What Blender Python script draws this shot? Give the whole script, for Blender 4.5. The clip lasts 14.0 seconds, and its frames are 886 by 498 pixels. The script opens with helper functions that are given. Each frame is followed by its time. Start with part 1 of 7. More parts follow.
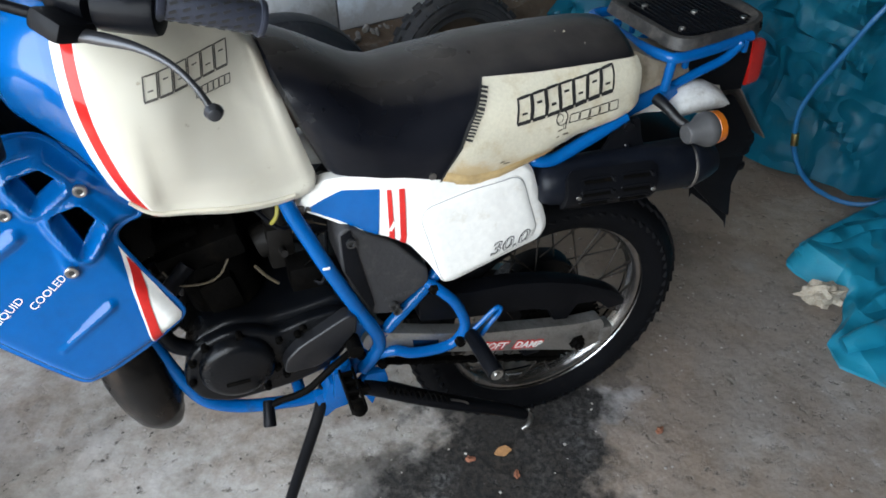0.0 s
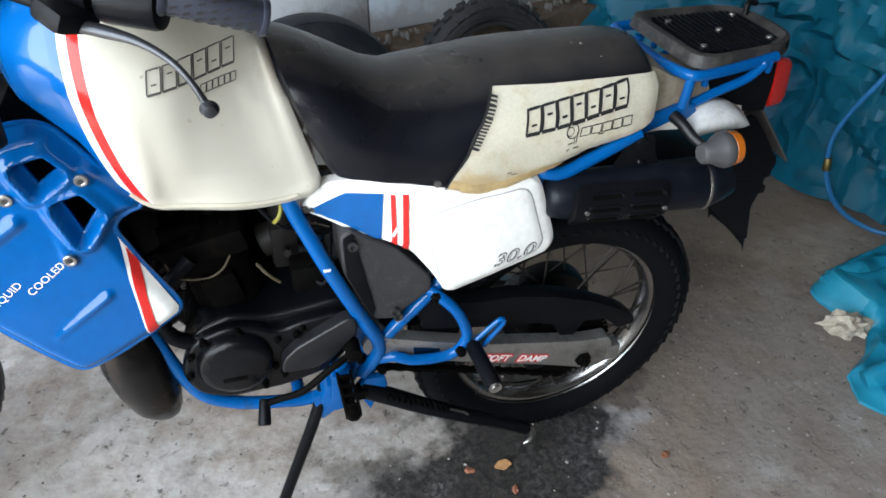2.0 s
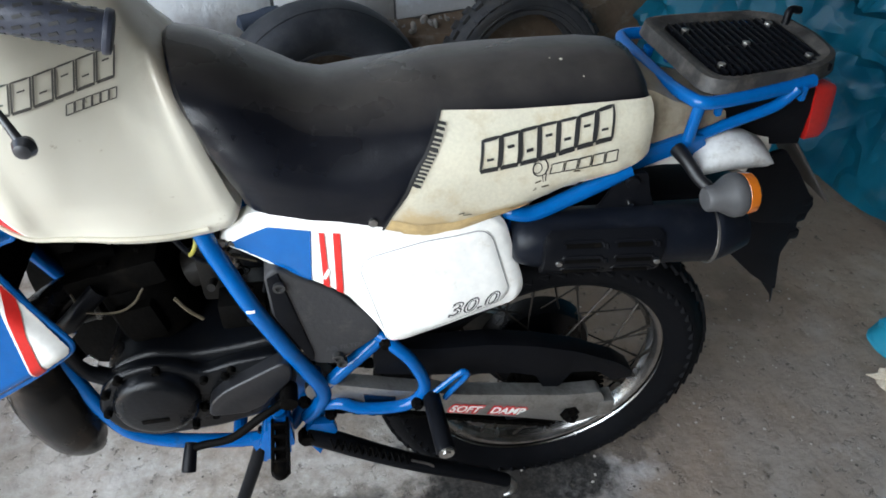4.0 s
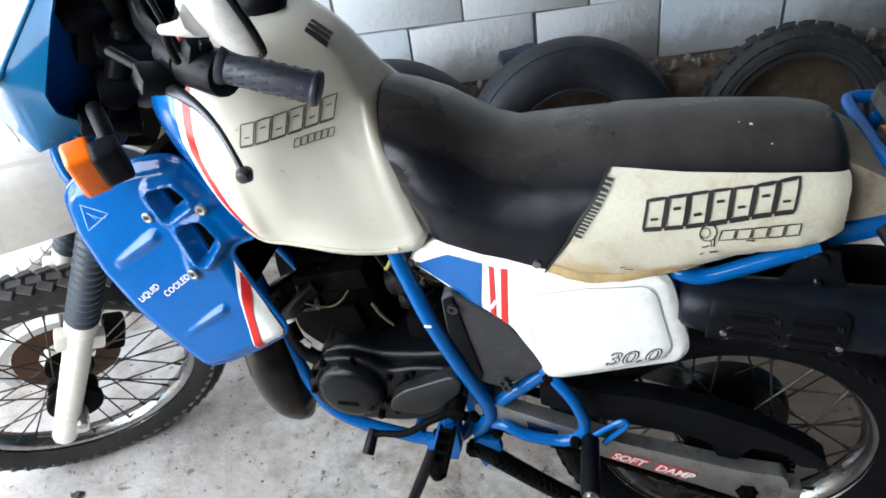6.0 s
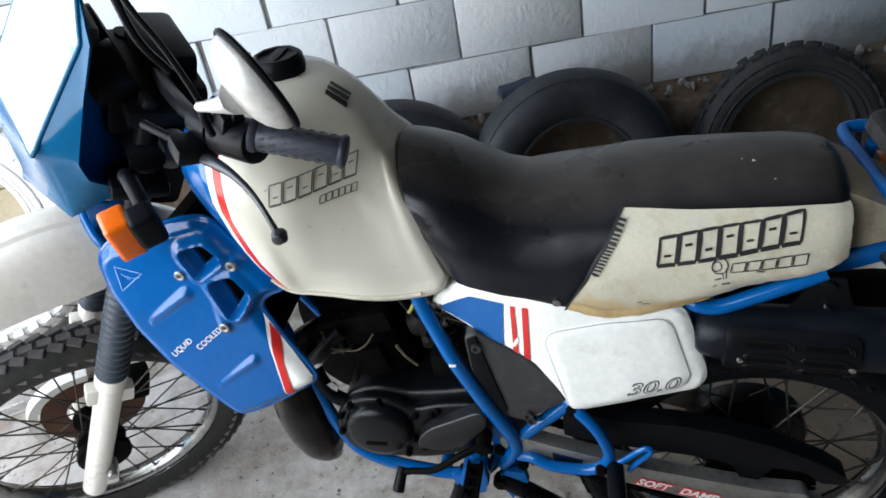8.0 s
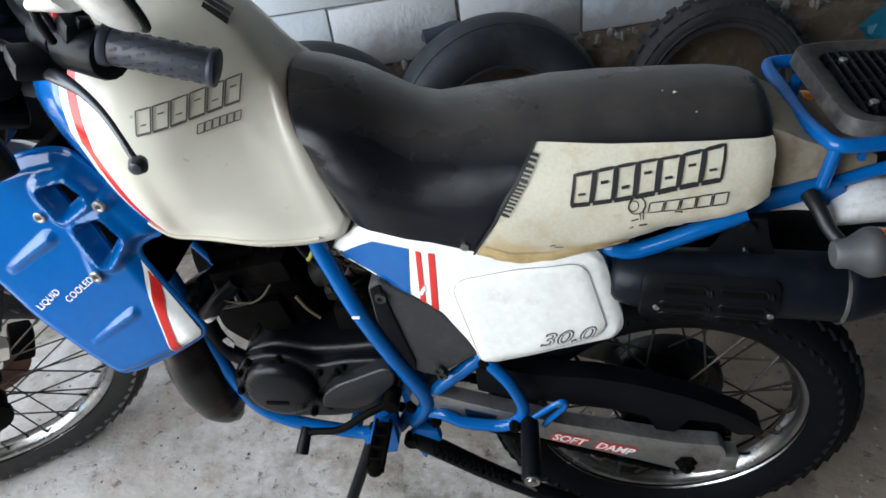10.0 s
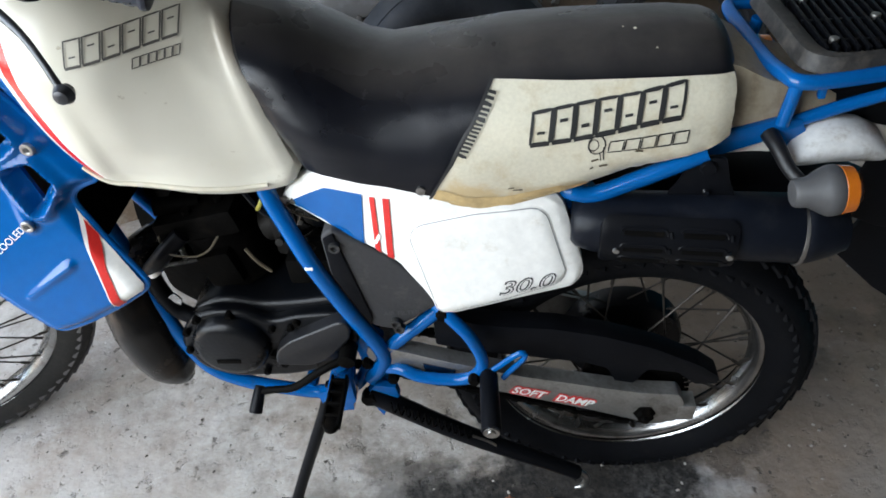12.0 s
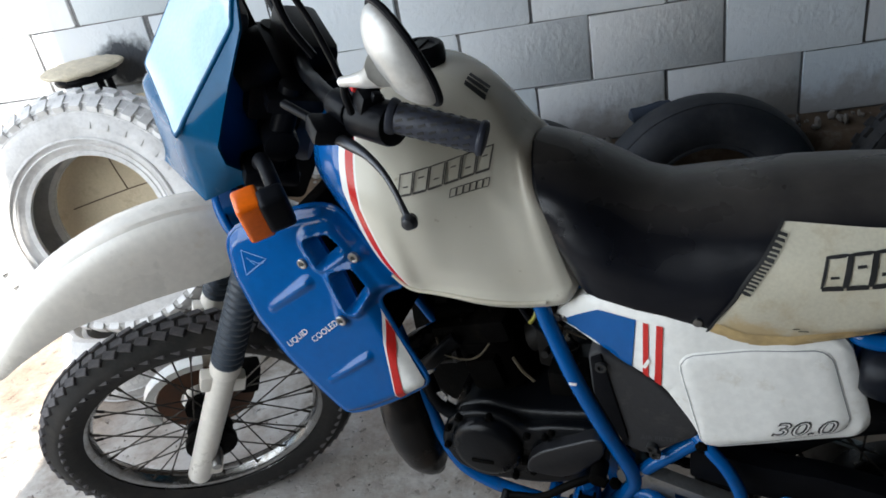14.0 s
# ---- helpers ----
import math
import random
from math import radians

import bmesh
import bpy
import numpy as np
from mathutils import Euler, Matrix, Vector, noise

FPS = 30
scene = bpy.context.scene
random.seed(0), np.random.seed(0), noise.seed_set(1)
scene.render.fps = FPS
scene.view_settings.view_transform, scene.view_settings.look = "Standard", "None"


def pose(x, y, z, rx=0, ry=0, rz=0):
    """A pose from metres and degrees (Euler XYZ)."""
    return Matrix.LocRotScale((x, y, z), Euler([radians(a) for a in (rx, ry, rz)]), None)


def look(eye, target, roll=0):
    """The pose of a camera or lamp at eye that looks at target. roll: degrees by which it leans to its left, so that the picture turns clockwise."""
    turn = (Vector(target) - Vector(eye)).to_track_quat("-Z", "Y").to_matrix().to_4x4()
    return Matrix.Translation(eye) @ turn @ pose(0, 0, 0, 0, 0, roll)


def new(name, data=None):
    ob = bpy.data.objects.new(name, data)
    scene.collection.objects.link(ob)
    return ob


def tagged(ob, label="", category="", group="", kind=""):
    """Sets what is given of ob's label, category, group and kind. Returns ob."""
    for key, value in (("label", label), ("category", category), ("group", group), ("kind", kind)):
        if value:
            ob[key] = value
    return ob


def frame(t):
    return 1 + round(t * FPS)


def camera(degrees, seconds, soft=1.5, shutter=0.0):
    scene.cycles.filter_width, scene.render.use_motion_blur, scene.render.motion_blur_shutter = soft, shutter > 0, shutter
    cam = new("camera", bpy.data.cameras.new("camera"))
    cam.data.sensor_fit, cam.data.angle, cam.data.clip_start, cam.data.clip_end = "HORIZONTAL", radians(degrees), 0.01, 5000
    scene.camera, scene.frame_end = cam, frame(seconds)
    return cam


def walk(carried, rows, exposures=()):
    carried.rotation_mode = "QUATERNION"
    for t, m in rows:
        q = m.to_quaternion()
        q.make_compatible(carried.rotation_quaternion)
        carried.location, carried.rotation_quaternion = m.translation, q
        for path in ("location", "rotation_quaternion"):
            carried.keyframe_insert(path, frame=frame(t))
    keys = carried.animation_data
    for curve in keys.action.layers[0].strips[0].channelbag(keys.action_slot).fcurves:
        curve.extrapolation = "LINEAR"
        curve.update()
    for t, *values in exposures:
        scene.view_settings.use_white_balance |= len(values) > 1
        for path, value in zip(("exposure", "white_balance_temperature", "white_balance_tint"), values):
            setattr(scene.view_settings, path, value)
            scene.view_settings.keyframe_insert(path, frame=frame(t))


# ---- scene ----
from mathutils.bvhtree import BVHTree

cam = camera(64.36, 14.0, soft=1.7)
PATH = [
    (0.0, (-0.1968, -0.8530, 1.3434), (0.7645, 0.4643, 0.1856), -0.97),
    (0.5, (-0.1607, -0.8948, 1.3523), (0.7589, 0.4871, 0.2367), -2.14),
    (1.0, (-0.1673, -0.9026, 1.3546), (0.7030, 0.5261, 0.2585), -1.31),
    (1.5, (-0.1651, -0.8794, 1.3479), (0.7153, 0.5087, 0.2085), 0.49),
    (2.0, (-0.1531, -0.8679, 1.3402), (0.7426, 0.5056, 0.1951), 0.51),
    (2.5, (-0.1367, -0.8528, 1.3396), (0.7408, 0.5273, 0.1883), -0.02),
    (3.0, (-0.0799, -0.8065, 1.3345), (0.7930, 0.5436, 0.1450), -1.11),
    (3.2, (-0.0449, -0.7738, 1.3306), (0.8031, 0.5960, 0.1454), -1.51),
    (5.3, (0.2679, -0.8420, 1.3207), (0.5466, 0.7036, 0.0825), -2.85),
    (5.5, (0.2750, -0.8515, 1.3419), (0.4558, 0.7488, 0.1560), -5.04),
    (6.0, (0.2338, -0.8653, 1.3774), (0.2113, 0.7978, 0.2667), -7.68),
    (6.5, (0.2199, -0.8654, 1.3990), (0.1685, 0.8557, 0.3817), -8.42),
    (7.0, (0.2072, -0.8830, 1.4313), (0.1624, 0.8230, 0.3884), -10.10),
    (9.3, (0.2223, -0.8646, 1.4212), (0.3626, 0.8145, 0.3438), -6.61),
    (9.5, (0.2369, -0.8494, 1.3940), (0.4306, 0.7771, 0.2464), -6.11),
    (10.0, (0.2531, -0.8286, 1.3491), (0.3960, 0.7913, 0.1849), -7.26),
    (10.5, (0.2434, -0.8294, 1.3329), (0.4035, 0.7753, 0.1499), -6.36),
    (11.0, (0.2392, -0.8304, 1.3253), (0.4413, 0.7388, 0.1019), -4.43),
    (11.5, (0.2463, -0.8266, 1.3105), (0.4568, 0.7337, 0.0772), -5.81),
    (12.0, (0.2540, -0.8254, 1.2991), (0.4956, 0.7316, 0.0672), -5.52),
    (12.5, (0.2389, -0.8403, 1.3067), (0.3852, 0.7809, 0.1447), -7.25),
    (13.0, (0.1966, -0.8497, 1.3244), (-0.0858, 0.7957, 0.2232), -11.51),
    (13.5, (0.1430, -0.8669, 1.3372), (-0.2273, 0.7903, 0.2805), -10.31),
    (14.0, (0.1660, -0.8604, 1.3699), (-0.1249, 0.8877, 0.4429), -10.49),
]
walk(cam, [(t, look(eye, target, roll)) for t, eye, target, roll in PATH],
     exposures=[(0.0, 2.12), (0.35, 2.33), (3.2, 2.35), (5.3, 2.37), (6.0, 2.40), (6.6, 2.05), (7.2, 1.92), (9.3, 1.90), (10.0, 2.08), (12.0, 2.17), (12.6, 2.07), (13.0, 1.90), (13.5, 1.44), (14.0, 1.10)])

# ---- daylight ----
SUN_DIR = Vector((-0.06, 0.45, -0.86)).normalized()      # the way the sunlight travels
world = bpy.data.worlds.new("sky")
scene.world = world
world.use_nodes = True
wn = world.node_tree.nodes
sky = wn.new("ShaderNodeTexSky")
sky.sky_type, sky.sun_disc = "NISHITA", False
sky.sun_elevation = math.asin(-SUN_DIR.z)
sky.sun_rotation = math.atan2(-SUN_DIR.x, -SUN_DIR.y)
world.node_tree.links.new(sky.outputs[0], wn["Background"].inputs[0])
wn["Background"].inputs[1].default_value = 0.11
sun = new("sun", bpy.data.lights.new("sun", "SUN"))
sun.data.energy, sun.data.angle, sun.data.color = 5.0, radians(0.6), (1.0, 0.95, 0.88)
sun.matrix_world = look((0, 0, 5), Vector((0, 0, 5)) + SUN_DIR)
# the sky's light through the open side of the garage
door_light = new("door_daylight", bpy.data.lights.new("door_daylight", "AREA"))
door_light.data.shape, door_light.data.size, door_light.data.size_y = "RECTANGLE", 2.6, 1.8
door_light.data.energy, door_light.data.color = 27.0, (0.89, 0.955, 1.0)
door_light.matrix_world = look((-1.55, -0.66, 1.52), (0.0, 0.12, 0.40))


# ---- building blocks ----
def nodes_of(name):
    m = bpy.data.materials.new(name)
    m.use_nodes = True
    t = m.node_tree
    return m, t, t.nodes["Principled BSDF"]


def noise_node(t, scale, detail=5.0, rough=0.55, coord="Object", stretch=None):
    tc = t.nodes.new("ShaderNodeTexCoord")
    n = t.nodes.new("ShaderNodeTexNoise")
    n.inputs["Scale"].default_value, n.inputs["Detail"].default_value, n.inputs["Roughness"].default_value = scale, detail, rough
    out = tc.outputs[coord]
    if stretch:
        mp = t.nodes.new("ShaderNodeMapping")
        mp.inputs["Scale"].default_value = stretch
        t.links.new(out, mp.inputs[0])
        out = mp.outputs[0]
    t.links.new(out, n.inputs["Vector"])
    return n


def ramp(t, src, stops):
    r = t.nodes.new("ShaderNodeValToRGB")
    while len(r.color_ramp.elements) < len(stops):
        r.color_ramp.elements.new(0.5)
    for e, (p, c) in zip(r.color_ramp.elements, stops):
        e.position = p
        e.color = (*c, 1) if len(c) == 3 else c
    t.links.new(src, r.inputs[0])
    return r


def mixc(t, fac, a, b, mode="MIX"):
    m = t.nodes.new("ShaderNodeMix")
    m.data_type, m.blend_type = "RGBA", mode
    for sock, v in ((m.inputs[0], fac), (m.inputs[6], a), (m.inputs[7], b)):
        if isinstance(v, (int, float)):
            sock.default_value = v
        elif isinstance(v, tuple):
            sock.default_value = (*v, 1)
        else:
            t.links.new(v, sock)
    return m.outputs[2]


def bump(t, bsdf, src, strength, dist):
    b = t.nodes.new("ShaderNodeBump")
    b.inputs["Strength"].default_value, b.inputs["Distance"].default_value = strength, dist
    t.links.new(src, b.inputs["Height"])
    prev = bsdf.inputs["Normal"].links
    if prev:
        t.links.new(prev[0].from_socket, b.inputs["Normal"])
    t.links.new(b.outputs[0], bsdf.inputs["Normal"])


def shade(c, k):
    return tuple(min(1.0, v * k) for v in c)


def plain(name, col, rough=0.5, metal=0.0, var=0.18, scale=9.0, grain=140.0, relief=0.15, dirt=None, dirt_amount=0.5, coat=0.0, spec=0.5):
    """A worn surface: broad tone changes, fine grain, optional dirt film in patches, slight relief."""
    m, t, b = nodes_of(name)
    big, fine = noise_node(t, scale), noise_node(t, grain, 3.0)
    c = ramp(t, big.outputs[0], [(0.3, shade(col, 1 - var)), (0.7, shade(col, 1 + var * 0.6))]).outputs[0]
    c = mixc(t, 0.10 + var * 0.4, c, ramp(t, fine.outputs[0], [(0.35, shade(col, 0.6)), (0.65, shade(col, 1.25))]).outputs[0])
    if dirt:
        d = noise_node(t, scale * 2.3, 8.0, 0.7)
        mask = ramp(t, d.outputs[0], [(0.62 - 0.25 * dirt_amount, (0, 0, 0)), (0.80, (1, 1, 1))]).outputs[0]
        c = mixc(t, mask, c, dirt)
    t.links.new(c, b.inputs["Base Color"])
    rr = ramp(t, big.outputs[0], [(0.3, (rough * 0.8,) * 3), (0.7, (min(1, rough * 1.2),) * 3)])
    t.links.new(rr.outputs[0], b.inputs["Roughness"])
    b.inputs["Metallic"].default_value = metal
    b.inputs["Coat Weight"].default_value = coat
    b.inputs["Coat Roughness"].default_value = 0.07
    b.inputs["Specular IOR Level"].default_value = spec
    if relief:
        bump(t, b, fine.outputs[0], relief, 0.002)
    return m


M_blue = plain("blue_paint", (0.0004, 0.080, 0.285), 0.22, var=0.10, grain=60, relief=0.0, coat=0.70, spec=0.05)
M_bluetube = plain("blue_frame_paint", (0.0006, 0.085, 0.30), 0.22, var=0.12, grain=90, relief=0.02, coat=0.6, spec=0.05, dirt=(0.03, 0.05, 0.08), dirt_amount=0.1)
M_cream = plain("aged_white_paint", (0.66, 0.61, 0.49), 0.24, var=0.07, grain=50, relief=0.01, coat=0.45)
M_white = plain("white_plastic", (0.80, 0.79, 0.75), 0.38, var=0.05, grain=90, relief=0.03, dirt=(0.55, 0.50, 0.40), dirt_amount=0.2)
M_fender = plain("aged_white_plastic", (0.74, 0.70, 0.63), 0.30, var=0.04, grain=70, relief=0.01, dirt=(0.62, 0.54, 0.42), dirt_amount=0.1, coat=0.3)
M_leaf_cream = plain("cream_vinyl", (0.60, 0.56, 0.44), 0.5, var=0.10, grain=220, relief=0.10, dirt=(0.42, 0.33, 0.19), dirt_amount=0.4)


def yellowed(m, z0, z1, tone):
    """A yellow water stain that has crept up from the lower hem, with a ragged edge."""
    t = m.node_tree
    b = t.nodes["Principled BSDF"]
    base = b.inputs["Base Color"].links[0].from_socket
    tc, sep, wob, add = t.nodes.new("ShaderNodeTexCoord"), t.nodes.new("ShaderNodeSeparateXYZ"), noise_node(t, 16, 6, 0.65), t.nodes.new("ShaderNodeMath")
    t.links.new(tc.outputs["Object"], sep.inputs[0])
    add.operation, add.inputs[1].default_value = "MULTIPLY_ADD", 0.10
    t.links.new(wob.outputs[0], add.inputs[0])
    t.links.new(sep.outputs["Z"], add.inputs[2])
    t.links.new(mixc(t, ramp(t, add.outputs[0], [(z0, (0.8,) * 3), (z1, (0, 0, 0))]).outputs[0], base, tone), b.inputs["Base Color"])


yellowed(M_leaf_cream, 0.545, 0.565, (0.46, 0.33, 0.16))


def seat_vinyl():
    """Dark dusty vinyl, its colour lightened to grey-brown wherever it faces up."""
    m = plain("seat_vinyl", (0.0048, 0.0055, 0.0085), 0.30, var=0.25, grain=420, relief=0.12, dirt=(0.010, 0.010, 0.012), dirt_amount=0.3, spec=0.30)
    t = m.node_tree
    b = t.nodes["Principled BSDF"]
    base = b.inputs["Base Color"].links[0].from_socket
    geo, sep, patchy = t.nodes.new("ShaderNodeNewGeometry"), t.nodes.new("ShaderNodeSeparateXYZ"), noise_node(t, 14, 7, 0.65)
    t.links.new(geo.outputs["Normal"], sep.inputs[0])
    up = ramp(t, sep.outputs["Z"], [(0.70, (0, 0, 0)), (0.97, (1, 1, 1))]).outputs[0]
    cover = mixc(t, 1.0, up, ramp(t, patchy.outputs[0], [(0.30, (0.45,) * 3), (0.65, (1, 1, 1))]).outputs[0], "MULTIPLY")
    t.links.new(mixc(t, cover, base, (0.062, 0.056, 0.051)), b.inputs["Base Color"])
    # slack folds in the covering
    fold, sag = noise_node(t, 1.0, 3, 0.55, stretch=(7, 7, 22)), noise_node(t, 1.0, 2, 0.5, stretch=(30, 30, 9))
    bump(t, b, fold.outputs[0], 0.20, 0.008)
    bump(t, b, sag.outputs[0], 0.14, 0.005)
    return m


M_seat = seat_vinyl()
M_black = plain("black_plastic", (0.0042, 0.0046, 0.0060), 0.36, var=0.3, grain=200, relief=0.12, dirt=(0.010, 0.010, 0.010), dirt_amount=0.2, spec=0.09)
M_engine = plain("engine_black", (0.0026, 0.0031, 0.0042), 0.30, var=0.35, grain=160, relief=0.2, dirt=(0.008, 0.007, 0.006), dirt_amount=0.3, spec=0.22)
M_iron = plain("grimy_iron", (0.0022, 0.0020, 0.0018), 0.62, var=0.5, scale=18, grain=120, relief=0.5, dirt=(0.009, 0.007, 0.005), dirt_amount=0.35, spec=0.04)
M_rubber = plain("tyre_rubber", (0.0045, 0.0048, 0.0060), 0.62, var=0.25, grain=150, relief=0.3, dirt=(0.013, 0.012, 0.011), dirt_amount=0.3, spec=0.08)
M_front_rubber = plain("dust_brown_rubber", (0.026, 0.025, 0.024), 0.75, var=0.3, scale=6, grain=150, relief=0.3, dirt=(0.052, 0.045, 0.038), dirt_amount=0.6, spec=0.25)
M_tread = plain("dusty_tread", (0.090, 0.085, 0.088), 0.8, var=0.3, scale=8, grain=150, relief=0.3, dirt=(0.14, 0.13, 0.125), dirt_amount=0.5, spec=0.2)
M_bald = plain("smooth_dusty_rubber", (0.022, 0.025, 0.031), 0.55, var=0.35, scale=5, grain=120, relief=0.2, dirt=(0.050, 0.050, 0.054), dirt_amount=0.6, spec=0.4)
M_dusty_rubber = plain("dusty_tyre_rubber", (0.026, 0.027, 0.030), 0.75, var=0.3, scale=5, grain=120, relief=0.3, dirt=(0.06, 0.055, 0.05), dirt_amount=0.6)
M_alu = plain("worn_aluminium", (0.36, 0.36, 0.36), 0.24, metal=1.0, var=0.2, scale=20, grain=120, relief=0.1, dirt=(0.14, 0.11, 0.08), dirt_amount=0.55)
M_swing = plain("swingarm_grey", (0.34, 0.335, 0.32), 0.42, metal=0.8, var=0.2, grain=160, relief=0.1, dirt=(0.08, 0.07, 0.06), dirt_amount=0.5)
M_steel = plain("dull_steel", (0.38, 0.37, 0.35), 0.4, metal=1.0, var=0.25, scale=30, grain=150, relief=0.1)
M_spoke = plain("rusty_spokes", (0.06, 0.052, 0.045), 0.5, metal=0.8, var=0.4, scale=40, relief=0.1)
M_chrome = plain("chrome", (0.75, 0.75, 0.74), 0.12, metal=1.0, var=0.08, relief=0.0)
M_rust = plain("rusted_disc", (0.12, 0.055, 0.03), 0.7, metal=0.3, var=0.4, scale=25, relief=0.4)
M_red = plain("red_stripe", (0.52, 0.018, 0.014), 0.4, var=0.12, relief=0.02)
M_orange = plain("orange_lens", (0.72, 0.125, 0.004), 0.2, var=0.15, relief=0.03, coat=0.35, spec=0.3)
M_amber = plain("amber_lens", (0.50, 0.130, 0.010), 0.2, var=0.15, relief=0.03, coat=0.4)
M_redlens = plain("red_lens", (0.42, 0.015, 0.012), 0.2, var=0.1, relief=0.03, coat=0.5)
M_ink = plain("black_print", (0.02, 0.02, 0.02), 0.5, var=0.1, relief=0.0)
M_inkgrey = plain("grey_print", (0.095, 0.088, 0.078), 0.5, var=0.1, relief=0.0)
M_brass = plain("brass", (0.55, 0.40, 0.16), 0.4, metal=1.0, var=0.2)
M_grey = plain("grey_plastic", (0.20, 0.205, 0.21), 0.5, var=0.12, relief=0.1)
M_yellow = plain("yellow_wire", (0.30, 0.27, 0.04), 0.5, var=0.1, relief=0.0)
M_wire = plain("old_wire", (0.075, 0.058, 0.034), 0.6, var=0.2, relief=0.0)


def thing(name, label, category, group="", kind="", m=None):
    e = new(name)
    e.empty_display_size = 0.1
    if m is not None:
        e.matrix_world = m
    return tagged(e, label, category, group, kind)


def finish(bm, smooth=True):
    me = bpy.data.meshes.new("mesh")
    bmesh.ops.recalc_face_normals(bm, faces=bm.faces)
    for f in bm.faces:
        f.smooth = smooth
    if smooth:
        for e in bm.edges:
            if len(e.link_faces) == 2 and e.calc_face_angle(0) > radians(38):
                e.smooth = False
    bm.to_mesh(me)
    bm.free()
    return me


def part(name, bm, material, parent=None, label="", smooth=True):
    """Links a bmesh as one mesh object under a thing or a part."""
    me = finish(bm, smooth)
    me.materials.append(material)
    ob = new(name, me)
    if parent:
        ob.parent = parent
    return tagged(ob, label) if label else ob


def move(bm, m):
    bmesh.ops.transform(bm, matrix=m, verts=bm.verts)
    return bm


def soften(bm, width, segs=2, angle=30):
    es = [e for e in bm.edges if len(e.link_faces) == 2 and e.calc_face_angle(0) > radians(angle)]
    if es and width > 0:
        bmesh.ops.bevel(bm, geom=es, offset=width, segments=segs, profile=0.6, affect="EDGES", clamp_overlap=True)
    return bm


def box(sx, sy, sz, centre=(0, 0, 0), bevel=0.0, segs=2, m=None):
    bm = bmesh.new()
    bmesh.ops.create_cube(bm, size=1.0, matrix=Matrix.Diagonal((sx, sy, sz, 1)))
    soften(bm, bevel, segs)
    move(bm, Matrix.Translation(centre))
    return move(bm, m) if m else bm


def plate(outline, y0, y1, bevel=0.0, segs=2, lift=None):
    """An outline in (x, z), thick from y0 to y1. lift(x, z) shifts it in y."""
    bm = bmesh.new()
    vs = [bm.verts.new((x, y0, z)) for x, z in outline]
    f = bm.faces.new(vs)
    ext = bmesh.ops.extrude_face_region(bm, geom=[f])
    bmesh.ops.translate(bm, verts=[v for v in ext["geom"] if isinstance(v, bmesh.types.BMVert)], vec=(0, y1 - y0, 0))
    soften(bm, bevel, segs, 25)
    if lift:
        for v in bm.verts:
            v.co.y += lift(v.co.x, v.co.z)
    return bm


def rounded(outline, r, steps=4):
    """The outline with its corners rounded by about r."""
    out, n = [], len(outline)
    for i in range(n):
        p, a, b = Vector(outline[i]), Vector(outline[i - 1]), Vector(outline[(i + 1) % n])
        ra = min(r, (a - p).length * 0.45)
        rb = min(r, (b - p).length * 0.45)
        s, e = p + (a - p).normalized() * ra, p + (b - p).normalized() * rb
        for k in range(steps + 1):
            u = k / steps
            q = s * (1 - u) ** 2 + p * 2 * u * (1 - u) + e * u ** 2
            out.append((q.x, q.y))
    return out


def spline(pts, per=6, closed=False):
    pts = [Vector(p) for p in pts]
    n, out = len(pts), []
    for i in range(n if closed else n - 1):
        p0 = pts[(i - 1) % n] if closed or i > 0 else pts[0] * 2 - pts[1]
        p1, p2 = pts[i], pts[(i + 1) % n]
        p3 = pts[(i + 2) % n] if closed or i < n - 2 else pts[-1] * 2 - pts[-2]
        for k in range(per):
            t = k / per
            out.append(0.5 * (2 * p1 + (p2 - p0) * t + (2 * p0 - 5 * p1 + 4 * p2 - p3) * t * t + (3 * p1 - p0 - 3 * p2 + p3) * t ** 3))
    if not closed:
        out.append(pts[-1])
    return out


def tube(pts, r, per=6, sides=10, closed=False, flat=1.0, smooth_path=True):
    """A tube along a smooth path; r a number, or a list of radii along pts."""
    path = spline(pts, per, closed) if smooth_path else [Vector(p) for p in pts]
    n = len(path)
    rad = [r] * n if isinstance(r, (int, float)) else [float(np.interp(i / max(1, n - 1) * (len(pts) - 1), range(len(pts)), r)) for i in range(n)]
    bm = bmesh.new()
    rings, side = [], None
    for i, p in enumerate(path):
        d = (path[(i + 1) % n] - path[i - 1]) if closed else (path[min(i + 1, n - 1)] - path[max(i - 1, 0)])
        d.normalize()
        if side is None:
            side = d.orthogonal().normalized()
        side = (side - d * side.dot(d)).normalized()
        up = d.cross(side)
        rings.append([bm.verts.new(p + (side * math.cos(a) + up * math.sin(a) * flat) * rad[i]) for a in (2 * math.pi * k / sides for k in range(sides))])
    for i in range(n if closed else n - 1):
        a, b = rings[i], rings[(i + 1) % n]
        if closed and i == n - 1:
            # line up the seam
            best = min(range(sides), key=lambda s: sum((a[k].co - b[(k + s) % sides].co).length for k in range(sides)))
            b = b[best:] + b[:best]
        for k in range(sides):
            bm.faces.new((a[k], a[(k + 1) % sides], b[(k + 1) % sides], b[k]))
    if not closed:
        bm.faces.new(rings[0])
        bm.faces.new(rings[-1])
    return bm


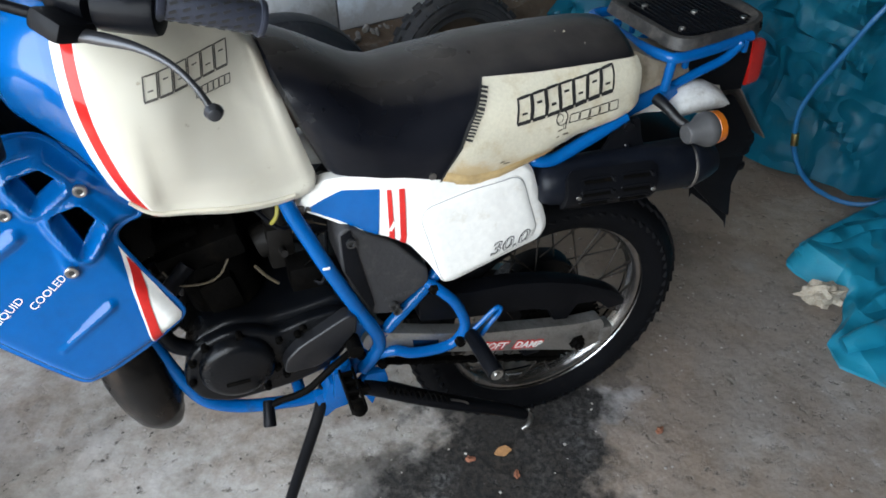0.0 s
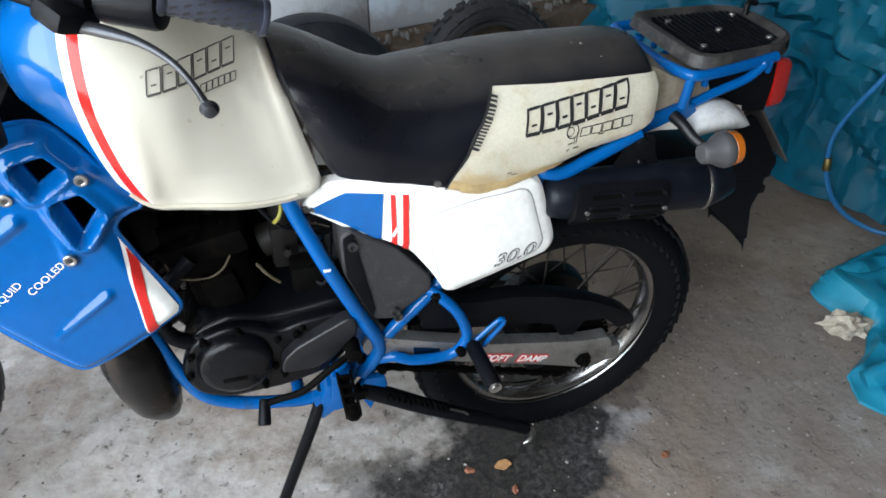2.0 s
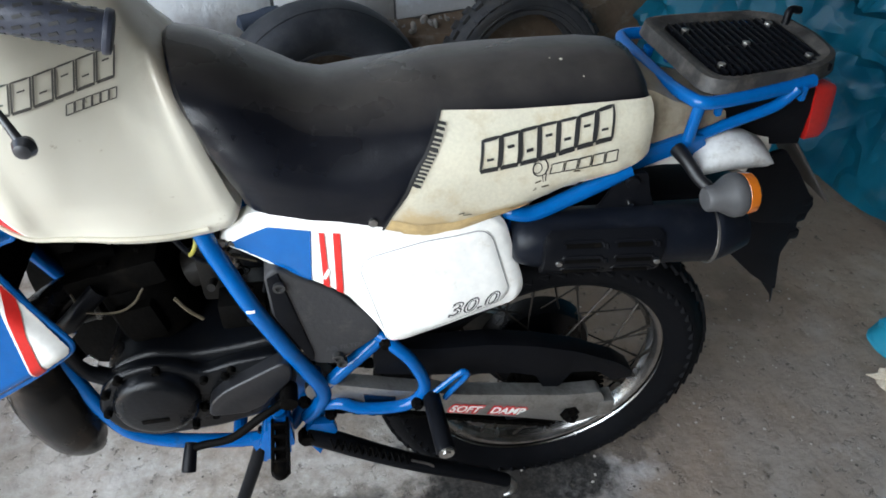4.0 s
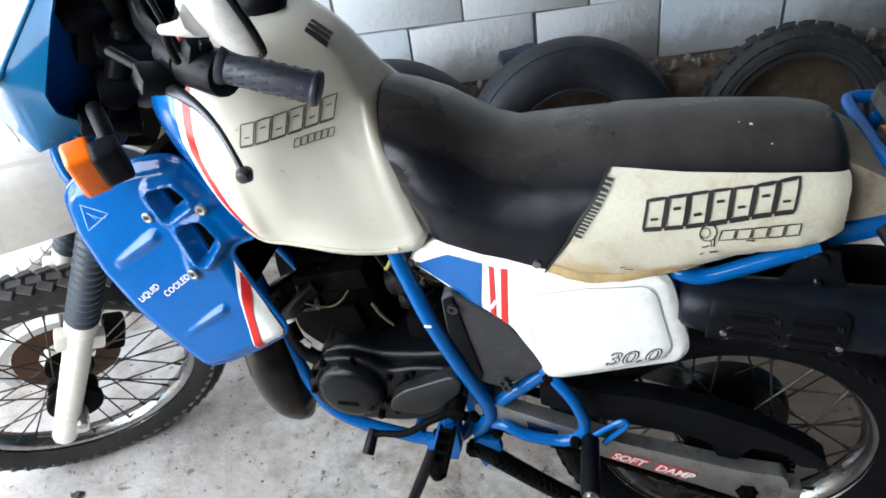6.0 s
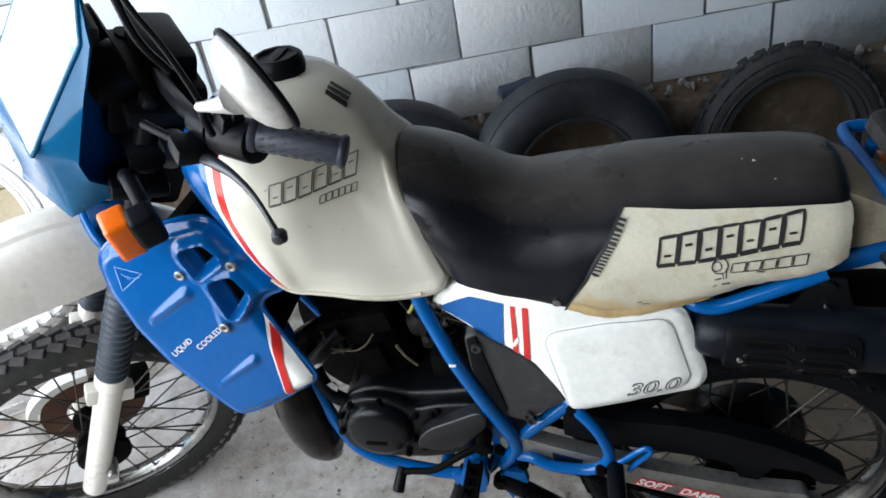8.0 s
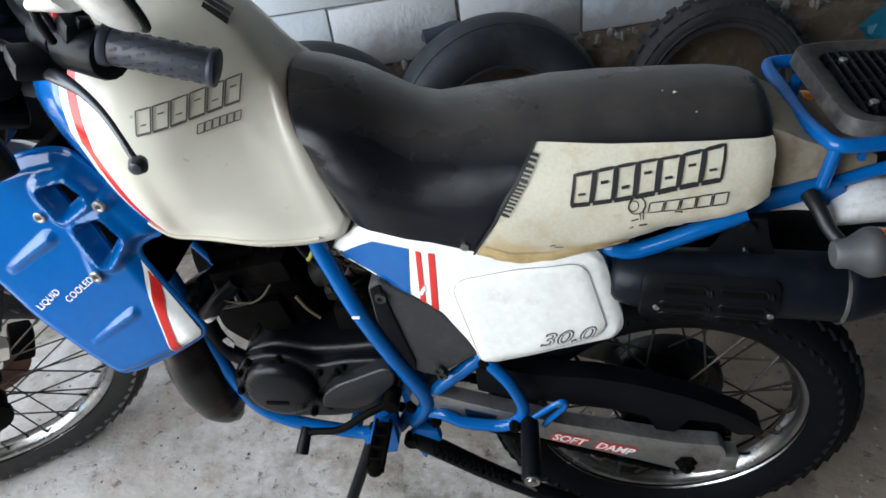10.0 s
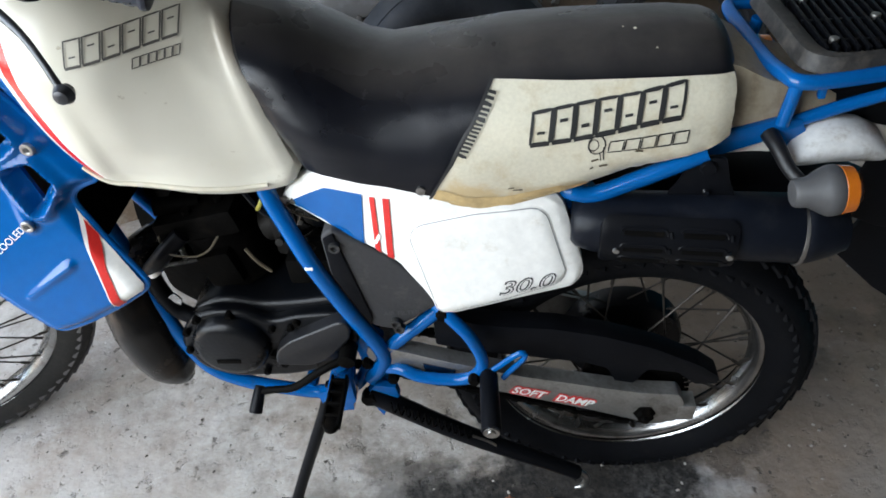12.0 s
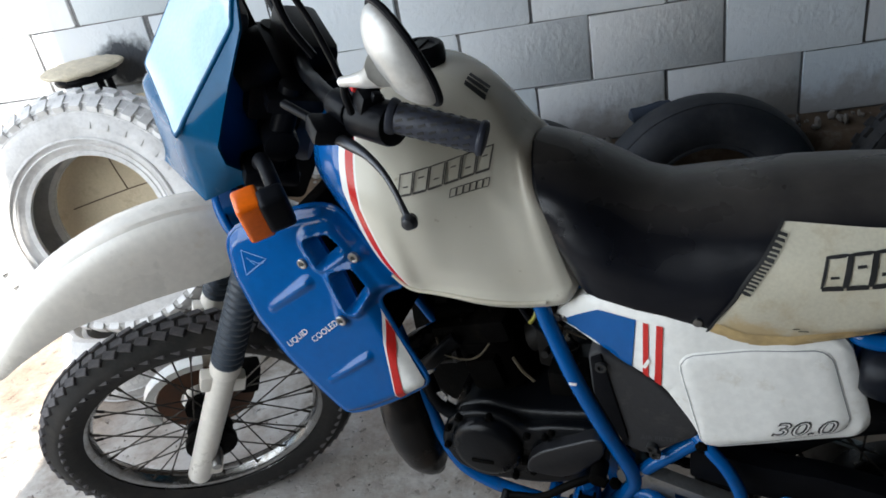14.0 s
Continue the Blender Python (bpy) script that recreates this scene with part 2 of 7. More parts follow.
def lathe(profile, sides=32, m=None, close=True):
    """Turns a profile of (radius, height) round the y axis."""
    bm = bmesh.new()
    rings = []
    for r, h in profile:
        if r < 1e-5:
            rings.append([bm.verts.new((0, h, 0))] * sides)
        else:
            rings.append([bm.verts.new((r * math.cos(a), h, r * math.sin(a))) for a in (2 * math.pi * k / sides for k in range(sides))])
    loop = len(rings) if close else len(rings) - 1
    for i in range(loop):
        a, b = rings[i], rings[(i + 1) % len(rings)]
        for k in range(sides):
            vs = []
            for v in (a[k], a[(k + 1) % sides], b[(k + 1) % sides], b[k]):
                if v not in vs:
                    vs.append(v)
            if len(vs) > 2:
                bm.faces.new(vs)
    return move(bm, m) if m else bm


def loft(rings, caps=True):
    """Joins rings of equal length into one skin."""
    bm = bmesh.new()
    rows = [[bm.verts.new(p) for p in ring] for ring in rings]
    n = len(rows[0])
    for a, b in zip(rows, rows[1:]):
        for k in range(n):
            bm.faces.new((a[k], a[(k + 1) % n], b[(k + 1) % n], b[k]))
    if caps:
        bm.faces.new(rows[0])
        bm.faces.new(rows[-1])
    return bm


def join(*bms):
    out = bms[0]
    for b in bms[1:]:
        me = bpy.data.meshes.new("tmp")
        b.to_mesh(me)
        out.from_mesh(me)
        b.free()
        bpy.data.meshes.remove(me)
    return out


def cyl(p, q, r, r2=None, sides=16, bevel=0.0):
    p, q = Vector(p), Vector(q)
    bm = bmesh.new()
    d = q - p
    bmesh.ops.create_cone(bm, cap_ends=True, segments=sides, radius1=r, radius2=r if r2 is None else r2, depth=d.length,
                          matrix=Matrix.Translation((p + q) / 2) @ d.to_track_quat("Z", "Y").to_matrix().to_4x4())
    return soften(bm, bevel, 2, 50)


def seg_gap(p, a, b):
    """How far p lies from the line from a to b."""
    p, a, b = Vector(p), Vector(a), Vector(b)
    u = max(0.0, min(1.0, (p - a).dot(b - a) / (b - a).length_squared))
    return (p - a.lerp(b, u)).length


def ease(v, lo, hi):
    u = max(0.0, min(1.0, (v - lo) / (hi - lo)))
    return u * u * (3 - 2 * u)


def inside(p, loop):
    """Whether a point lies in a closed outline."""
    hit = False
    for (x0, z0), (x1, z1) in zip(loop, loop[1:] + loop[:1]):
        if (z0 > p[1]) != (z1 > p[1]) and p[0] < (x1 - x0) * (p[1] - z0) / (z1 - z0) + x0:
            hit = not hit
    return hit


# ---- the garage ----
WALL_Y = 1.38


def concrete_floor():
    m, t, b = nodes_of("stained_concrete")
    big, mid, fine, pit = noise_node(t, 1.6, 6, 0.6), noise_node(t, 7.0, 8, 0.65), noise_node(t, 60, 6, 0.7), noise_node(t, 22, 4, 0.5)
    c = ramp(t, mid.outputs[0], [(0.32, (0.105, 0.080, 0.060)), (0.46, (0.315, 0.285, 0.250)), (0.62, (0.53, 0.51, 0.485))]).outputs[0]
    c = mixc(t, ramp(t, big.outputs[0], [(0.42, (0, 0, 0)), (0.58, (0.8, 0.8, 0.8))]).outputs[0], c, (0.26, 0.185, 0.13))
    smear = noise_node(t, 3.3, 7, 0.7)
    c = mixc(t, ramp(t, smear.outputs[0], [(0.54, (0, 0, 0)), (0.66, (0.7,) * 3)]).outputs[0], c, (0.13, 0.10, 0.078))
    c = mixc(t, 0.20, c, ramp(t, fine.outputs[0], [(0.34, (0.08, 0.069, 0.058)), (0.66, (0.50, 0.465, 0.42))]).outputs[0])
    speck, scrape, lumps = noise_node(t, 30, 5, 0.72), noise_node(t, 4.0, 9, 0.7), noise_node(t, 11, 5, 0.6)
    c = mixc(t, ramp(t, scrape.outputs[0], [(0.60, (0, 0, 0)), (0.68, (0.6,) * 3)]).outputs[0], c, (0.70, 0.69, 0.68))
    # oil soaked into the floor under the rear of the engine, and other patches
    tc = t.nodes.new("ShaderNodeTexCoord")
    warp = noise_node(t, 6.0, 6, 0.65)
    add = mixc(t, 0.30, tc.outputs["Object"], warp.outputs[1], "LINEAR_LIGHT")
    # first, pale ellipse paints in the brighter light by the open side
    # large brown ellipses are dirt, deepened to take in the shade there
    for cx, cy, sx, sy, dark, tone in ((-0.85, 0.05, 0.95, 0.95, 0.72, (0.47, 0.46, 0.445)), (1.70, 0.55, 1.1, 0.85, 0.92, (0.245, 0.184, 0.132)), (1.30, -0.25, 0.60, 0.50, 0.7, (0.17, 0.135, 0.108)), (0.95, 0.62, 0.95, 0.50, 0.9, (0.190, 0.142, 0.101)), (1.15, 0.12, 0.16, 0.10, 0.7, (0.085, 0.07, 0.06)), (1.55, 0.20, 0.22, 0.12, 0.6, (0.11, 0.085, 0.065)), (1.95, 0.05, 0.25, 0.2, 0.6, (0.36, 0.30, 0.235)),
                                       (0.80, -0.14, 0.22, 0.12, 0.4, (0.60, 0.60, 0.61)), (0.55, -0.08, 0.37, 0.26, 0.99, (0.006, 0.0055, 0.005)), (0.74, 0.10, 0.27, 0.17, 0.75, (0.03, 0.027, 0.024)), (0.95, -0.02, 0.10, 0.07, 0.6, (0.05, 0.042, 0.036)), (0.25, 0.05, 0.12, 0.09, 0.6, (0.03, 0.027, 0.024))):
        mp = t.nodes.new("ShaderNodeMapping")
        mp.inputs["Location"].default_value = (-cx / sx, -cy / sy, 0)
        mp.inputs["Scale"].default_value = (1 / sx, 1 / sy, 1)
        t.links.new(add, mp.inputs[0])
        ln = t.nodes.new("ShaderNodeVectorMath")
        ln.operation = "LENGTH"
        t.links.new(mp.outputs[0], ln.inputs[0])
        mask = ramp(t, ln.outputs["Value"], [(0.68 if dark > 0.95 else 0.45, (dark,) * 3), (1.05, (0, 0, 0))]).outputs[0]
        ragged = ramp(t, (mid if dark < 0.92 else fine).outputs[0], [(0.32, (0.35,) * 3 if dark < 0.92 else (0.8,) * 3), (0.56, (1, 1, 1))]).outputs[0]
        c = mixc(t, mixc(t, 1.0, mask, ragged, "MULTIPLY"), c, tone)
    # dark pits and pale scrapes
    c = mixc(t, ramp(t, speck.outputs[0], [(0.610, (0, 0, 0)), (0.660, (0.75,) * 3)]).outputs[0], c, (0.075, 0.062, 0.052))
    hole = ramp(t, speck.outputs[0], [(0.57, (1, 1, 1)), (0.67, (0, 0, 0))])
    t.links.new(c, b.inputs["Base Color"])
    b.inputs["Roughness"].default_value = 0.82
    bump(t, b, lumps.outputs[0], 0.48, 0.020)
    bump(t, b, fine.outputs[0], 0.26, 0.005)
    bump(t, b, hole.outputs[0], 0.7, 0.006)
    return m


M_floor = concrete_floor()
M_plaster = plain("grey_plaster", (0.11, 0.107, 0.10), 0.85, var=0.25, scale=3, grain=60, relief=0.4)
M_low_bounce = plain("low_bounce_plaster", (0.07, 0.066, 0.06), 0.85, var=0.25, scale=3, grain=60, relief=0.4)


def block_paint():
    m, t, b = nodes_of("painted_block")
    info = t.nodes.new("ShaderNodeObjectInfo")
    big, fine, grime = noise_node(t, 2.2, 6, 0.6), noise_node(t, 45, 6, 0.7), noise_node(t, 9, 8, 0.7)
    c = ramp(t, info.outputs["Random"], [(0.0, (0.62, 0.69, 0.74)), (0.15, (0.77, 0.785, 0.80)), (0.45, (0.84, 0.84, 0.835)), (0.72, (0.74, 0.775, 0.80)), (0.86, (0.56, 0.65, 0.69)), (1.0, (0.83, 0.83, 0.82))]).outputs[0]
    c = mixc(t, ramp(t, big.outputs[0], [(0.46, (0, 0, 0)), (0.66, (0.45, 0.45, 0.45))]).outputs[0], c, (0.60, 0.655, 0.69))
    c = mixc(t, ramp(t, grime.outputs[0], [(0.64, (0, 0, 0)), (0.80, (0.5, 0.5, 0.5))]).outputs[0], c, (0.40, 0.37, 0.34))
    # blue-black patch behind the stool, brown splash along the foot of the wall
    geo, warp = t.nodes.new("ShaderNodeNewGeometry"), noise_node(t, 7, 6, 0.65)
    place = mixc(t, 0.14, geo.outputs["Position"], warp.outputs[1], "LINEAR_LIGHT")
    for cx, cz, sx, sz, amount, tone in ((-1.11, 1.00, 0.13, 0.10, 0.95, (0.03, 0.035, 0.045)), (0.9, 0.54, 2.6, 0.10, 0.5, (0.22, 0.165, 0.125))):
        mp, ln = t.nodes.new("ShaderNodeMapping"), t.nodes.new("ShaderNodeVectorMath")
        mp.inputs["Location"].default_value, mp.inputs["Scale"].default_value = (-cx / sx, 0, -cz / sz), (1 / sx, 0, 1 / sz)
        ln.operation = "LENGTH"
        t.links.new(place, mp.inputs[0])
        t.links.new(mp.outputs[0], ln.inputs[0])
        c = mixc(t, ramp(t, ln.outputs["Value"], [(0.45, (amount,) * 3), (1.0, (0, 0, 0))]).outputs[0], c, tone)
    t.links.new(c, b.inputs["Base Color"])
    b.inputs["Roughness"].default_value = 0.8
    bump(t, b, fine.outputs[0], 0.45, 0.004)
    bump(t, b, grime.outputs[0], 0.5, 0.010)
    # runs of thick paint
    runs = noise_node(t, 1.0, 3, 0.5, stretch=(26, 26, 10))
    bump(t, b, ramp(t, runs.outputs[0], [(0.58, (0, 0, 0)), (0.68, (1, 1, 1))]).outputs[0], 0.16, 0.006)
    return m


M_block = block_paint()
M_mortar = plain("mortar", (0.26, 0.26, 0.26), 0.9, var=0.5, scale=7, grain=80, relief=0.8, dirt=(0.02, 0.018, 0.018), dirt_amount=0.95)
M_earth = plain("brown_footing", (0.15, 0.105, 0.07), 0.9, var=0.35, scale=6, grain=50, relief=0.7, dirt=(0.30, 0.27, 0.23), dirt_amount=0.4)

floor = part("floor", box(9.0, 8.0, 0.2, (-0.4, -1.0, -0.1)), M_floor, smooth=False)
tagged(floor, "rough stained grey concrete garage floor with oil", "floor", kind="structure")
yard = part("ground", box(60, 60, 0.1, (-34.5, -1.0, -0.08)), plain("bright_yard", (0.45, 0.43, 0.40), 0.9, var=0.2, scale=2), smooth=False)
tagged(yard, "pale sunlit yard outside the open door", "ground", kind="structure")
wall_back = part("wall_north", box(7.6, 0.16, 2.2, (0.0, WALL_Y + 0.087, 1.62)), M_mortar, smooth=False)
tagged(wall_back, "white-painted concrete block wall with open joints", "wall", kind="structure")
# out-of-view walls; dark tones hold back bounce, south one also shades the yard
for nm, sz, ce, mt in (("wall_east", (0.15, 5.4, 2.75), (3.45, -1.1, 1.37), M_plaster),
                       ("wall_south", (8.0, 0.15, 2.75), (-0.6, -3.6, 1.37), M_low_bounce)):
    tagged(part(nm, box(*sz, ce), mt, smooth=False), "unseen plain plaster garage wall, coloured dark", "wall", kind="structure")
# out of view; kept dark so little light bounces down
ceiling = part("ceiling", box(4.80, 5.3, 0.1, (1.175, -1.1, 2.80)), plain("dim_ceiling", (0.10, 0.088, 0.075), 0.85, var=0.2), smooth=False)
tagged(ceiling, "plain dim grey garage ceiling", "ceiling", kind="structure")
# added roof, never in view, that only keeps sun off the southern floor
yard_shade = part("porch_roof", box(3.34, 1.32, 0.1, (-2.90, -3.01, 2.80)), M_low_bounce, smooth=False)
tagged(yard_shade, "unseen roof added to shade the yard beside the open door", "roof", kind="structure")

# the footing under the blocks: a brown ragged ledge
bm = bmesh.new()
bmesh.ops.create_grid(bm, x_segments=160, y_segments=10, size=0.5)
for v in bm.verts:
    x, u = v.co.x * 4.9 + 1.0, v.co.y + 0.5
    nz = noise.noise(Vector((x * 4, u * 3, 1.3))) * 0.03 + noise.noise(Vector((x * 13, u * 9, 4.3))) * 0.012
    if u < 0.65:
        v.co = Vector((x, WALL_Y - 0.10 + nz, u / 0.65 * 0.49))
    else:
        w = (u - 0.65) / 0.35
        v.co = Vector((x, WALL_Y - 0.10 + w * 0.13 + nz * (1 - w), 0.49 + w * 0.05 + nz * 0.8))
footing = part("footing", bm, M_earth)
tagged(footing, "ragged brown concrete footing below the block wall", "footing", kind="structure")

# added stretch of foot, whitened so the sun's glare burns it out
tagged(part("wall_base", box(2.3, 0.16, 0.53, (-2.6, WALL_Y + 0.04, 0.262)), plain("glare_white", (0.74, 0.73, 0.71), 0.9, var=0.1, scale=5, relief=0.3), smooth=False), "added wall foot coloured white to burn out in the sun", "wall", kind="structure")
# crumbled mortar along the ledge
rl, crumbs = random.Random(12), bmesh.new()
for _ in range(260):
    m = pose(rl.uniform(-1.2, 3.0), WALL_Y - 0.03 - abs(rl.gauss(0, 0.02)), 0.522 + rl.gauss(0, 0.007), rl.uniform(0, 90), rl.uniform(0, 90), rl.uniform(0, 90))
    r = rl.uniform(0.35, 1.0) ** 2 * 0.016
    bmesh.ops.create_icosphere(crumbs, subdivisions=1, radius=1.0, matrix=m @ Matrix.Diagonal((r * 1.7, r, r * 0.7, 1)))
tagged(part("mortar_crumbs", crumbs, plain("pale_mortar", (0.30, 0.28, 0.255), 0.95, var=0.4, scale=9, grain=90, relief=0.6, dirt=(0.16, 0.12, 0.09), dirt_amount=0.6), footing, smooth=False), "crumbled pale mortar on the ledge", kind="stuff")

# each block of the wall
BL, BH, BED = 0.403, 0.202, 0.524
block_meshes = []
for k in range(3):
    rb = random.Random(k)
    bm = box(BL - 0.010, 0.05, BH - 0.004, bevel=0.005, segs=2)
    for v in bm.verts:
        v.co += Vector((rb.uniform(-1, 1), rb.uniform(-1, 1) * 0.6, rb.uniform(-1, 1))) * 0.0030
    me = finish(bm, True)
    me.materials.append(M_block)
    block_meshes.append(me)
rb = random.Random(7)
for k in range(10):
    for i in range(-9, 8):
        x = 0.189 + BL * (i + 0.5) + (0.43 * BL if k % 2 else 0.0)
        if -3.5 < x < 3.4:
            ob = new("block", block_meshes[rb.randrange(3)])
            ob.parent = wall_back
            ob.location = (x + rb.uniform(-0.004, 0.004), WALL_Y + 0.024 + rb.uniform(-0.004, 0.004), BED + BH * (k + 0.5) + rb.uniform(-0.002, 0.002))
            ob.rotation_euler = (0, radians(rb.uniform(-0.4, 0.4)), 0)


def tyre(R, hole, width, sides=72):
    """A tyre's casing round the y axis: sidewalls, beads, hollow inside."""
    h = width / 2
    prof = [(hole, -h * 0.62), (hole + 0.012, -h * 0.78), (hole + (R - hole) * 0.35, -h * 0.98), (hole + (R - hole) * 0.62, -h), (R - 0.022, -h * 0.88),
            (R - 0.006, -h * 0.62), (R, -h * 0.25), (R, h * 0.25), (R - 0.006, h * 0.62), (R - 0.022, h * 0.88), (hole + (R - hole) * 0.62, h),
            (hole + (R - hole) * 0.35, h * 0.98), (hole + 0.012, h * 0.78), (hole, h * 0.62), (hole + 0.010, h * 0.5), (R - 0.03, h * 0.75), (R - 0.016, 0), (R - 0.03, -h * 0.75), (hole + 0.010, -h * 0.5)]
    return lathe(prof, sides)


TREADS = {"knobby": (34, ((-0.82, 0.15), (-0.3, 0.2), (0.3, 0.2), (0.82, 0.15))), "trail": (62, ((-0.87, 0.205), (-0.45, 0.215), (0.0, 0.215), (0.45, 0.215), (0.87, 0.205))),
          "block": (44, ((-0.80, 0.30), (-0.28, 0.22), (0.28, 0.22), (0.80, 0.30))), "road": (64, ((-0.72, 0.2), (-0.25, 0.16), (0.25, 0.16), (0.72, 0.2)))}


def tread_pieces(parent, R, width, tread, knob, m0, mat):
    """The tread blocks of a tyre, each a piece of its own on a shared mesh a row."""
    n, rows = TREADS[tread]
    h = width / 2
    for j, (u, w) in enumerate(rows):
        ln = 2 * math.pi * R / n * {"road": 0.8, "trail": 0.80}.get(tread, 0.55)
        me = finish(box(knob, w * h * 1.8, ln, bevel=0.0012, segs=1), False)
        me.materials.append(mat)
        rad = R - 0.022 * max(0.0, abs(u) - 0.45) ** 2 / 0.12
        for i in range(n):
            a = 2 * math.pi * (i + 0.5 * (j % 2)) / n
            m = Matrix.Rotation(-a, 4, "Y") @ Matrix.Translation((rad - (0.0015 if tread == "trail" else 0.003), u * h * 0.98, 0)) @ Matrix.Rotation(u * 0.75, 4, "Z")
            if tread == "trail" and u:
                m = m @ Matrix.Rotation(radians(24) * (1 if u > 0 else -1), 4, "X")
            ob = new("tread_block", me)
            ob.parent = parent
            ob.matrix_basis = m0 @ m


def bald_tyre(label, R, hole, width, m, group="tyres along the wall"):
    """A tyre worn smooth: a round hollow casing, open towards the hub, with a bead on each side."""
    t = thing("tyre", label, "tyre", group, m=m)
    mid, half, h = (R + hole) / 2, (R - hole) / 2, width / 2
    arc = np.linspace(radians(-140), radians(140), 23)
    prof = [(mid + half * math.cos(a), h * math.sin(a)) for a in arc] + [(mid + (half - 0.014) * math.cos(a), (h - 0.014) * math.sin(a)) for a in reversed(arc)]
    part("casing", lathe(prof, 72), M_bald, t)
    for s in (-1, 1):
        ring_r = mid + half * math.cos(radians(140))
        part("bead", tube([(ring_r * math.cos(a), s * h * 0.62, ring_r * math.sin(a)) for a in np.linspace(0, 2 * math.pi, 64, endpoint=False)], 0.009, per=1, sides=8, closed=True), M_bald, t)
        part("sidewall_line", tube([((mid + half * 0.72) * math.cos(a), s * h * 0.70, (mid + half * 0.72) * math.sin(a)) for a in np.linspace(0, 2 * math.pi, 64, endpoint=False)], 0.0022, per=1, sides=6, closed=True), M_bald, t)
    return t


def loose_tyre(label, R, hole, width, m, tread, mat=None, knob=0.006, group="tyres along the wall"):
    t = thing("tyre", label, "tyre", group, m=m)
    part("casing", tyre(R, hole, width, 64), mat or M_dusty_rubber, t)
    for s in (-1, 1):
        part("bead", move(lathe([(hole - 0.002, -0.006), (hole + 0.012, -0.009), (hole + 0.016, 0.0), (hole + 0.012, 0.009), (hole - 0.002, 0.006)], 64), Matrix.Translation((0, s * width * 0.37, 0))), mat or M_dusty_rubber, t)
    for f, yy in ((0.30, 0.495), (0.72, 0.475)):
        rr = hole + (R - hole) * f
        part("sidewall_rib", tube([(rr * math.cos(a), -width * yy, rr * math.sin(a)) for a in np.linspace(0, 2 * math.pi, 64, endpoint=False)], 0.0028, per=1, sides=6, closed=True), mat or M_dusty_rubber, t)
    tread_pieces(t, R, width, tread, knob, Matrix.Identity(4), mat or M_dusty_rubber)
    return t


bald_tyre("worn smooth black car tyre leaning against the block wall", 0.342, 0.180, 0.17, pose(0.650, 1.13, 0.362, -9, 0, 3))
loose_tyre("dusty knobby off-road tyre leaning against the wall", 0.31, 0.225, 0.11, pose(1.37, 1.17, 0.325, -9, 0, -4), "knobby", knob=0.028)
bald_tyre("dark smooth car tyre leaning behind the motorcycle tank", 0.345, 0.185, 0.17, pose(0.08, 1.13, 0.365, -8, 0, 5))


# ---- the motorcycle ----
# its own frame: x towards the tail, y towards its right side, z up from the rear axle; FORK: the same, turned with the bars, from the front axle
BIKE = Matrix(((0.963, 0.2692, -0.0109, 0.70), (-0.2693, 0.9605, -0.0703, 0.0), (-0.0084, 0.0706, 0.9975, 0.3189), (0, 0, 0, 1)))
FORK = Matrix(((0.6545, -0.627, 0.4226, -1.414), (0.6918, 0.7221, 0.0, 0.019), (-0.3052, 0.2924, 0.9063, 0.0), (0, 0, 0, 1)))
WHEEL = Matrix.Translation((-0.011, -0.025, -0.004)) @ FORK @ Matrix.Rotation(radians(-5), 4, "Z")
bike = thing("motorcycle", "blue and white trail motorcycle with turned bars on its stand", "motorcycle", m=BIKE)


def tree_of(ob):
    return BVHTree.FromPolygons([v.co.copy() for v in ob.data.vertices], [tuple(p.vertices) for p in ob.data.polygons])


def skin(tree, x, z, lift=0.0015, far=-1.0):
    """The point of a surface, seen square on from the bike's left side, that lies at (x, z)."""
    hit, nrm, _, _ = tree.ray_cast(Vector((x, far, z)), Vector((0, 1, 0)))
    if hit is None:
        hit, nrm, _, _ = tree.find_nearest(Vector((x, -0.14, z)))
    if nrm.y > 0:
        nrm = -nrm
    return hit + nrm * lift


def patch(tree, outline, lift=0.0015, cell=0.012, thick=0.0):
    """A sheet that lies on a surface inside an outline in (x, z)."""
    bm = bmesh.new()
    vs = [bm.verts.new((x, 0, z)) for x, z in outline]
    bm.faces.new(vs)
    xs, zs = [p[0] for p in outline], [p[1] for p in outline]
    for lo, hi, nrm in ((min(xs), max(xs), (1, 0, 0)), (min(zs), max(zs), (0, 0, 1))):
        n = int((hi - lo) / cell)
        for k in range(1, n + 1):
            c = lo + (hi - lo) * k / (n + 1)
            bmesh.ops.bisect_plane(bm, geom=bm.verts[:] + bm.edges[:] + bm.faces[:], plane_co=(c * nrm[0], 0, c * nrm[2]), plane_no=nrm)
    bmesh.ops.triangulate(bm, faces=[f for f in bm.faces if len(f.verts) > 4])
    for v in bm.verts:
        v.co = skin(tree, v.co.x, v.co.z, lift)
    if thick:
        ext = bmesh.ops.extrude_face_region(bm, geom=bm.faces[:])
        bmesh.ops.translate(bm, verts=[v for v in ext["geom"] if isinstance(v, bmesh.types.BMVert)], vec=(0, -thick, 0))
    return bm


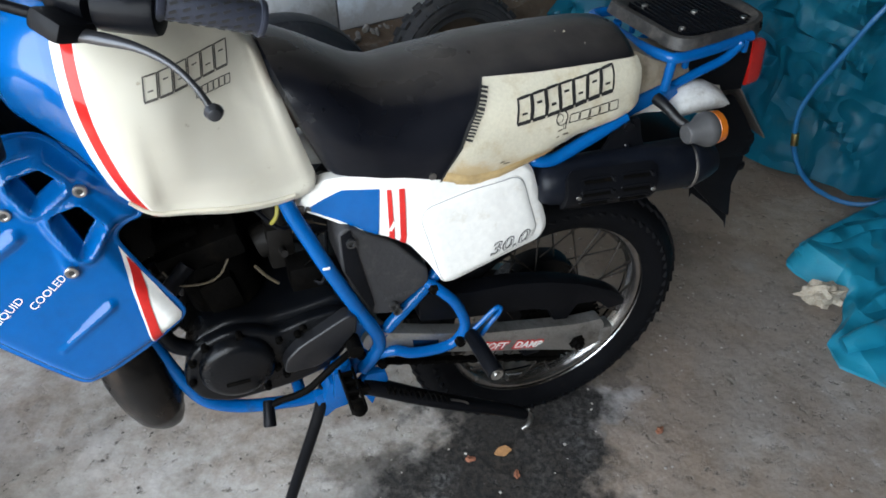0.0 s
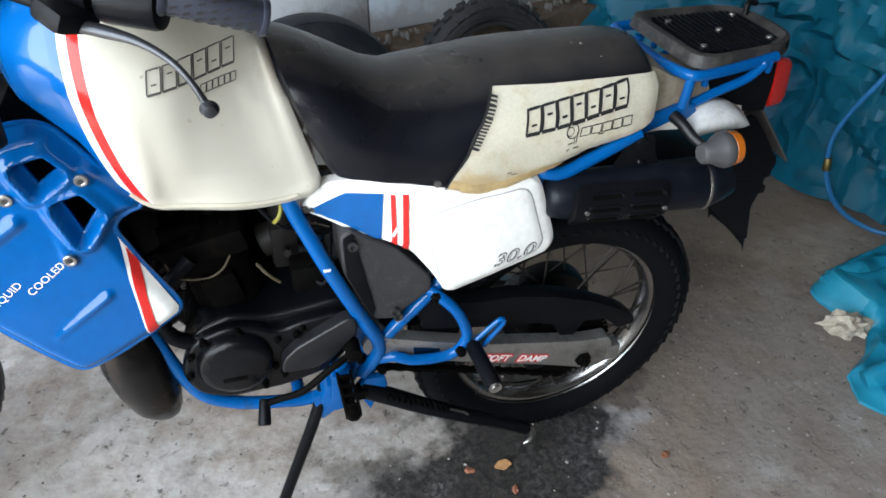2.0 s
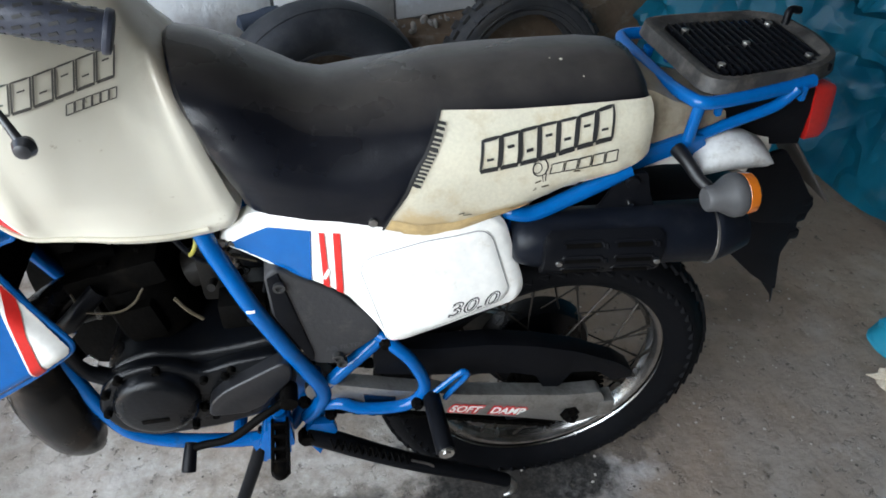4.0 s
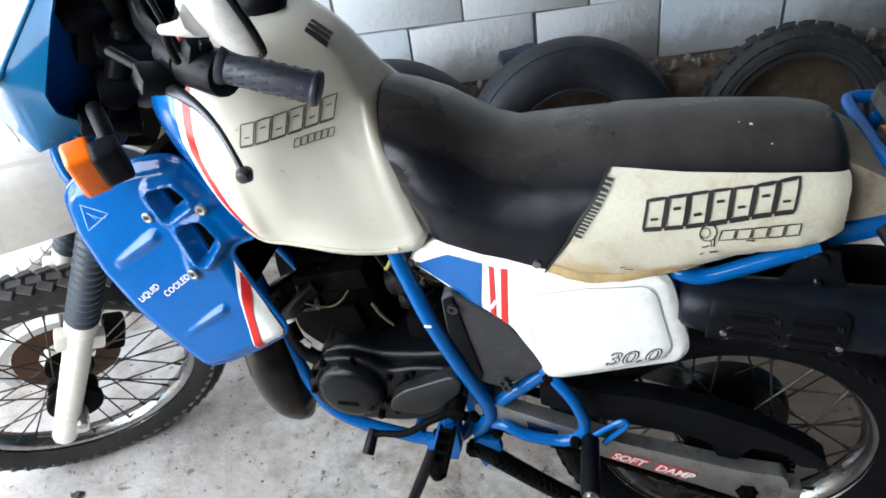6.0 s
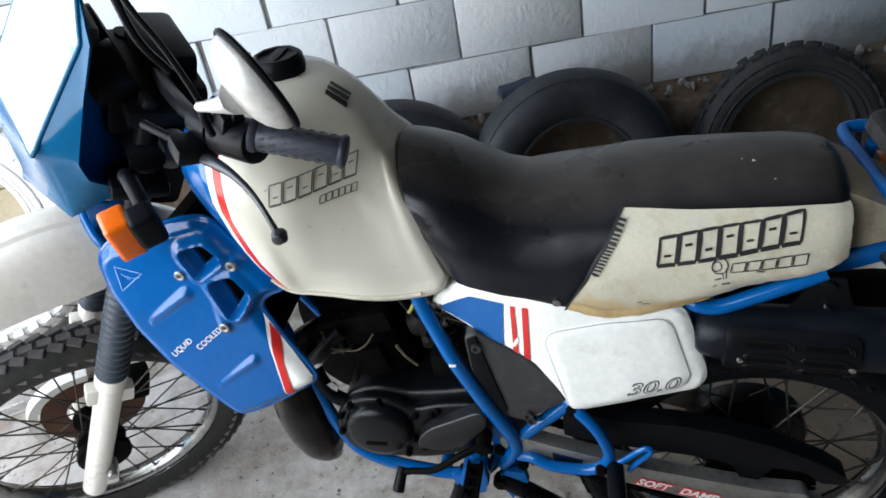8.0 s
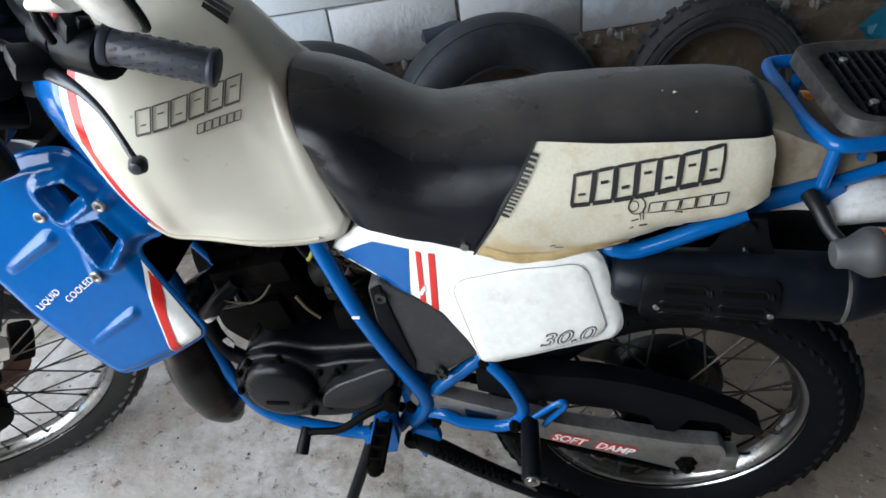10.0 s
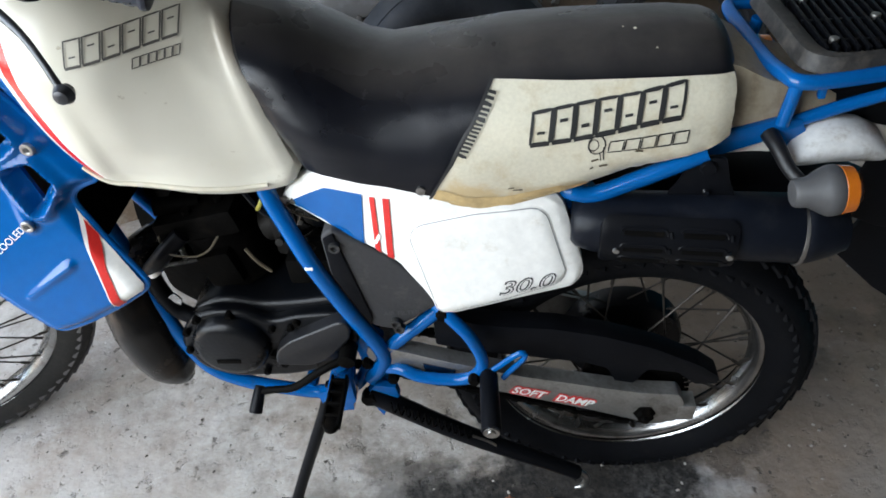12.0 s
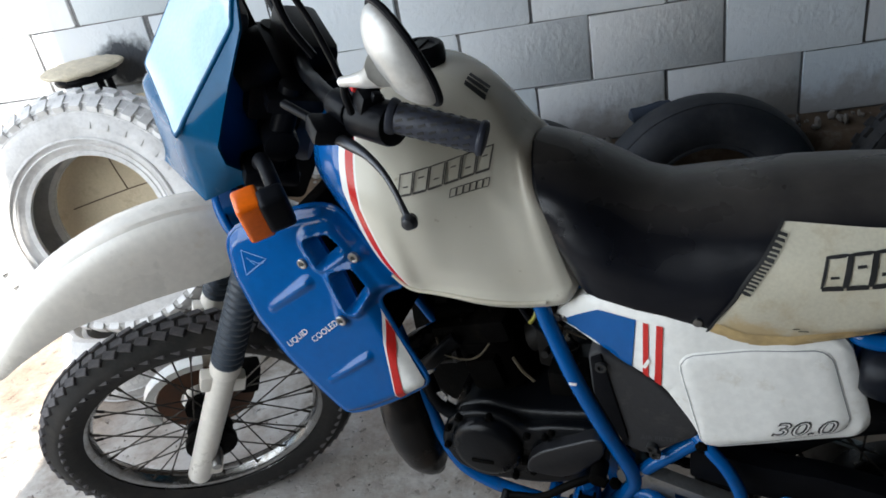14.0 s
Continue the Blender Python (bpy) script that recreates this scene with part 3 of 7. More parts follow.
def stroke(tree, pts, width, lift=0.0018, closed=False, per=5):
    """A painted line of a width along points in (x, z) on a surface."""
    pts = [Vector(p) for p in pts]
    dense = []
    n = len(pts)
    for i in range(n if closed else n - 1):
        a, b = pts[i], pts[(i + 1) % n]
        dense += [a.lerp(b, k / per) for k in range(per)]
    if not closed:
        dense.append(pts[-1])
    bm = bmesh.new()
    rows, m = [], len(dense)
    for i, p in enumerate(dense):
        d = (dense[(i + 1) % m] - dense[i - 1]) if closed else (dense[min(i + 1, m - 1)] - dense[max(i - 1, 0)])
        s = Vector((-d.y, d.x)).normalized() * width / 2
        rows.append([bm.verts.new(skin(tree, *(p + s), lift)), bm.verts.new(skin(tree, *(p - s), lift))])
    for i in range(m if closed else m - 1):
        a, b = rows[i], rows[(i + 1) % m]
        bm.faces.new((a[0], a[1], b[1], b[0]))
    return bm


def letters(text, size, place, lean=0.0, width=1.0, bold=0.0):
    """Lettering as flat mesh; place(u, v) gives the point for each spot of the line of text."""
    cu = bpy.data.curves.new("letters", "FONT")
    cu.body, cu.size, cu.shear, cu.offset, cu.resolution_u = text, size, lean, bold, 3
    ob = bpy.data.objects.new("letters", cu)
    scene.collection.objects.link(ob)
    bpy.context.view_layer.update()
    me = bpy.data.meshes.new_from_object(ob.evaluated_get(bpy.context.evaluated_depsgraph_get()))
    bpy.data.objects.remove(ob)
    bm = bmesh.new()
    bm.from_mesh(me)
    for v in bm.verts:
        v.co = place(v.co.x * width, v.co.y)
    return bm


def wheel(name, R, hole, width, rim_r, hub_r, hub_w, spokes, m, label):
    w = part(name, move(tyre(R, hole, width, 96), m), M_front_rubber if "front" in name else M_rubber, bike, label)
    tread_pieces(w, R, width, "trail", 0.009, m, M_tread if "front" in name else M_rubber)
    h = width / 2
    rw = min(h * 0.62, 0.030)
    rim = lathe([(rim_r, -rw), (rim_r - 0.003, -rw + 0.004), (rim_r - 0.012, -rw + 0.006), (rim_r - 0.020, -rw * 0.5), (rim_r - 0.026, 0), (rim_r - 0.020, rw * 0.5),
                 (rim_r - 0.012, rw - 0.006), (rim_r - 0.003, rw - 0.004), (rim_r, rw), (rim_r + 0.002, rw), (rim_r - 0.006, 0), (rim_r + 0.002, -rw)], 96)
    part("rim", move(rim, m), M_alu, w, "tarnished aluminium rim")
    hub = lathe([(0, -hub_w), (0.016, -hub_w), (0.018, -hub_w + 0.01), (hub_r * 0.75, -hub_w + 0.012), (hub_r, -hub_w + 0.018), (hub_r, -hub_w + 0.03), (hub_r * 0.6, -hub_w + 0.036),
                 (hub_r * 0.6, hub_w - 0.036), (hub_r, hub_w - 0.03), (hub_r, hub_w - 0.018), (hub_r * 0.75, hub_w - 0.012), (0.018, hub_w - 0.01), (0.016, hub_w), (0, hub_w)], 28, close=False)
    part("hub", move(hub, m), M_iron, w)
    for i in range(spokes):
        side = 1 if i % 2 else -1
        a0 = 2 * math.pi * i / spokes
        a1 = a0 + (1 if (i // 2) % 2 else -1) * radians(38)
        p = Vector((hub_r * 0.93 * math.cos(a1), side * (hub_w - 0.024), hub_r * 0.93 * math.sin(a1)))
        q = Vector(((rim_r - 0.020) * math.cos(a0), side * rw * 0.25, (rim_r - 0.020) * math.sin(a0)))
        s = join(cyl(p, q, 0.0019, sides=6), cyl(q + (p - q).normalized() * 0.02, q, 0.0034, sides=6))
        part("spoke", move(s, m), M_spoke, w)
    return w


rear = wheel("rear_wheel", 0.321, 0.236, 0.108, 0.2425, 0.085, 0.075, 36, Matrix.Identity(4), "spoked rear wheel with a black trail tyre")
front = wheel("front_wheel", 0.349, 0.268, 0.092, 0.2755, 0.052, 0.055, 36, WHEEL, "spoked front wheel with a blocky trail tyre")
part("brake_drum", lathe([(0.02, 0.03), (0.105, 0.03), (0.11, 0.04), (0.11, 0.072), (0.10, 0.08), (0.02, 0.085)], 36), M_engine, rear)
spr = lathe([(0.06, -0.078), (0.092, -0.078), (0.092, -0.074), (0.06, -0.074)], 44)
for k in range(44):
    bmesh.ops.create_cube(spr, size=1.0, matrix=Matrix.Rotation(2 * math.pi * k / 44, 4, "Y") @ Matrix.Translation((0.095, -0.076, 0)) @ Matrix.Diagonal((0.010, 0.004, 0.006, 1)))
part("sprocket", spr, M_iron, rear)
disc = lathe([(0.060, 0.058), (0.115, 0.058), (0.115, 0.062), (0.060, 0.062)], 48)
part("brake_disc", move(disc, WHEEL), M_rust, front, "rust-brown brake disc")


# -- tank --
def tank_paint():
    m, t, b = nodes_of("tank_paint")
    geo = t.nodes.new("ShaderNodeTexCoord")
    sep = t.nodes.new("ShaderNodeSeparateXYZ")
    t.links.new(geo.outputs["Object"], sep.inputs[0])
    # the stripe bows forward at mid height
    dz, sq, k = (t.nodes.new("ShaderNodeMath") for _ in range(3))
    dz.operation, dz.inputs[1].default_value = "SUBTRACT", 0.72
    t.links.new(sep.outputs["Z"], dz.inputs[0])
    sq.operation = "MULTIPLY"
    t.links.new(dz.outputs[0], sq.inputs[0])
    t.links.new(dz.outputs[0], sq.inputs[1])
    k.operation, k.inputs[1].default_value = "MULTIPLY_ADD", -0.9
    t.links.new(sq.outputs[0], k.inputs[0])
    t.links.new(sep.outputs["X"], k.inputs[2])
    # 0.5 at the edge of the blue nose
    u = t.nodes.new("ShaderNodeMath")
    u.operation, u.inputs[1].default_value, u.inputs[2].default_value = "MULTIPLY_ADD", 5.0, 0.5 + 5.0 * 0.777
    t.links.new(k.outputs[0], u.inputs[0])
    tone = noise_node(t, 5.0, 4)
    blue, white, red = (0.0006, 0.085, 0.30), (0.78, 0.77, 0.73), (0.52, 0.018, 0.014)
    cream = ramp(t, tone.outputs[0], [(0.3, (0.58, 0.545, 0.45)), (0.7, (0.66, 0.63, 0.54))]).outputs[0]
    specks, scuffs = noise_node(t, 42, 5, 0.7), noise_node(t, 9, 8, 0.7)
    cream = mixc(t, ramp(t, specks.outputs[0], [(0.67, (0, 0, 0)), (0.72, (0.5,) * 3)]).outputs[0], cream, (0.30, 0.24, 0.16))
    cream = mixc(t, ramp(t, scuffs.outputs[0], [(0.58, (0, 0, 0)), (0.72, (0.45,) * 3)]).outputs[0], cream, (0.46, 0.40, 0.29))
    # brown darkening beside the seat's nose: grime, with the shade there painted in
    mp, ln = t.nodes.new("ShaderNodeMapping"), t.nodes.new("ShaderNodeVectorMath")
    mp.inputs["Location"].default_value, mp.inputs["Scale"].default_value = (0.515 / 0.055, 0, -0.715 / 0.075), (1 / 0.055, 0, 1 / 0.075)
    ln.operation = "LENGTH"
    t.links.new(mixc(t, 0.03, geo.outputs["Object"], scuffs.outputs[1], "LINEAR_LIGHT"), mp.inputs[0])
    t.links.new(mp.outputs[0], ln.inputs[0])
    cream = mixc(t, ramp(t, ln.outputs["Value"], [(0.35, (0.75,) * 3), (1.35, (0, 0, 0))]).outputs[0], cream, (0.27, 0.20, 0.13))
    r = ramp(t, u.outputs[0], [(0.0, blue), (0.5, white), (0.548, red), (0.612, white)])
    r.color_ramp.interpolation = "CONSTANT"
    edge = ramp(t, u.outputs[0], [(0.0, (0, 0, 0)), (0.628, (1, 1, 1))])
    edge.color_ramp.interpolation = "CONSTANT"
    t.links.new(mixc(t, edge.outputs[0], r.outputs[0], cream), b.inputs["Base Color"])
    b.inputs["Roughness"].default_value = 0.24
    b.inputs["Specular IOR Level"].default_value = 0.2
    b.inputs["Coat Weight"].default_value, b.inputs["Coat Roughness"].default_value = 0.5, 0.05
    wave = noise_node(t, 3.0, 2)
    bump(t, b, wave.outputs[0], 0.08, 0.02)
    return m


M_tank = tank_paint()


KNEE = [(-0.722, 0.535), (-0.716, 0.600), (-0.704, 0.638), (-0.680, 0.658), (-0.640, 0.672), (-0.585, 0.668), (-0.563, 0.636), (-0.546, 0.606), (-0.526, 0.586), (-0.490, 0.560), (-0.478, 0.500), (-0.545, 0.492), (-0.700, 0.518)]


def ring(x, w, z0, z1, lean, top, low, box_y=0.45):
    """A section of the tank: half width w, from z0 to z1, leaning by lean per metre of height, narrower on top and at the foot, with a knee hollow in the side."""
    out, n, rise = [], 112, 0.1 + 0.4 * ease(x, -0.68, -0.60)
    for k in range(n):
        a = 2 * math.pi * k / n
        cy, cz = math.cos(a), math.sin(a)
        y = w * (1 if cy > 0 else -1) * abs(cy) ** (box_y if cz > 0 else 0.14)
        u = (1 if cz > 0 else -1) * abs(cz) ** (0.60 if cz > 0 else 0.24)
        z = (z0 + z1) / 2 + u * (z1 - z0) / 2
        y *= 1 - top * max(0.0, (u + rise) / (1 + rise)) ** 1.5
        y *= 1 - low * max(0.0, -u - 0.1) ** 1.3
        px = x + lean * (z - z0)
        if inside((px, z), KNEE) and abs(y) > 0.05:
            gap = min(seg_gap((px, z), KNEE[i], KNEE[i - 1]) for i in range(len(KNEE)))
            y -= (0.0055 if y > 0 else -0.0055) * ease(gap, 0.0, 0.020)
        out.append(Vector((px, y, z)))
    return out


TANK = [(-0.864, 0.045, 0.690, 0.738, 0.0, 0.30, 0.1), (-0.858, 0.078, 0.682, 0.758, 0.0, 0.30, 0.1), (-0.844, 0.108, 0.672, 0.778, 0.0, 0.28, 0.1), (-0.815, 0.137, 0.650, 0.797, 0.0, 0.25, 0.12),
        (-0.786, 0.158, 0.622, 0.808, 0.0, 0.22, 0.16), (-0.766, 0.168, 0.575, 0.816, 0.0, 0.20, 0.20), (-0.750, 0.173, 0.526, 0.818, 0.0, 0.22, 0.22), (-0.736, 0.177, 0.509, 0.820, 0.0, 0.25, 0.24), (-0.712, 0.179, 0.502, 0.822, 0.0, 0.30, 0.28), (-0.690, 0.173, 0.498, 0.823, 0.0, 0.34, 0.28),
        (-0.668, 0.165, 0.494, 0.822, 0.0, 0.39, 0.24), (-0.648, 0.157, 0.490, 0.818, 0.0, 0.43, 0.17), (-0.632, 0.150, 0.487, 0.811, 0.0, 0.47, 0.12), (-0.612, 0.142, 0.484, 0.798, 0.0, 0.52, 0.06), (-0.580, 0.129, 0.478, 0.776, -0.02, 0.56, 0.02),
        (-0.550, 0.119, 0.475, 0.750, -0.08, 0.50, 0.0), (-0.522, 0.112, 0.476, 0.730, -0.16, 0.40, 0.0), (-0.504, 0.109, 0.480, 0.720, -0.22, 0.30, 0.0), (-0.494, 0.106, 0.487, 0.712, -0.25, 0.26, 0.0), (-0.487, 0.096, 0.500, 0.700, -0.27, 0.24, 0.0)]
xs = [q[0] for q in TANK]
stations = sorted(set(xs[:5] + xs[-3:]) | set(np.linspace(-0.80, -0.50, 50).round(4)))


def tank_section(x):
    """The section at x, eased between the given ones so that no fold shows."""
    reach = 0.030 * ease(x, -0.80, -0.74) * (1 - ease(x, -0.540, -0.500))
    return [x] + [float(np.mean([np.interp(x + k * reach / 4, xs, [q[j] for q in TANK]) for k in range(-4, 5)])) for j in range(1, 7)]


tank = part("tank", loft([ring(*tank_section(x)) for x in stations]), M_tank, bike, "cream fuel tank with blue nose and red stripe")
tank_tree = tree_of(tank)
seam = [ring(*tank_section(x))[66] for x in stations if -0.748 < x < -0.520]
part("seam", tube([p + Vector((0, -0.0012, 0)) for p in seam], 0.0034, per=1, sides=8, smooth_path=False), M_cream, tank, "cream welded seam along the foot of the tank")
cap = join(lathe([(0, 0.0), (0.038, 0.0), (0.040, 0.006), (0.038, 0.022), (0.033, 0.028), (0.028, 0.028), (0.026, 0.024), (0, 0.024)], 10, Matrix.Rotation(radians(90), 4, "X"), close=False),
           box(0.012, 0.012, 0.018, (-0.046, 0, 0.022), 0.002), box(0.016, 0.05, 0.004, (0, 0, 0.025), 0.001))
part("fuel_cap", move(cap, Matrix.Translation((-0.700, 0, 0.820)) @ Matrix.Rotation(radians(2), 4, "Y")), M_black, tank, "black knobbed fuel cap")


def blocks_on(tree, x0, z0, x1, z1, count, height, slant, width, mat, parent, gap=0.12, bars=True, lift=0.0018):
    """A row of outlined slanted blocks that stands in for a printed mark."""
    d = Vector((x1 - x0, z1 - z0)) / count
    up = Vector((-d.y, d.x)).normalized() * height + d.normalized() * slant
    for i in range(count):
        a = Vector((x0, z0)) + d * (i + gap / 2)
        b = a + d * (1 - gap)
        rim = stroke(tree, [a, b, b + up, a + up], width, lift, closed=True)
        if bars:
            foot = Vector((0.0, -0.45 * width))
            mid = a.lerp(b, 0.30) + up * (0.36 + 0.28 * (i % 2))
            rim = join(rim, stroke(tree, [mid, mid + d * 0.36], width * 0.9, lift), stroke(tree, [a + foot, b + foot], width * 1.5, lift))
        part("print_block", rim, mat, parent)


blocks_on(tank_tree, -0.695, 0.698, -0.588, 0.701, 6, 0.026, 0.005, 0.0018, M_inkgrey, tank)
blocks_on(tank_tree, -0.636, 0.680, -0.590, 0.680, 6, 0.010, 0.002, 0.0013, M_inkgrey, tank, bars=False)
for k in range(3):
    lab = bmesh.new()
    corners = [(x, y) for x, y in ((-0.622, -0.044 + 0.012 * k), (-0.596, -0.044 + 0.012 * k), (-0.596, -0.035 + 0.012 * k), (-0.622, -0.035 + 0.012 * k))]
    lab.faces.new([lab.verts.new(tank_tree.ray_cast(Vector((x, y, 1.2)), Vector((0, 0, -1)))[0] + Vector((0, -0.002, 0.0045))) for x, y in corners])
    part("label", lab, M_ink, tank)

# -- seat --
SEAT = [(-0.484, 0.078, 0.545, 0.692, 0.42), (-0.480, 0.102, 0.530, 0.706, 0.40), (-0.474, 0.115, 0.522, 0.710, 0.36), (-0.464, 0.124, 0.516, 0.702, 0.27), (-0.448, 0.131, 0.513, 0.684, 0.16), (-0.426, 0.136, 0.513, 0.660, 0.06),
        (-0.398, 0.139, 0.511, 0.641, 0.0), (-0.365, 0.141, 0.503, 0.634, 0.0), (-0.310, 0.142, 0.487, 0.638, 0.0), (-0.255, 0.143, 0.470, 0.646, 0.0), (-0.210, 0.142, 0.470, 0.651, 0.0), (-0.140, 0.139, 0.492, 0.655, 0.0),
        (-0.060, 0.134, 0.520, 0.657, 0.0), (0.000, 0.129, 0.535, 0.656, 0.0), (0.036, 0.122, 0.544, 0.653, 0.0), (0.050, 0.114, 0.548, 0.648, 0.0), (0.058, 0.098, 0.554, 0.638, 0.0)]
HALF = [(0.0, 0.0), (0.22, 0.003), (0.42, 0.010), (0.58, 0.019), (0.70, 0.030), (0.80, 0.042), (0.88, 0.056), (0.94, 0.072), (0.98, 0.090), (1.0, 0.108)]


def seat_ring(x, w, z0, z1, lean):
    """A section of the seat: crowned top, sides that lean out and tuck in below, the front ones reaching up over the tank."""
    k = min(1.0, (z1 - z0) / 0.125)
    half = [(y * w, z1 - d * k) for y, d in HALF]
    zs = half[-1][1]
    half += [(w * q, zs + (z0 - zs) * f) for q, f in ((1.0, 0.35), (0.985, 0.68), (0.955, 0.92), (0.90, 1.0), (0.45, 1.0))]
    pts = [(-y, z) for y, z in reversed(half[1:])] + half + [(0.0, z0)]
    out = []
    for y, z in pts:
        side = min(1.0, abs(y) / w)
        z += 0.002 * math.sin(x * 60 + y * 25) * side
        y += (0.0030 * math.sin(z * 95 + x * 22) + 0.0025 * noise.noise(Vector((x * 16, y * 8, z * 22)))) * side * (1 if y > 0 else -1)
        out.append(Vector((x + lean * (z0 - z), y, z)))
    return out


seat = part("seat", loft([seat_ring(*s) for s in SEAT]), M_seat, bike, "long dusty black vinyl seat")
seat_tree = tree_of(seat)
CREAM = [(-0.308, 0.492), (-0.259, 0.476), (-0.214, 0.475), (-0.146, 0.496), (-0.060, 0.520), (0.050, 0.552), (0.050, 0.620), (-0.060, 0.624), (-0.227, 0.624)]
cover = part("side_cover", patch(seat_tree, CREAM, 0.0045, 0.010), M_leaf_cream, seat, "cream vinyl seat side with yellowed lower edge")
worn = part("worn_edge", patch(seat_tree, [(-0.306, 0.491), (-0.259, 0.475), (-0.214, 0.474), (-0.146, 0.495), (-0.110, 0.508), (-0.15, 0.508), (-0.214, 0.490), (-0.262, 0.492), (-0.298, 0.505)], 0.0058, 0.010),
            plain("yellowed_foam", (0.50, 0.36, 0.17), 0.8, var=0.25, scale=25, relief=0.4), seat, "yellowed worn lower edge")
part("piping", stroke(seat_tree, [(-0.227, 0.625), (-0.270, 0.562), (-0.309, 0.491)], 0.0035, 0.0062), M_ink, seat)
for k in range(15):
    u = 0.06 + 0.032 * k
    p = Vector((-0.227, 0.625)).lerp(Vector((-0.309, 0.491)), u)
    part("stitch", stroke(seat_tree, [p + Vector((-0.003, -0.001)), p + Vector((0.009, -0.0035))], 0.0028, 0.0068, per=2), M_ink, seat)
part("screw", lathe([(0, 0), (0.006, 0), (0.006, 0.003), (0, 0.004)], 12, Matrix.Translation((-0.321, -0.139, 0.500)) @ Matrix.Rotation(radians(180), 4, "X"), close=False), M_steel, seat)
for x, y, r in ((-0.056, -0.030, 0.0045), (-0.070, -0.026, 0.002), (-0.034, -0.062, 0.0025)):
    top = seat_tree.ray_cast(Vector((x, y, 1.2)), Vector((0, 0, -1)))[0]
    part("paint_spot", lathe([(0, -0.0006), (r * 0.4, -0.0005), (r * 0.6, 0.0003)], 7, Matrix.Translation(top) @ Matrix.Rotation(radians(-90), 4, "X"), close=False), M_leaf_cream, seat)
cover_tree = tree_of(cover)
blocks_on(cover_tree, -0.186, 0.566, -0.008, 0.588, 7, 0.033, 0.008, 0.0036, M_ink, cover, lift=0.0016)
blocks_on(cover_tree, -0.094, 0.552, 0.000, 0.558, 5, 0.013, 0.003, 0.0016, M_ink, cover, bars=False, lift=0.0016)
ringlet = [(-0.106 + 0.010 * math.cos(a), 0.562 + 0.012 * math.sin(a)) for a in (2 * math.pi * k / 14 for k in range(14))]
part("print_ring", join(stroke(cover_tree, ringlet, 0.0018, 0.0016, closed=True, per=1), stroke(cover_tree, [(x * 0.6 - 0.116 * 0.4, z * 0.6 + 0.562 * 0.4) for x, z in ringlet], 0.0012, 0.0016, closed=True, per=1),
                        stroke(cover_tree, [(-0.098, 0.559), (-0.097, 0.541)], 0.0016, 0.0016), stroke(cover_tree, [(-0.102, 0.552), (-0.100, 0.540)], 0.0012, 0.0016)), M_ink, cover)
rndz = random.Random(3)
for k in range(6):
    x, z = rndz.uniform(-0.27, -0.02), 0
    z = 0.50 + 0.012 * rndz.random() + max(0, (x + 0.2)) * 0.33
    part("scuff", stroke(seat_tree, [(x, z), (x + rndz.uniform(0.004, 0.012), z + rndz.uniform(-0.003, 0.004))], 0.0022, 0.0065, per=2), M_wire, cover)

# -- side panels --
def holed(outline, holes, y0, y1, cell=0.03, lift=None):
    bm = bmesh.new()
    edges = []
    for loop in (outline, *holes):
        vs = [bm.verts.new((x, y0, z)) for x, z in loop]
        edges += [bm.edges.new((a, b)) for a, b in zip(vs, vs[1:] + vs[:1])]
    bmesh.ops.triangle_fill(bm, use_beauty=True, edges=edges, normal=(0, -1, 0))
    xs, zs = [p[0] for p in outline], [p[1] for p in outline]
    for lo, hi, nrm in ((min(xs), max(xs), (1, 0, 0)), (min(zs), max(zs), (0, 0, 1))):
        n = int((hi - lo) / cell)
        for k in range(1, n + 1):
            c = lo + (hi - lo) * k / (n + 1)
            bmesh.ops.bisect_plane(bm, geom=bm.verts[:] + bm.edges[:] + bm.faces[:], plane_co=(c * nrm[0], 0, c * nrm[2]), plane_no=nrm)
    ext = bmesh.ops.extrude_face_region(bm, geom=bm.faces[:])
    bmesh.ops.translate(bm, verts=[v for v in ext["geom"] if isinstance(v, bmesh.types.BMVert)], vec=(0, y1 - y0, 0))
    if lift:
        for v in bm.verts:
            v.co.y += lift(v.co.x, v.co.z)
    return bm


def shell_plate(outline, y0, y1, lift, cell=0.012, roll=0.006):
    """A moulded sheet inside an outline in (x, z): finely divided, its rim rolled back."""
    bm = holed(outline, (), y0, y1, cell)
    n = len(outline)
    for v in bm.verts:
        gap = min(seg_gap((v.co.x, v.co.z), outline[k], outline[k - 1]) for k in range(n))
        if v.co.y < (y0 + y1) / 2:
            v.co.y += roll * (1 - ease(gap, 0.0, 0.010)) ** 2
        v.co.y += lift(v.co.x, v.co.z)
    return bm


PANEL = [(-0.525, 0.450), (-0.519, 0.462), (-0.481, 0.494), (-0.414, 0.505), (-0.309, 0.497), (-0.254, 0.489), (-0.208, 0.487), (-0.173, 0.490), (-0.153, 0.485), (-0.140, 0.468), (-0.110, 0.368), (-0.110, 0.351), (-0.122, 0.334),
         (-0.208, 0.317), (-0.293, 0.294), (-0.309, 0.299), (-0.330, 0.338), (-0.361, 0.381), (-0.386, 0.394), (-0.460, 0.417)]


def panel_lift(x, z):
    """The panel swells out behind its nose and leans in towards the top."""
    return -0.100 - 0.050 * ease(x, -0.522, -0.332) - 0.15 * (0.40 - z) + 0.08 * max(0.0, x + 0.22)


panel = part("side_panel", shell_plate(rounded(PANEL, 0.010), 0.0, 0.026, panel_lift), M_white, bike, "white plastic side panel with blue and red flashes")
inner = rounded([(-0.346, 0.432), (-0.333, 0.448), (-0.255, 0.464), (-0.176, 0.470), (-0.160, 0.459), (-0.131, 0.364), (-0.139, 0.346), (-0.208, 0.326), (-0.302, 0.300), (-0.314, 0.307)], 0.010)
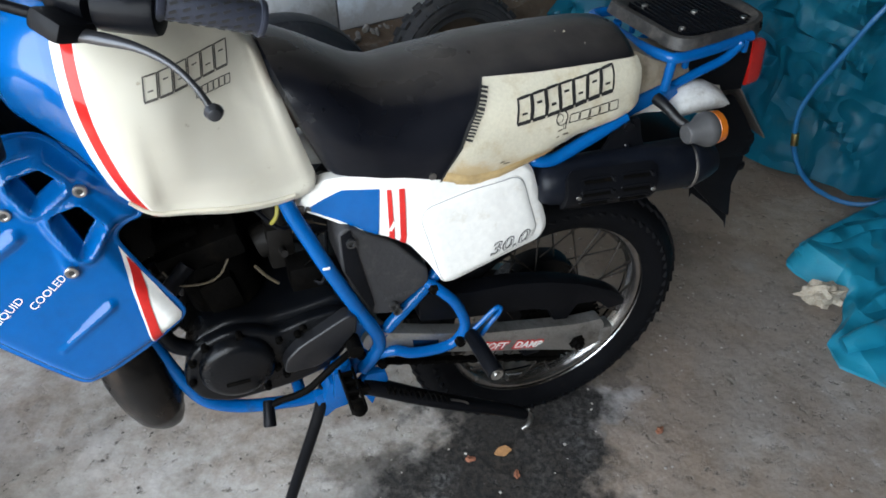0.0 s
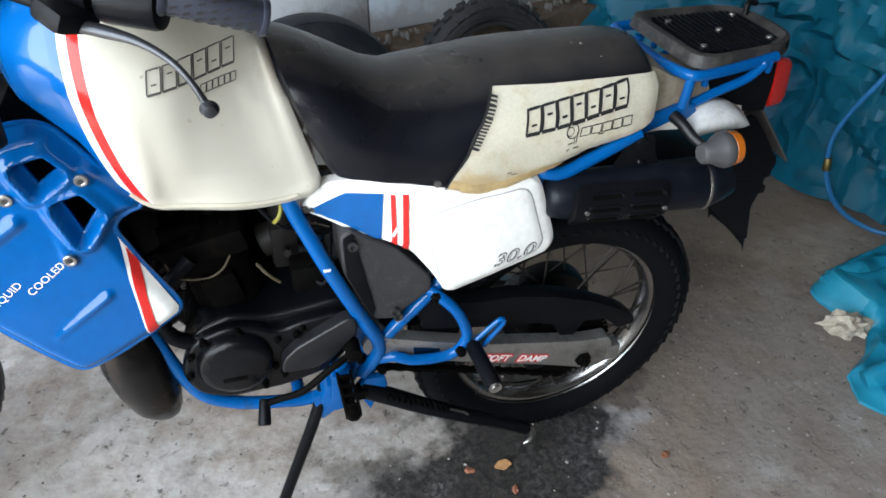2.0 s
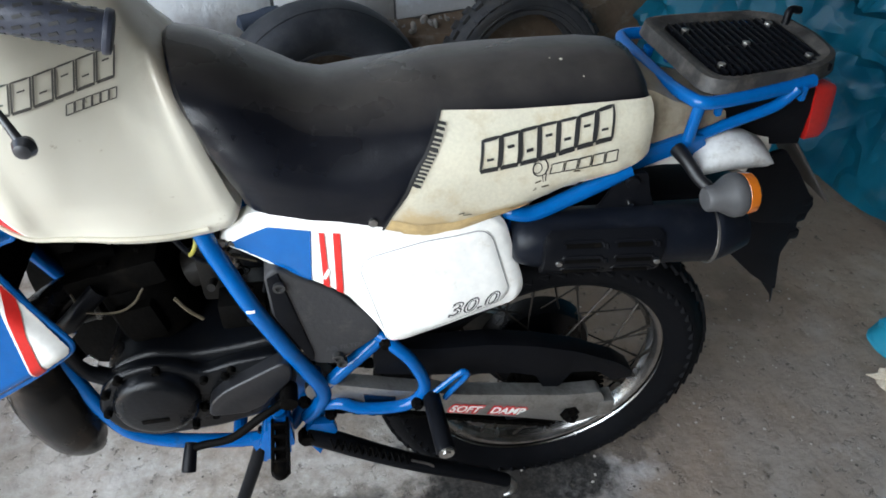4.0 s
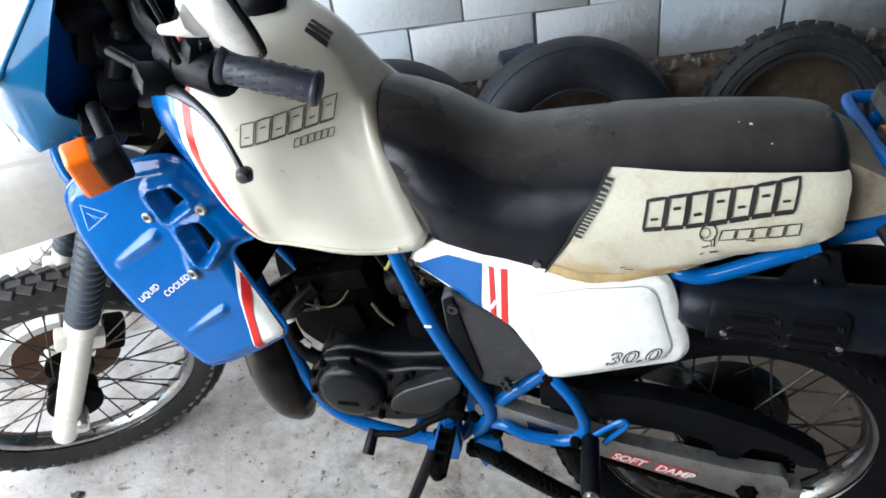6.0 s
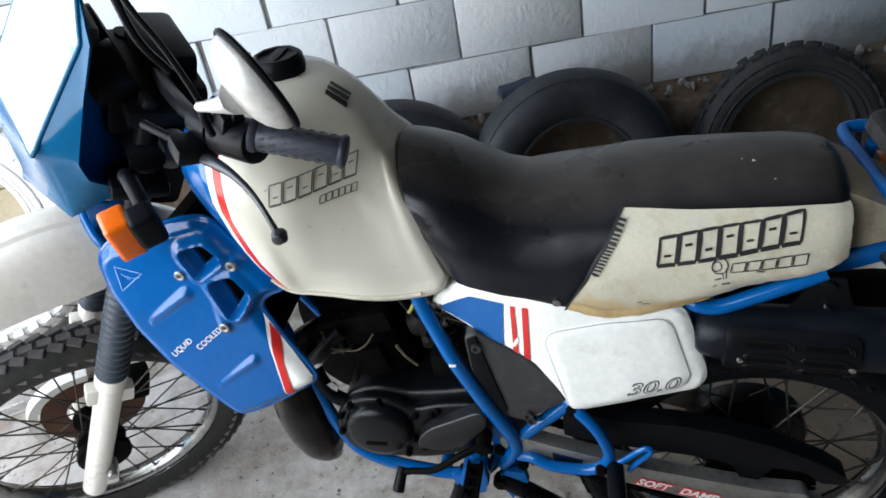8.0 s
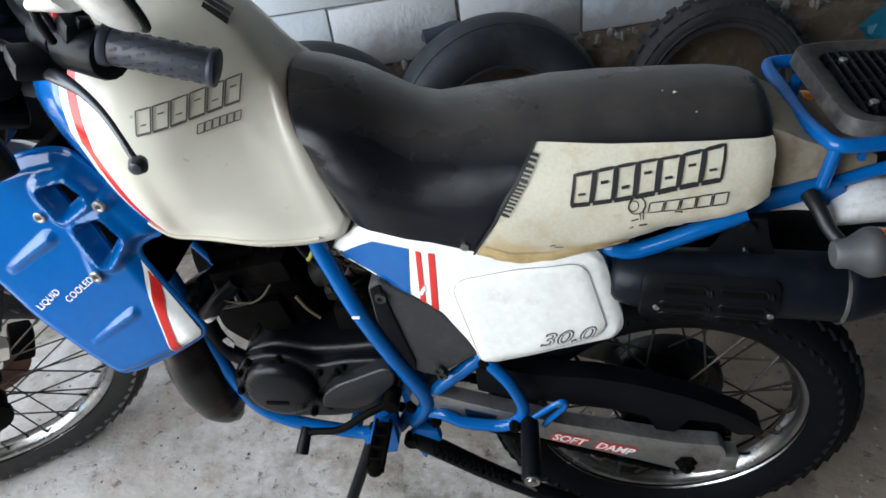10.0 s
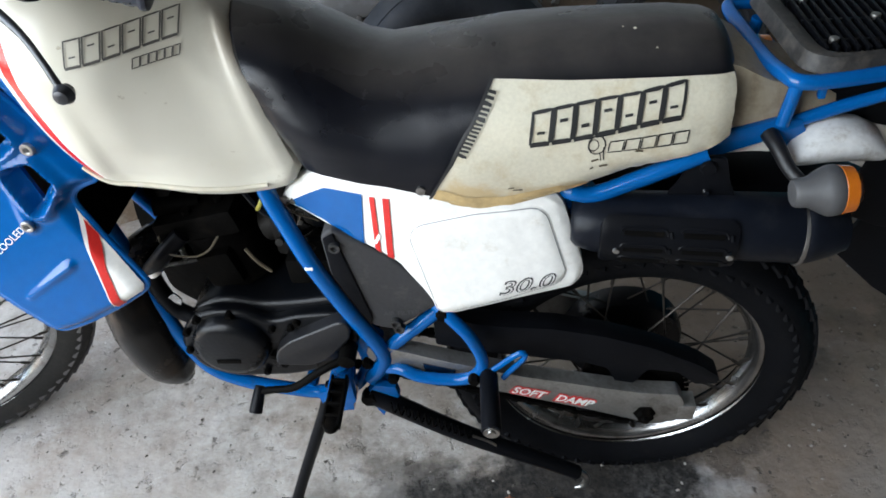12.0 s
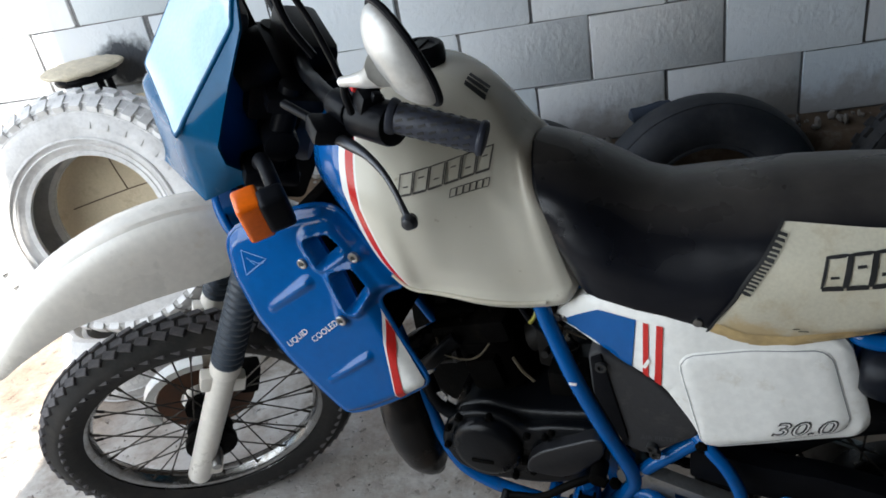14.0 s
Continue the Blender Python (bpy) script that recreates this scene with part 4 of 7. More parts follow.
board_ob = part("number_board", shell_plate(inner, -0.0045, 0.002, panel_lift, roll=0.004), M_white, panel, "raised white number board")
panel_tree = tree_of(panel)
part("blue_flash", patch(panel_tree, [(-0.513, 0.451), (-0.456, 0.481), (-0.401, 0.484), (-0.408, 0.400), (-0.456, 0.425)], 0.0016, 0.006), M_blue, panel, "blue pointed flash")
for stripe in ([(-0.391, 0.483), (-0.384, 0.483), (-0.384, 0.393), (-0.392, 0.399)], [(-0.373, 0.484), (-0.364, 0.484), (-0.367, 0.382), (-0.376, 0.388)]):
    part("red_stripe", patch(panel_tree, stripe, 0.0016, 0.006), M_red, panel)
part("chip", patch(panel_tree, [(-0.393, 0.412), (-0.384, 0.429), (-0.381, 0.425), (-0.388, 0.411)], 0.0024, 0.006), M_white, panel)
num_tree = tree_of(board_ob)
num_d = Vector((0.090, 0.013)).normalized()
for grow, rise, mt in ((0.0009, 0.001, M_ink), (-0.0007, 0.0018, M_white)):
    part("lettering", letters("30.0", 0.0305, lambda u, v: skin(num_tree, -0.2270 + u * num_d.x - v * num_d.y * 0.6, 0.334 + u * num_d.y + v * num_d.x, rise), 0.36, 1.44, grow), mt, panel)
part("board_line", stroke(num_tree, [(x * 0.975 - 0.0058, z * 0.975 + 0.0096) for x, z in inner[::2]], 0.0010, 0.0008, closed=True, per=2), M_grey, panel)
part("right_side_panel", plate(rounded(PANEL, 0.012), -0.026, 0.0, 0.006, 2, lambda x, z: -panel_lift(x, z)), M_white, bike, "white plastic side panel")

# -- radiator shrouds --
SHROUD = [(-1.024, 0.595), (-1.015, 0.614), (-0.993, 0.631), (-0.959, 0.642), (-0.877, 0.660), (-0.840, 0.664), (-0.815, 0.655), (-0.780, 0.604), (-0.736, 0.546), (-0.736, 0.532), (-0.752, 0.529), (-0.769, 0.521),
          (-0.776, 0.506), (-0.751, 0.447), (-0.715, 0.377), (-0.719, 0.364), (-0.768, 0.337), (-0.819, 0.315), (-0.856, 0.305), (-0.870, 0.311), (-0.904, 0.350), (-0.952, 0.411), (-0.996, 0.482), (-1.021, 0.547)]
HOLES = ([(-0.857, 0.614), (-0.833, 0.618), (-0.819, 0.602), (-0.845, 0.586)], [(-0.826, 0.559), (-0.804, 0.563), (-0.789, 0.539), (-0.811, 0.513)])


RIDGES = (((-0.950, 0.506), (-0.880, 0.549), 0.014, 0.0085), ((-0.873, 0.377), (-0.802, 0.422), 0.0115, 0.0065), ((-0.815, 0.580), (-0.786, 0.596), 0.016, 0.0070), ((-0.838, 0.540), (-0.832, 0.486), 0.015, 0.0060))


def shroud_lift(x, z):
    """How far the moulded sheet stands in or out: a gentle bow, raised frames round the slots, ridges, rolled rim."""
    sheet = -0.1788 + 0.1004 * x + 0.1849 * z + 0.35 * max(0.0, -0.93 - x) ** 2 * 4
    near = min(seg_gap((x, z), h[k], h[k - 1]) for h in HOLES for k in range(4))
    out = -0.014 + 0.024 * ease(near, 0.000, 0.013) - 0.010 * ease(near, 0.013, 0.027)
    for a, b, r, up in RIDGES:
        along = min(1.0, max(0.0, ((x - a[0]) * (b[0] - a[0]) + (z - a[1]) * (b[1] - a[1])) / ((b[0] - a[0]) ** 2 + (b[1] - a[1]) ** 2)))
        full = 0.25 + 0.75 * along
        out = max(out, up * full * (1 - ease(seg_gap((x, z), a, b), 0.0, r * (0.6 + 0.4 * full)))) if near > 0.008 else out
    rim = min(seg_gap((x, z), SHROUD[k], SHROUD[k - 1]) for k in range(len(SHROUD)))
    out -= 0.013 * (1 - ease(rim, 0.0, 0.020)) ** 1.5
    return 0.165 + sheet - out


shroud = part("radiator_shroud", holed(rounded(SHROUD, 0.016), HOLES, -0.168, -0.162, 0.0031, shroud_lift), M_blue, bike, "glossy blue radiator shroud with two air slots")
shroud_tree = tree_of(shroud)
rim_line = [(x, -0.165 + shroud_lift(x, z), z) for x, z in rounded(SHROUD, 0.016)]
part("edge_bead", tube(rim_line, 0.0042, per=1, sides=8, closed=True, smooth_path=False), M_blue, shroud)
part("white_flash", patch(shroud_tree, [(-0.774, 0.498), (-0.749, 0.441), (-0.720, 0.376), (-0.722, 0.368), (-0.766, 0.344)], 0.0025, 0.006), M_white, shroud)
part("red_stripe", patch(shroud_tree, [(-0.769, 0.482), (-0.757, 0.457), (-0.751, 0.352), (-0.764, 0.345)], 0.0038, 0.006), M_red, shroud)
for x, z in ((-0.882, 0.579), (-0.794, 0.591), (-0.832, 0.488)):
    p = skin(shroud_tree, x, z, 0.001)
    bolt = part("bolt", lathe([(0, -0.0008), (0.004, -0.0008), (0.005, -0.0016), (0.0076, -0.0016), (0.0086, -0.0004), (0.0086, 0.004)], 16, Matrix.Translation(p), close=False), M_steel, shroud, "steel shroud bolt")
    part("bolt_hole", lathe([(0, -0.0013), (0.0036, -0.0013), (0.0036, 0.0)], 10, Matrix.Translation(p), close=False), M_ink, bolt)
tx = Vector((0.045, 0.031)).normalized()
for word, x, z in (("LIQUID", -0.933, 0.437), ("COOLED", -0.888, 0.446)):
    part("lettering", letters(word, 0.0142, lambda u, v: skin(shroud_tree, x + u * tx.x - v * tx.y, z + u * tx.y + v * tx.x, 0.0015), 0.0, 1.02, 0.0), M_white, shroud)
for s in (1.0, 0.62):
    tri = [(-0.968 + dx * s, 0.584 + dz * s) for dx, dz in ((-0.015, 0.018), (0.028, 0.005), (-0.016, -0.024))]
    part("print_triangle", stroke(shroud_tree, tri, 0.0020, closed=True), plain("faded_blue_print", (0.10, 0.26, 0.55), 0.4) if s == 1.0 else M_blue, shroud)
for k in range(3):
    part("print_line", stroke(shroud_tree, [(-0.976 + 0.008 * k, 0.590 - 0.004 * k), (-0.962 + 0.008 * k, 0.578 + 0.002 * k)], 0.0014, per=2), bpy.data.materials["faded_blue_print"], shroud)
part("right_radiator_shroud", holed(rounded(SHROUD, 0.016), HOLES, 0.162, 0.168, 0.05, lambda x, z: -shroud_lift(x, z)), M_blue, bike, "glossy blue radiator shroud")
rad = box(0.055, 0.20, 0.26, (0, 0, 0), 0.006, m=Matrix.Translation((-0.865, 0.0, 0.51)) @ Matrix.Rotation(radians(-22), 4, "Y"))
part("radiator", rad, M_iron, bike)

# -- frame --
frame_ob = part("frame", tube([(-0.885, 0.0, 0.70), (-0.80, -0.03, 0.66), (-0.66, -0.06, 0.52), (-0.560, -0.085, 0.50), (-0.530, -0.100, 0.44), (-0.496, -0.118, 0.357), (-0.455, -0.124, 0.260), (-0.416, -0.124, 0.166), (-0.424, -0.120, 0.120), (-0.446, -0.112, 0.080)], 0.0130, per=7, sides=12), M_bluetube, bike, "blue painted steel tube frame")
part("chip", box(0.012, 0.004, 0.005, (-0.4965, -0.1300, 0.357), 0.0015, m=None), M_white, frame_ob, "paint chip")
part("right_tube", tube([(-0.885, 0.0, 0.70), (-0.80, 0.03, 0.66), (-0.66, 0.06, 0.52), (-0.535, 0.082, 0.47), (-0.50, 0.09, 0.30), (-0.440, 0.092, 0.135)], 0.0145, sides=10), M_bluetube, frame_ob)
for s in (1, -1):
    part("cradle_tube", tube([(-0.900, s * 0.01, 0.60), (-0.820, s * 0.05, 0.36), (-0.775, s * 0.085, 0.205), (-0.752, s * 0.095, 0.140), (-0.725, s * 0.10, 0.090), (-0.672, s * 0.10, 0.054), (-0.600, s * 0.10, 0.034), (-0.540, s * 0.10, 0.026), (-0.480, s * 0.098, 0.045), (-0.444, s * 0.095, 0.110)], 0.0125, sides=12), M_bluetube, frame_ob)
    part("rear_strut", tube([(-0.418, s * 0.116, 0.150), (-0.380, s * 0.112, 0.188), (-0.326, s * 0.105, 0.236), (-0.24, s * 0.10, 0.33), (-0.10, s * 0.10, 0.47)], 0.0120, sides=12), M_bluetube, frame_ob)
    part("peg_loop", tube([(-0.425, s * 0.115, 0.112), (-0.390, s * 0.130, 0.128), (-0.355, s * 0.138, 0.117), (-0.300, s * 0.140, 0.112), (-0.268, s * 0.142, 0.126), (-0.254, s * 0.142, 0.162), (-0.272, s * 0.138, 0.215), (-0.300, s * 0.128, 0.248), (-0.322, s * 0.112, 0.262)], 0.0105, sides=12), M_bluetube, frame_ob)
part("hook", tube([(-0.262, -0.148, 0.130), (-0.236, -0.150, 0.152), (-0.203, -0.152, 0.188), (-0.190, -0.152, 0.192), (-0.190, -0.152, 0.180), (-0.212, -0.150, 0.146), (-0.222, -0.150, 0.130)], 0.0048, sides=8), M_bluetube, frame_ob)
part("gusset", plate([(-0.475, 0.215), (-0.445, 0.205), (-0.405, 0.165), (-0.405, 0.125), (-0.420, 0.060), (-0.455, 0.060), (-0.460, 0.120)], -0.105, -0.088, 0.004), M_bluetube, frame_ob)
part("stand_lug", plate([(-0.440, 0.075), (-0.405, 0.070), (-0.400, 0.045), (-0.425, 0.010), (-0.435, -0.015), (-0.450, 0.020), (-0.460, 0.050)], -0.125, -0.108, 0.003), M_bluetube, frame_ob)
part("peg_lug", plate([(-0.515, 0.095), (-0.475, 0.090), (-0.480, 0.025), (-0.510, 0.020), (-0.530, 0.050)], -0.140, -0.095, 0.004), M_bluetube, frame_ob)
part("cross_tube", cyl((-0.565, -0.10, 0.032), (-0.565, 0.10, 0.032), 0.012), M_bluetube, frame_ob)
for x, y, z in ((-0.448, -0.108, 0.118), (-0.408, -0.112, 0.082), (-0.425, -0.112, 0.130), (-0.268, -0.153, 0.132), (-0.312, -0.125, 0.255)):
    part("frame_bolt", lathe([(0, -0.010), (0.008, -0.010), (0.010, -0.006), (0.010, 0.004)], 6, Matrix.Translation((x, y, z)), close=False), M_iron, frame_ob)
for s in (1, -1):
    part("tail_tube", tube([(-0.140, s * 0.105, 0.476), (-0.130, s * 0.118, 0.477), (-0.100, s * 0.122, 0.475), (-0.050, s * 0.122, 0.496), (-0.008, s * 0.121, 0.515), (0.030, s * 0.118, 0.531)], 0.0115, sides=12), M_bluetube, frame_ob)
    part("tail_plate", plate([(0.020, 0.505), (0.030, 0.532), (0.115, 0.556), (0.145, 0.555), (0.158, 0.532), (0.132, 0.514), (0.108, 0.526), (0.060, 0.508)], s * 0.085 - 0.005, s * 0.085 + 0.005, 0.003), M_bluetube, frame_ob)
    part("rack_stay", tube([(0.132, s * 0.080, 0.544), (0.188, s * 0.080, 0.566), (0.243, s * 0.080, 0.585), (0.266, s * 0.080, 0.604), (0.272, s * 0.080, 0.612)], 0.0085, sides=10), M_bluetube, frame_ob)
    part("rack_post", tube([(0.128, s * 0.086, 0.606), (0.125, s * 0.088, 0.580), (0.121, s * 0.090, 0.550)], 0.0085, sides=10), M_bluetube, frame_ob)
    part("rack_tab", box(0.008, 0.010, 0.022, (0.160, s * 0.082, 0.592), 0.002), M_bluetube, frame_ob)
    part("rack_tab", box(0.008, 0.010, 0.022, (0.282, s * 0.080, 0.604), 0.002), M_bluetube, frame_ob)
part("rack_hoop", tube([(0.300, -0.070, 0.616), (0.240, -0.078, 0.610), (0.165, -0.088, 0.606), (0.130, -0.088, 0.606), (0.118, -0.068, 0.605), (0.108, -0.020, 0.603), (0.102, 0.050, 0.604), (0.097, 0.118, 0.605), (0.112, 0.134, 0.606), (0.165, 0.134, 0.606), (0.240, 0.126, 0.610), (0.300, 0.110, 0.616)], 0.0095, sides=12), M_bluetube, frame_ob)

# -- luggage rack --
rack_out = rounded([(0.122, 0.130), (0.132, -0.070), (0.160, -0.088), (0.315, -0.066), (0.365, -0.030), (0.375, 0.045), (0.360, 0.115), (0.320, 0.140), (0.160, 0.142)], 0.024, 4)
flat_up = Matrix(((1, 0, 0, 0), (0, 0, 1, 0), (0, 1, 0, 0), (0, 0, 0, 1)))
c_r = (0.250, 0.030)
rack_in = [(c_r[0] + (x - c_r[0]) * 0.76, c_r[1] + (y - c_r[1]) * 0.78) for x, y in rack_out]
bm = bmesh.new()
for (o, i, z0, z1) in ((rack_out, rack_in, 0.612, 0.632),):
    n = len(o)
    rows = [[bm.verts.new((x, y, z)) for x, y in pts] for pts, z in ((o, z0), ([(c_r[0] + (x - c_r[0]) * 0.965, c_r[1] + (y - c_r[1]) * 0.965) for x, y in o], z1), ([(c_r[0] + (x - c_r[0]) * 0.90, c_r[1] + (y - c_r[1]) * 0.90) for x, y in o], z1 + 0.002), (i, z1 - 0.006), (i, z0))]
    for a, b in zip(rows, rows[1:] + rows[:1]):
        for k in range(n):
            bm.faces.new((a[k], a[(k + 1) % n], b[(k + 1) % n], b[k]))
rack = part("luggage_rack", bm, plain("worn_grey_black_plastic", (0.022, 0.021, 0.020), 0.6, var=0.4, scale=14, relief=0.3, dirt=(0.105, 0.092, 0.078), dirt_amount=0.65), bike, "worn black plastic luggage rack with slats")
part("rack_base", move(plate(rack_in, 0.613, 0.618), flat_up), M_ink, rack)
for k in range(15):
    x = 0.166 + 0.0120 * k
    part("slat", box(0.0042, 0.165, 0.010, (x, 0.030, 0.624), 0.001, m=None), M_black, rack)
for y in (-0.025, 0.03, 0.09):
    part("cross_slat", box(0.178, 0.006, 0.008, (0.250, y, 0.622), 0.001), M_black, rack)
for x, y in ((0.18, -0.03), (0.32, -0.02), (0.18, 0.085), (0.32, 0.09), (0.25, 0.03)):
    part("rack_screw", cyl((x, y, 0.624), (x, y, 0.631), 0.006, sides=10, bevel=0.001), M_steel, rack)
part("tie_hook", tube([(0.345, 0.085, 0.628), (0.350, 0.090, 0.648), (0.370, 0.095, 0.645)], 0.006), M_black, rack)

# -- tail --
tail = part("tail_fairing", loft([[(x, y * w, z) for y, z in ((-1, z0), (-1.04, (z0 + z1) / 2), (-0.86, z1 - 0.006), (0, z1), (0.86, z1 - 0.006), (1.04, (z0 + z1) / 2), (1, z0), (0, z0 - 0.004))]
                                  for x, w, z0, z1 in ((0.046, 0.084, 0.548, 0.632), (0.065, 0.083, 0.546, 0.625), (0.100, 0.080, 0.540, 0.606), (0.140, 0.072, 0.535, 0.590), (0.190, 0.062, 0.532, 0.582))]), plain("grubby_tail_plastic", (0.34, 0.285, 0.20), 0.5, var=0.2, scale=14, relief=0.1, dirt=(0.16, 0.11, 0.065), dirt_amount=0.5), bike, "grubby cream-brown plastic tail fairing")
part("tail_lamp_body", loft([[(x, y * w, z) for y, z in ((-1, z0), (-1, z1), (1, z1), (1, z0))] for x, w, z0, z1 in ((0.180, 0.056, 0.530, 0.580), (0.240, 0.060, 0.512, 0.592), (0.322, 0.062, 0.508, 0.600))]), M_black, tail)
lens = loft([[(x + 0.16 * (0.61 - z), y, z) for y, z in rounded([(-w, z0), (-w, z1), (w, z1), (w, z0)], 0.010)] for x, w, z0, z1 in ((0.314, 0.066, 0.512, 0.604), (0.338, 0.064, 0.513, 0.603), (0.354, 0.055, 0.520, 0.596))])
part("tail_lens", lens, M_redlens, tail, "dark red tail lamp lens")
tool = loft([[(x, -0.085 + 0.036 * math.cos(a), z + r * math.sin(a)) for a in (2 * math.pi * k / 16 for k in range(16))] for x, z, r in ((0.134, 0.512, 0.004), (0.138, 0.514, 0.014), (0.156, 0.520, 0.024), (0.185, 0.526, 0.027), (0.215, 0.525, 0.025), (0.238, 0.520, 0.018), (0.246, 0.518, 0.004))])
part("tail_tank", tool, plain("dirty_white_plastic", (0.50, 0.50, 0.49), 0.5, var=0.2, scale=20, dirt=(0.20, 0.15, 0.10), dirt_amount=0.5), tail, "white plastic oil bottle under the rack")
part("tail_underside", loft([[(x, y, z) for y, z in ((-w, z1), (-w * 1.05, z0), (w * 1.05, z0), (w, z1))] for x, w, z0, z1 in ((0.02, 0.075, 0.500, 0.545), (0.10, 0.075, 0.505, 0.545), (0.20, 0.066, 0.490, 0.540), (0.28, 0.06, 0.450, 0.520))]), M_fender, tail)
fender = []
for x, z, w in ((-0.30, 0.33, 0.060), (-0.20, 0.395, 0.065), (-0.08, 0.430, 0.068), (0.05, 0.445, 0.070), (0.17, 0.440, 0.070), (0.26, 0.418, 0.070), (0.325, 0.375, 0.070), (0.368, 0.300, 0.068), (0.398, 0.190, 0.064)):
    fender.append([(x, -w, z - 0.030), (x, -w * 0.92, z - 0.006), (x, -w * 0.5, z), (x, w * 0.5, z), (x, w * 0.92, z - 0.006), (x, w, z - 0.030), (x - 0.004, w * 0.9, z - 0.012), (x - 0.004, 0, z - 0.006), (x - 0.004, -w * 0.9, z - 0.012)])
mud = part("rear_mudguard", loft(fender), M_black, bike, "black plastic rear mudguard with hanging flap")
flap = part("flap", plate(rounded([(0.252, 0.322), (0.285, 0.395), (0.335, 0.412), (0.372, 0.388), (0.378, 0.335), (0.368, 0.290), (0.390, 0.202), (0.330, 0.246)], 0.008), -0.070, -0.060, 0.003), M_black, mud, "black side flap")
for z in (0.398, 0.368, 0.330):
    part("flap_knob", box(0.020, 0.016, 0.018, (0.376 + 0.02 * (0.39 - z), -0.064, z), 0.005), M_black, flap)
part("guard_side", plate(rounded([(0.235, 0.395), (0.255, 0.492), (0.300, 0.505), (0.338, 0.462), (0.392, 0.392), (0.380, 0.355), (0.300, 0.365)], 0.010), -0.071, -0.063, 0.003), M_black, mud, "black plastic guard side")
PLATE = Matrix.Translation((0.372, -0.002, 0.446)) @ Matrix.Rotation(radians(-40), 4, "Y")
part("number_plate", box(0.004, 0.124, 0.160, (0, 0, 0), 0.002, m=PLATE), plain("number_plate_grey", (0.085, 0.080, 0.078), 0.5, metal=0.3, dirt=(0.10, 0.06, 0.04), dirt_amount=0.6), mud, "bent grey metal number plate")
for k in range(2):
    part("plate_bar", box(0.002, 0.09, 0.030, (0, 0, 0), 0.0, m=PLATE @ Matrix.Translation((0.003, 0, 0.028 - 0.05 * k))), M_ink, mud)


def indicator_rear(s):
    st = part("rear_indicator", tube([(0.110, s * 0.088, 0.536), (0.116, s * 0.112, 0.530), (0.124, s * 0.138, 0.518), (0.136, s * 0.158, 0.510)], [0.011, 0.0095, 0.0085, 0.008]), plain("dark_grey_stalk", (0.005, 0.005, 0.006), 0.5, relief=0.1), bike, "round grey rear indicator with orange lens")
    at = Matrix.Translation((0.147, s * 0.168, 0.507)) @ Matrix.Rotation(radians(-90), 4, "Z") @ Matrix.Rotation(radians(4), 4, "X")
    part("indicator_body", lathe([(0, -0.026), (0.015, -0.026), (0.0175, -0.023), (0.0185, -0.010), (0.028, 0.006), (0.0305, 0.012), (0.0305, 0.020), (0.029, 0.024), (0, 0.025)], 20, at, close=False), plain("smoke_grey_plastic", (0.060, 0.060, 0.062), 0.5, var=0.15, relief=0.1), st, "grey plastic cup")
    part("indicator_lens", lathe([(0.0275, 0.023), (0.0295, 0.025), (0.028, 0.038), (0.020, 0.045), (0, 0.048)], 14, at, close=False), M_amber, st, "orange lens")
    return st


indicator_rear(-1)
indicator_rear(1)

# -- exhaust --
muff = part("muffler", lathe([(0, -0.134), (0.030, -0.134), (0.038, -0.128), (0.042, -0.118), (0.045, -0.108), (0.047, -0.095), (0.050, 0.06), (0.051, 0.155), (0.049, 0.158), (0.051, 0.162), (0.050, 0.170), (0.040, 0.196), (0.030, 0.215), (0.024, 0.216), (0.020, 0.20), (0, 0.20)], 30,
                             Matrix.Translation((0.0, -0.160, 0.447)) @ Matrix.Rotation(radians(-90), 4, "Z") @ Matrix.Rotation(radians(1.0), 4, "X"), close=False), plain("black_exhaust_paint", (0.0050, 0.0065, 0.0105), 0.36, var=0.3, scale=14, relief=0.15, dirt=(0.016, 0.017, 0.021), dirt_amount=0.35, spec=0.16), bike, "matt black exhaust silencer")
shield = []
for x, lo, hi, grow in ((-0.096, -44, 30, 0.051), (-0.094, -54, 40, 0.0575), (-0.086, -62, 50, 0.0595), (-0.03, -62, 50, 0.0595), (0.03, -62, 50, 0.0595), (0.066, -62, 50, 0.0595), (0.076, -54, 40, 0.0575), (0.078, -44, 30, 0.051)):
    rim_a = np.linspace(radians(lo), radians(hi), 13)
    shield.append([(x, -0.160 - grow * math.cos(a), 0.447 + grow * math.sin(a)) for a in rim_a] + [(x, -0.160 - (grow - 0.004) * math.cos(a), 0.447 + (grow - 0.004) * math.sin(a)) for a in reversed(rim_a)])
sh = part("heat_shield", loft(shield), M_black, muff, "black slotted heat shield")
for x0 in (-0.066, 0.008):
    for k in range(3):
        a = radians(26 - 25 * k)
        r = 0.0588
        put = lambda u, w: (x0 + u, -0.160 - r * math.cos(a + w), 0.447 + r * math.sin(a + w))
        part("slot", tube([put(0.0, 0.0), put(0.050, 0.0)], [0.0052, 0.0052], sides=10, flat=0.35), M_iron, sh, "dark louvre slot")
        part("louvre_lip", tube([put(-0.004, 0.05), put(0.004, 0.13), (put(0.046, 0.13)), put(0.054, 0.05), put(0.056, -0.06)], 0.0024, sides=6), M_black, sh)
        part("louvre_end", tube([put(0.058, 0.05), put(0.060, -0.10)], 0.0030, sides=6), sh.data.materials[0], sh)
for x, a in ((-0.074, -4), (0.068, -6)):
    part("shield_bolt", lathe([(0, -0.003), (0.004, -0.003), (0.005, 0.0), (0.005, 0.004)], 10, Matrix.Translation((x, -0.160 - 0.060 * math.cos(radians(a)), 0.447 + 0.060 * math.sin(radians(a)))), close=False), M_steel, sh)
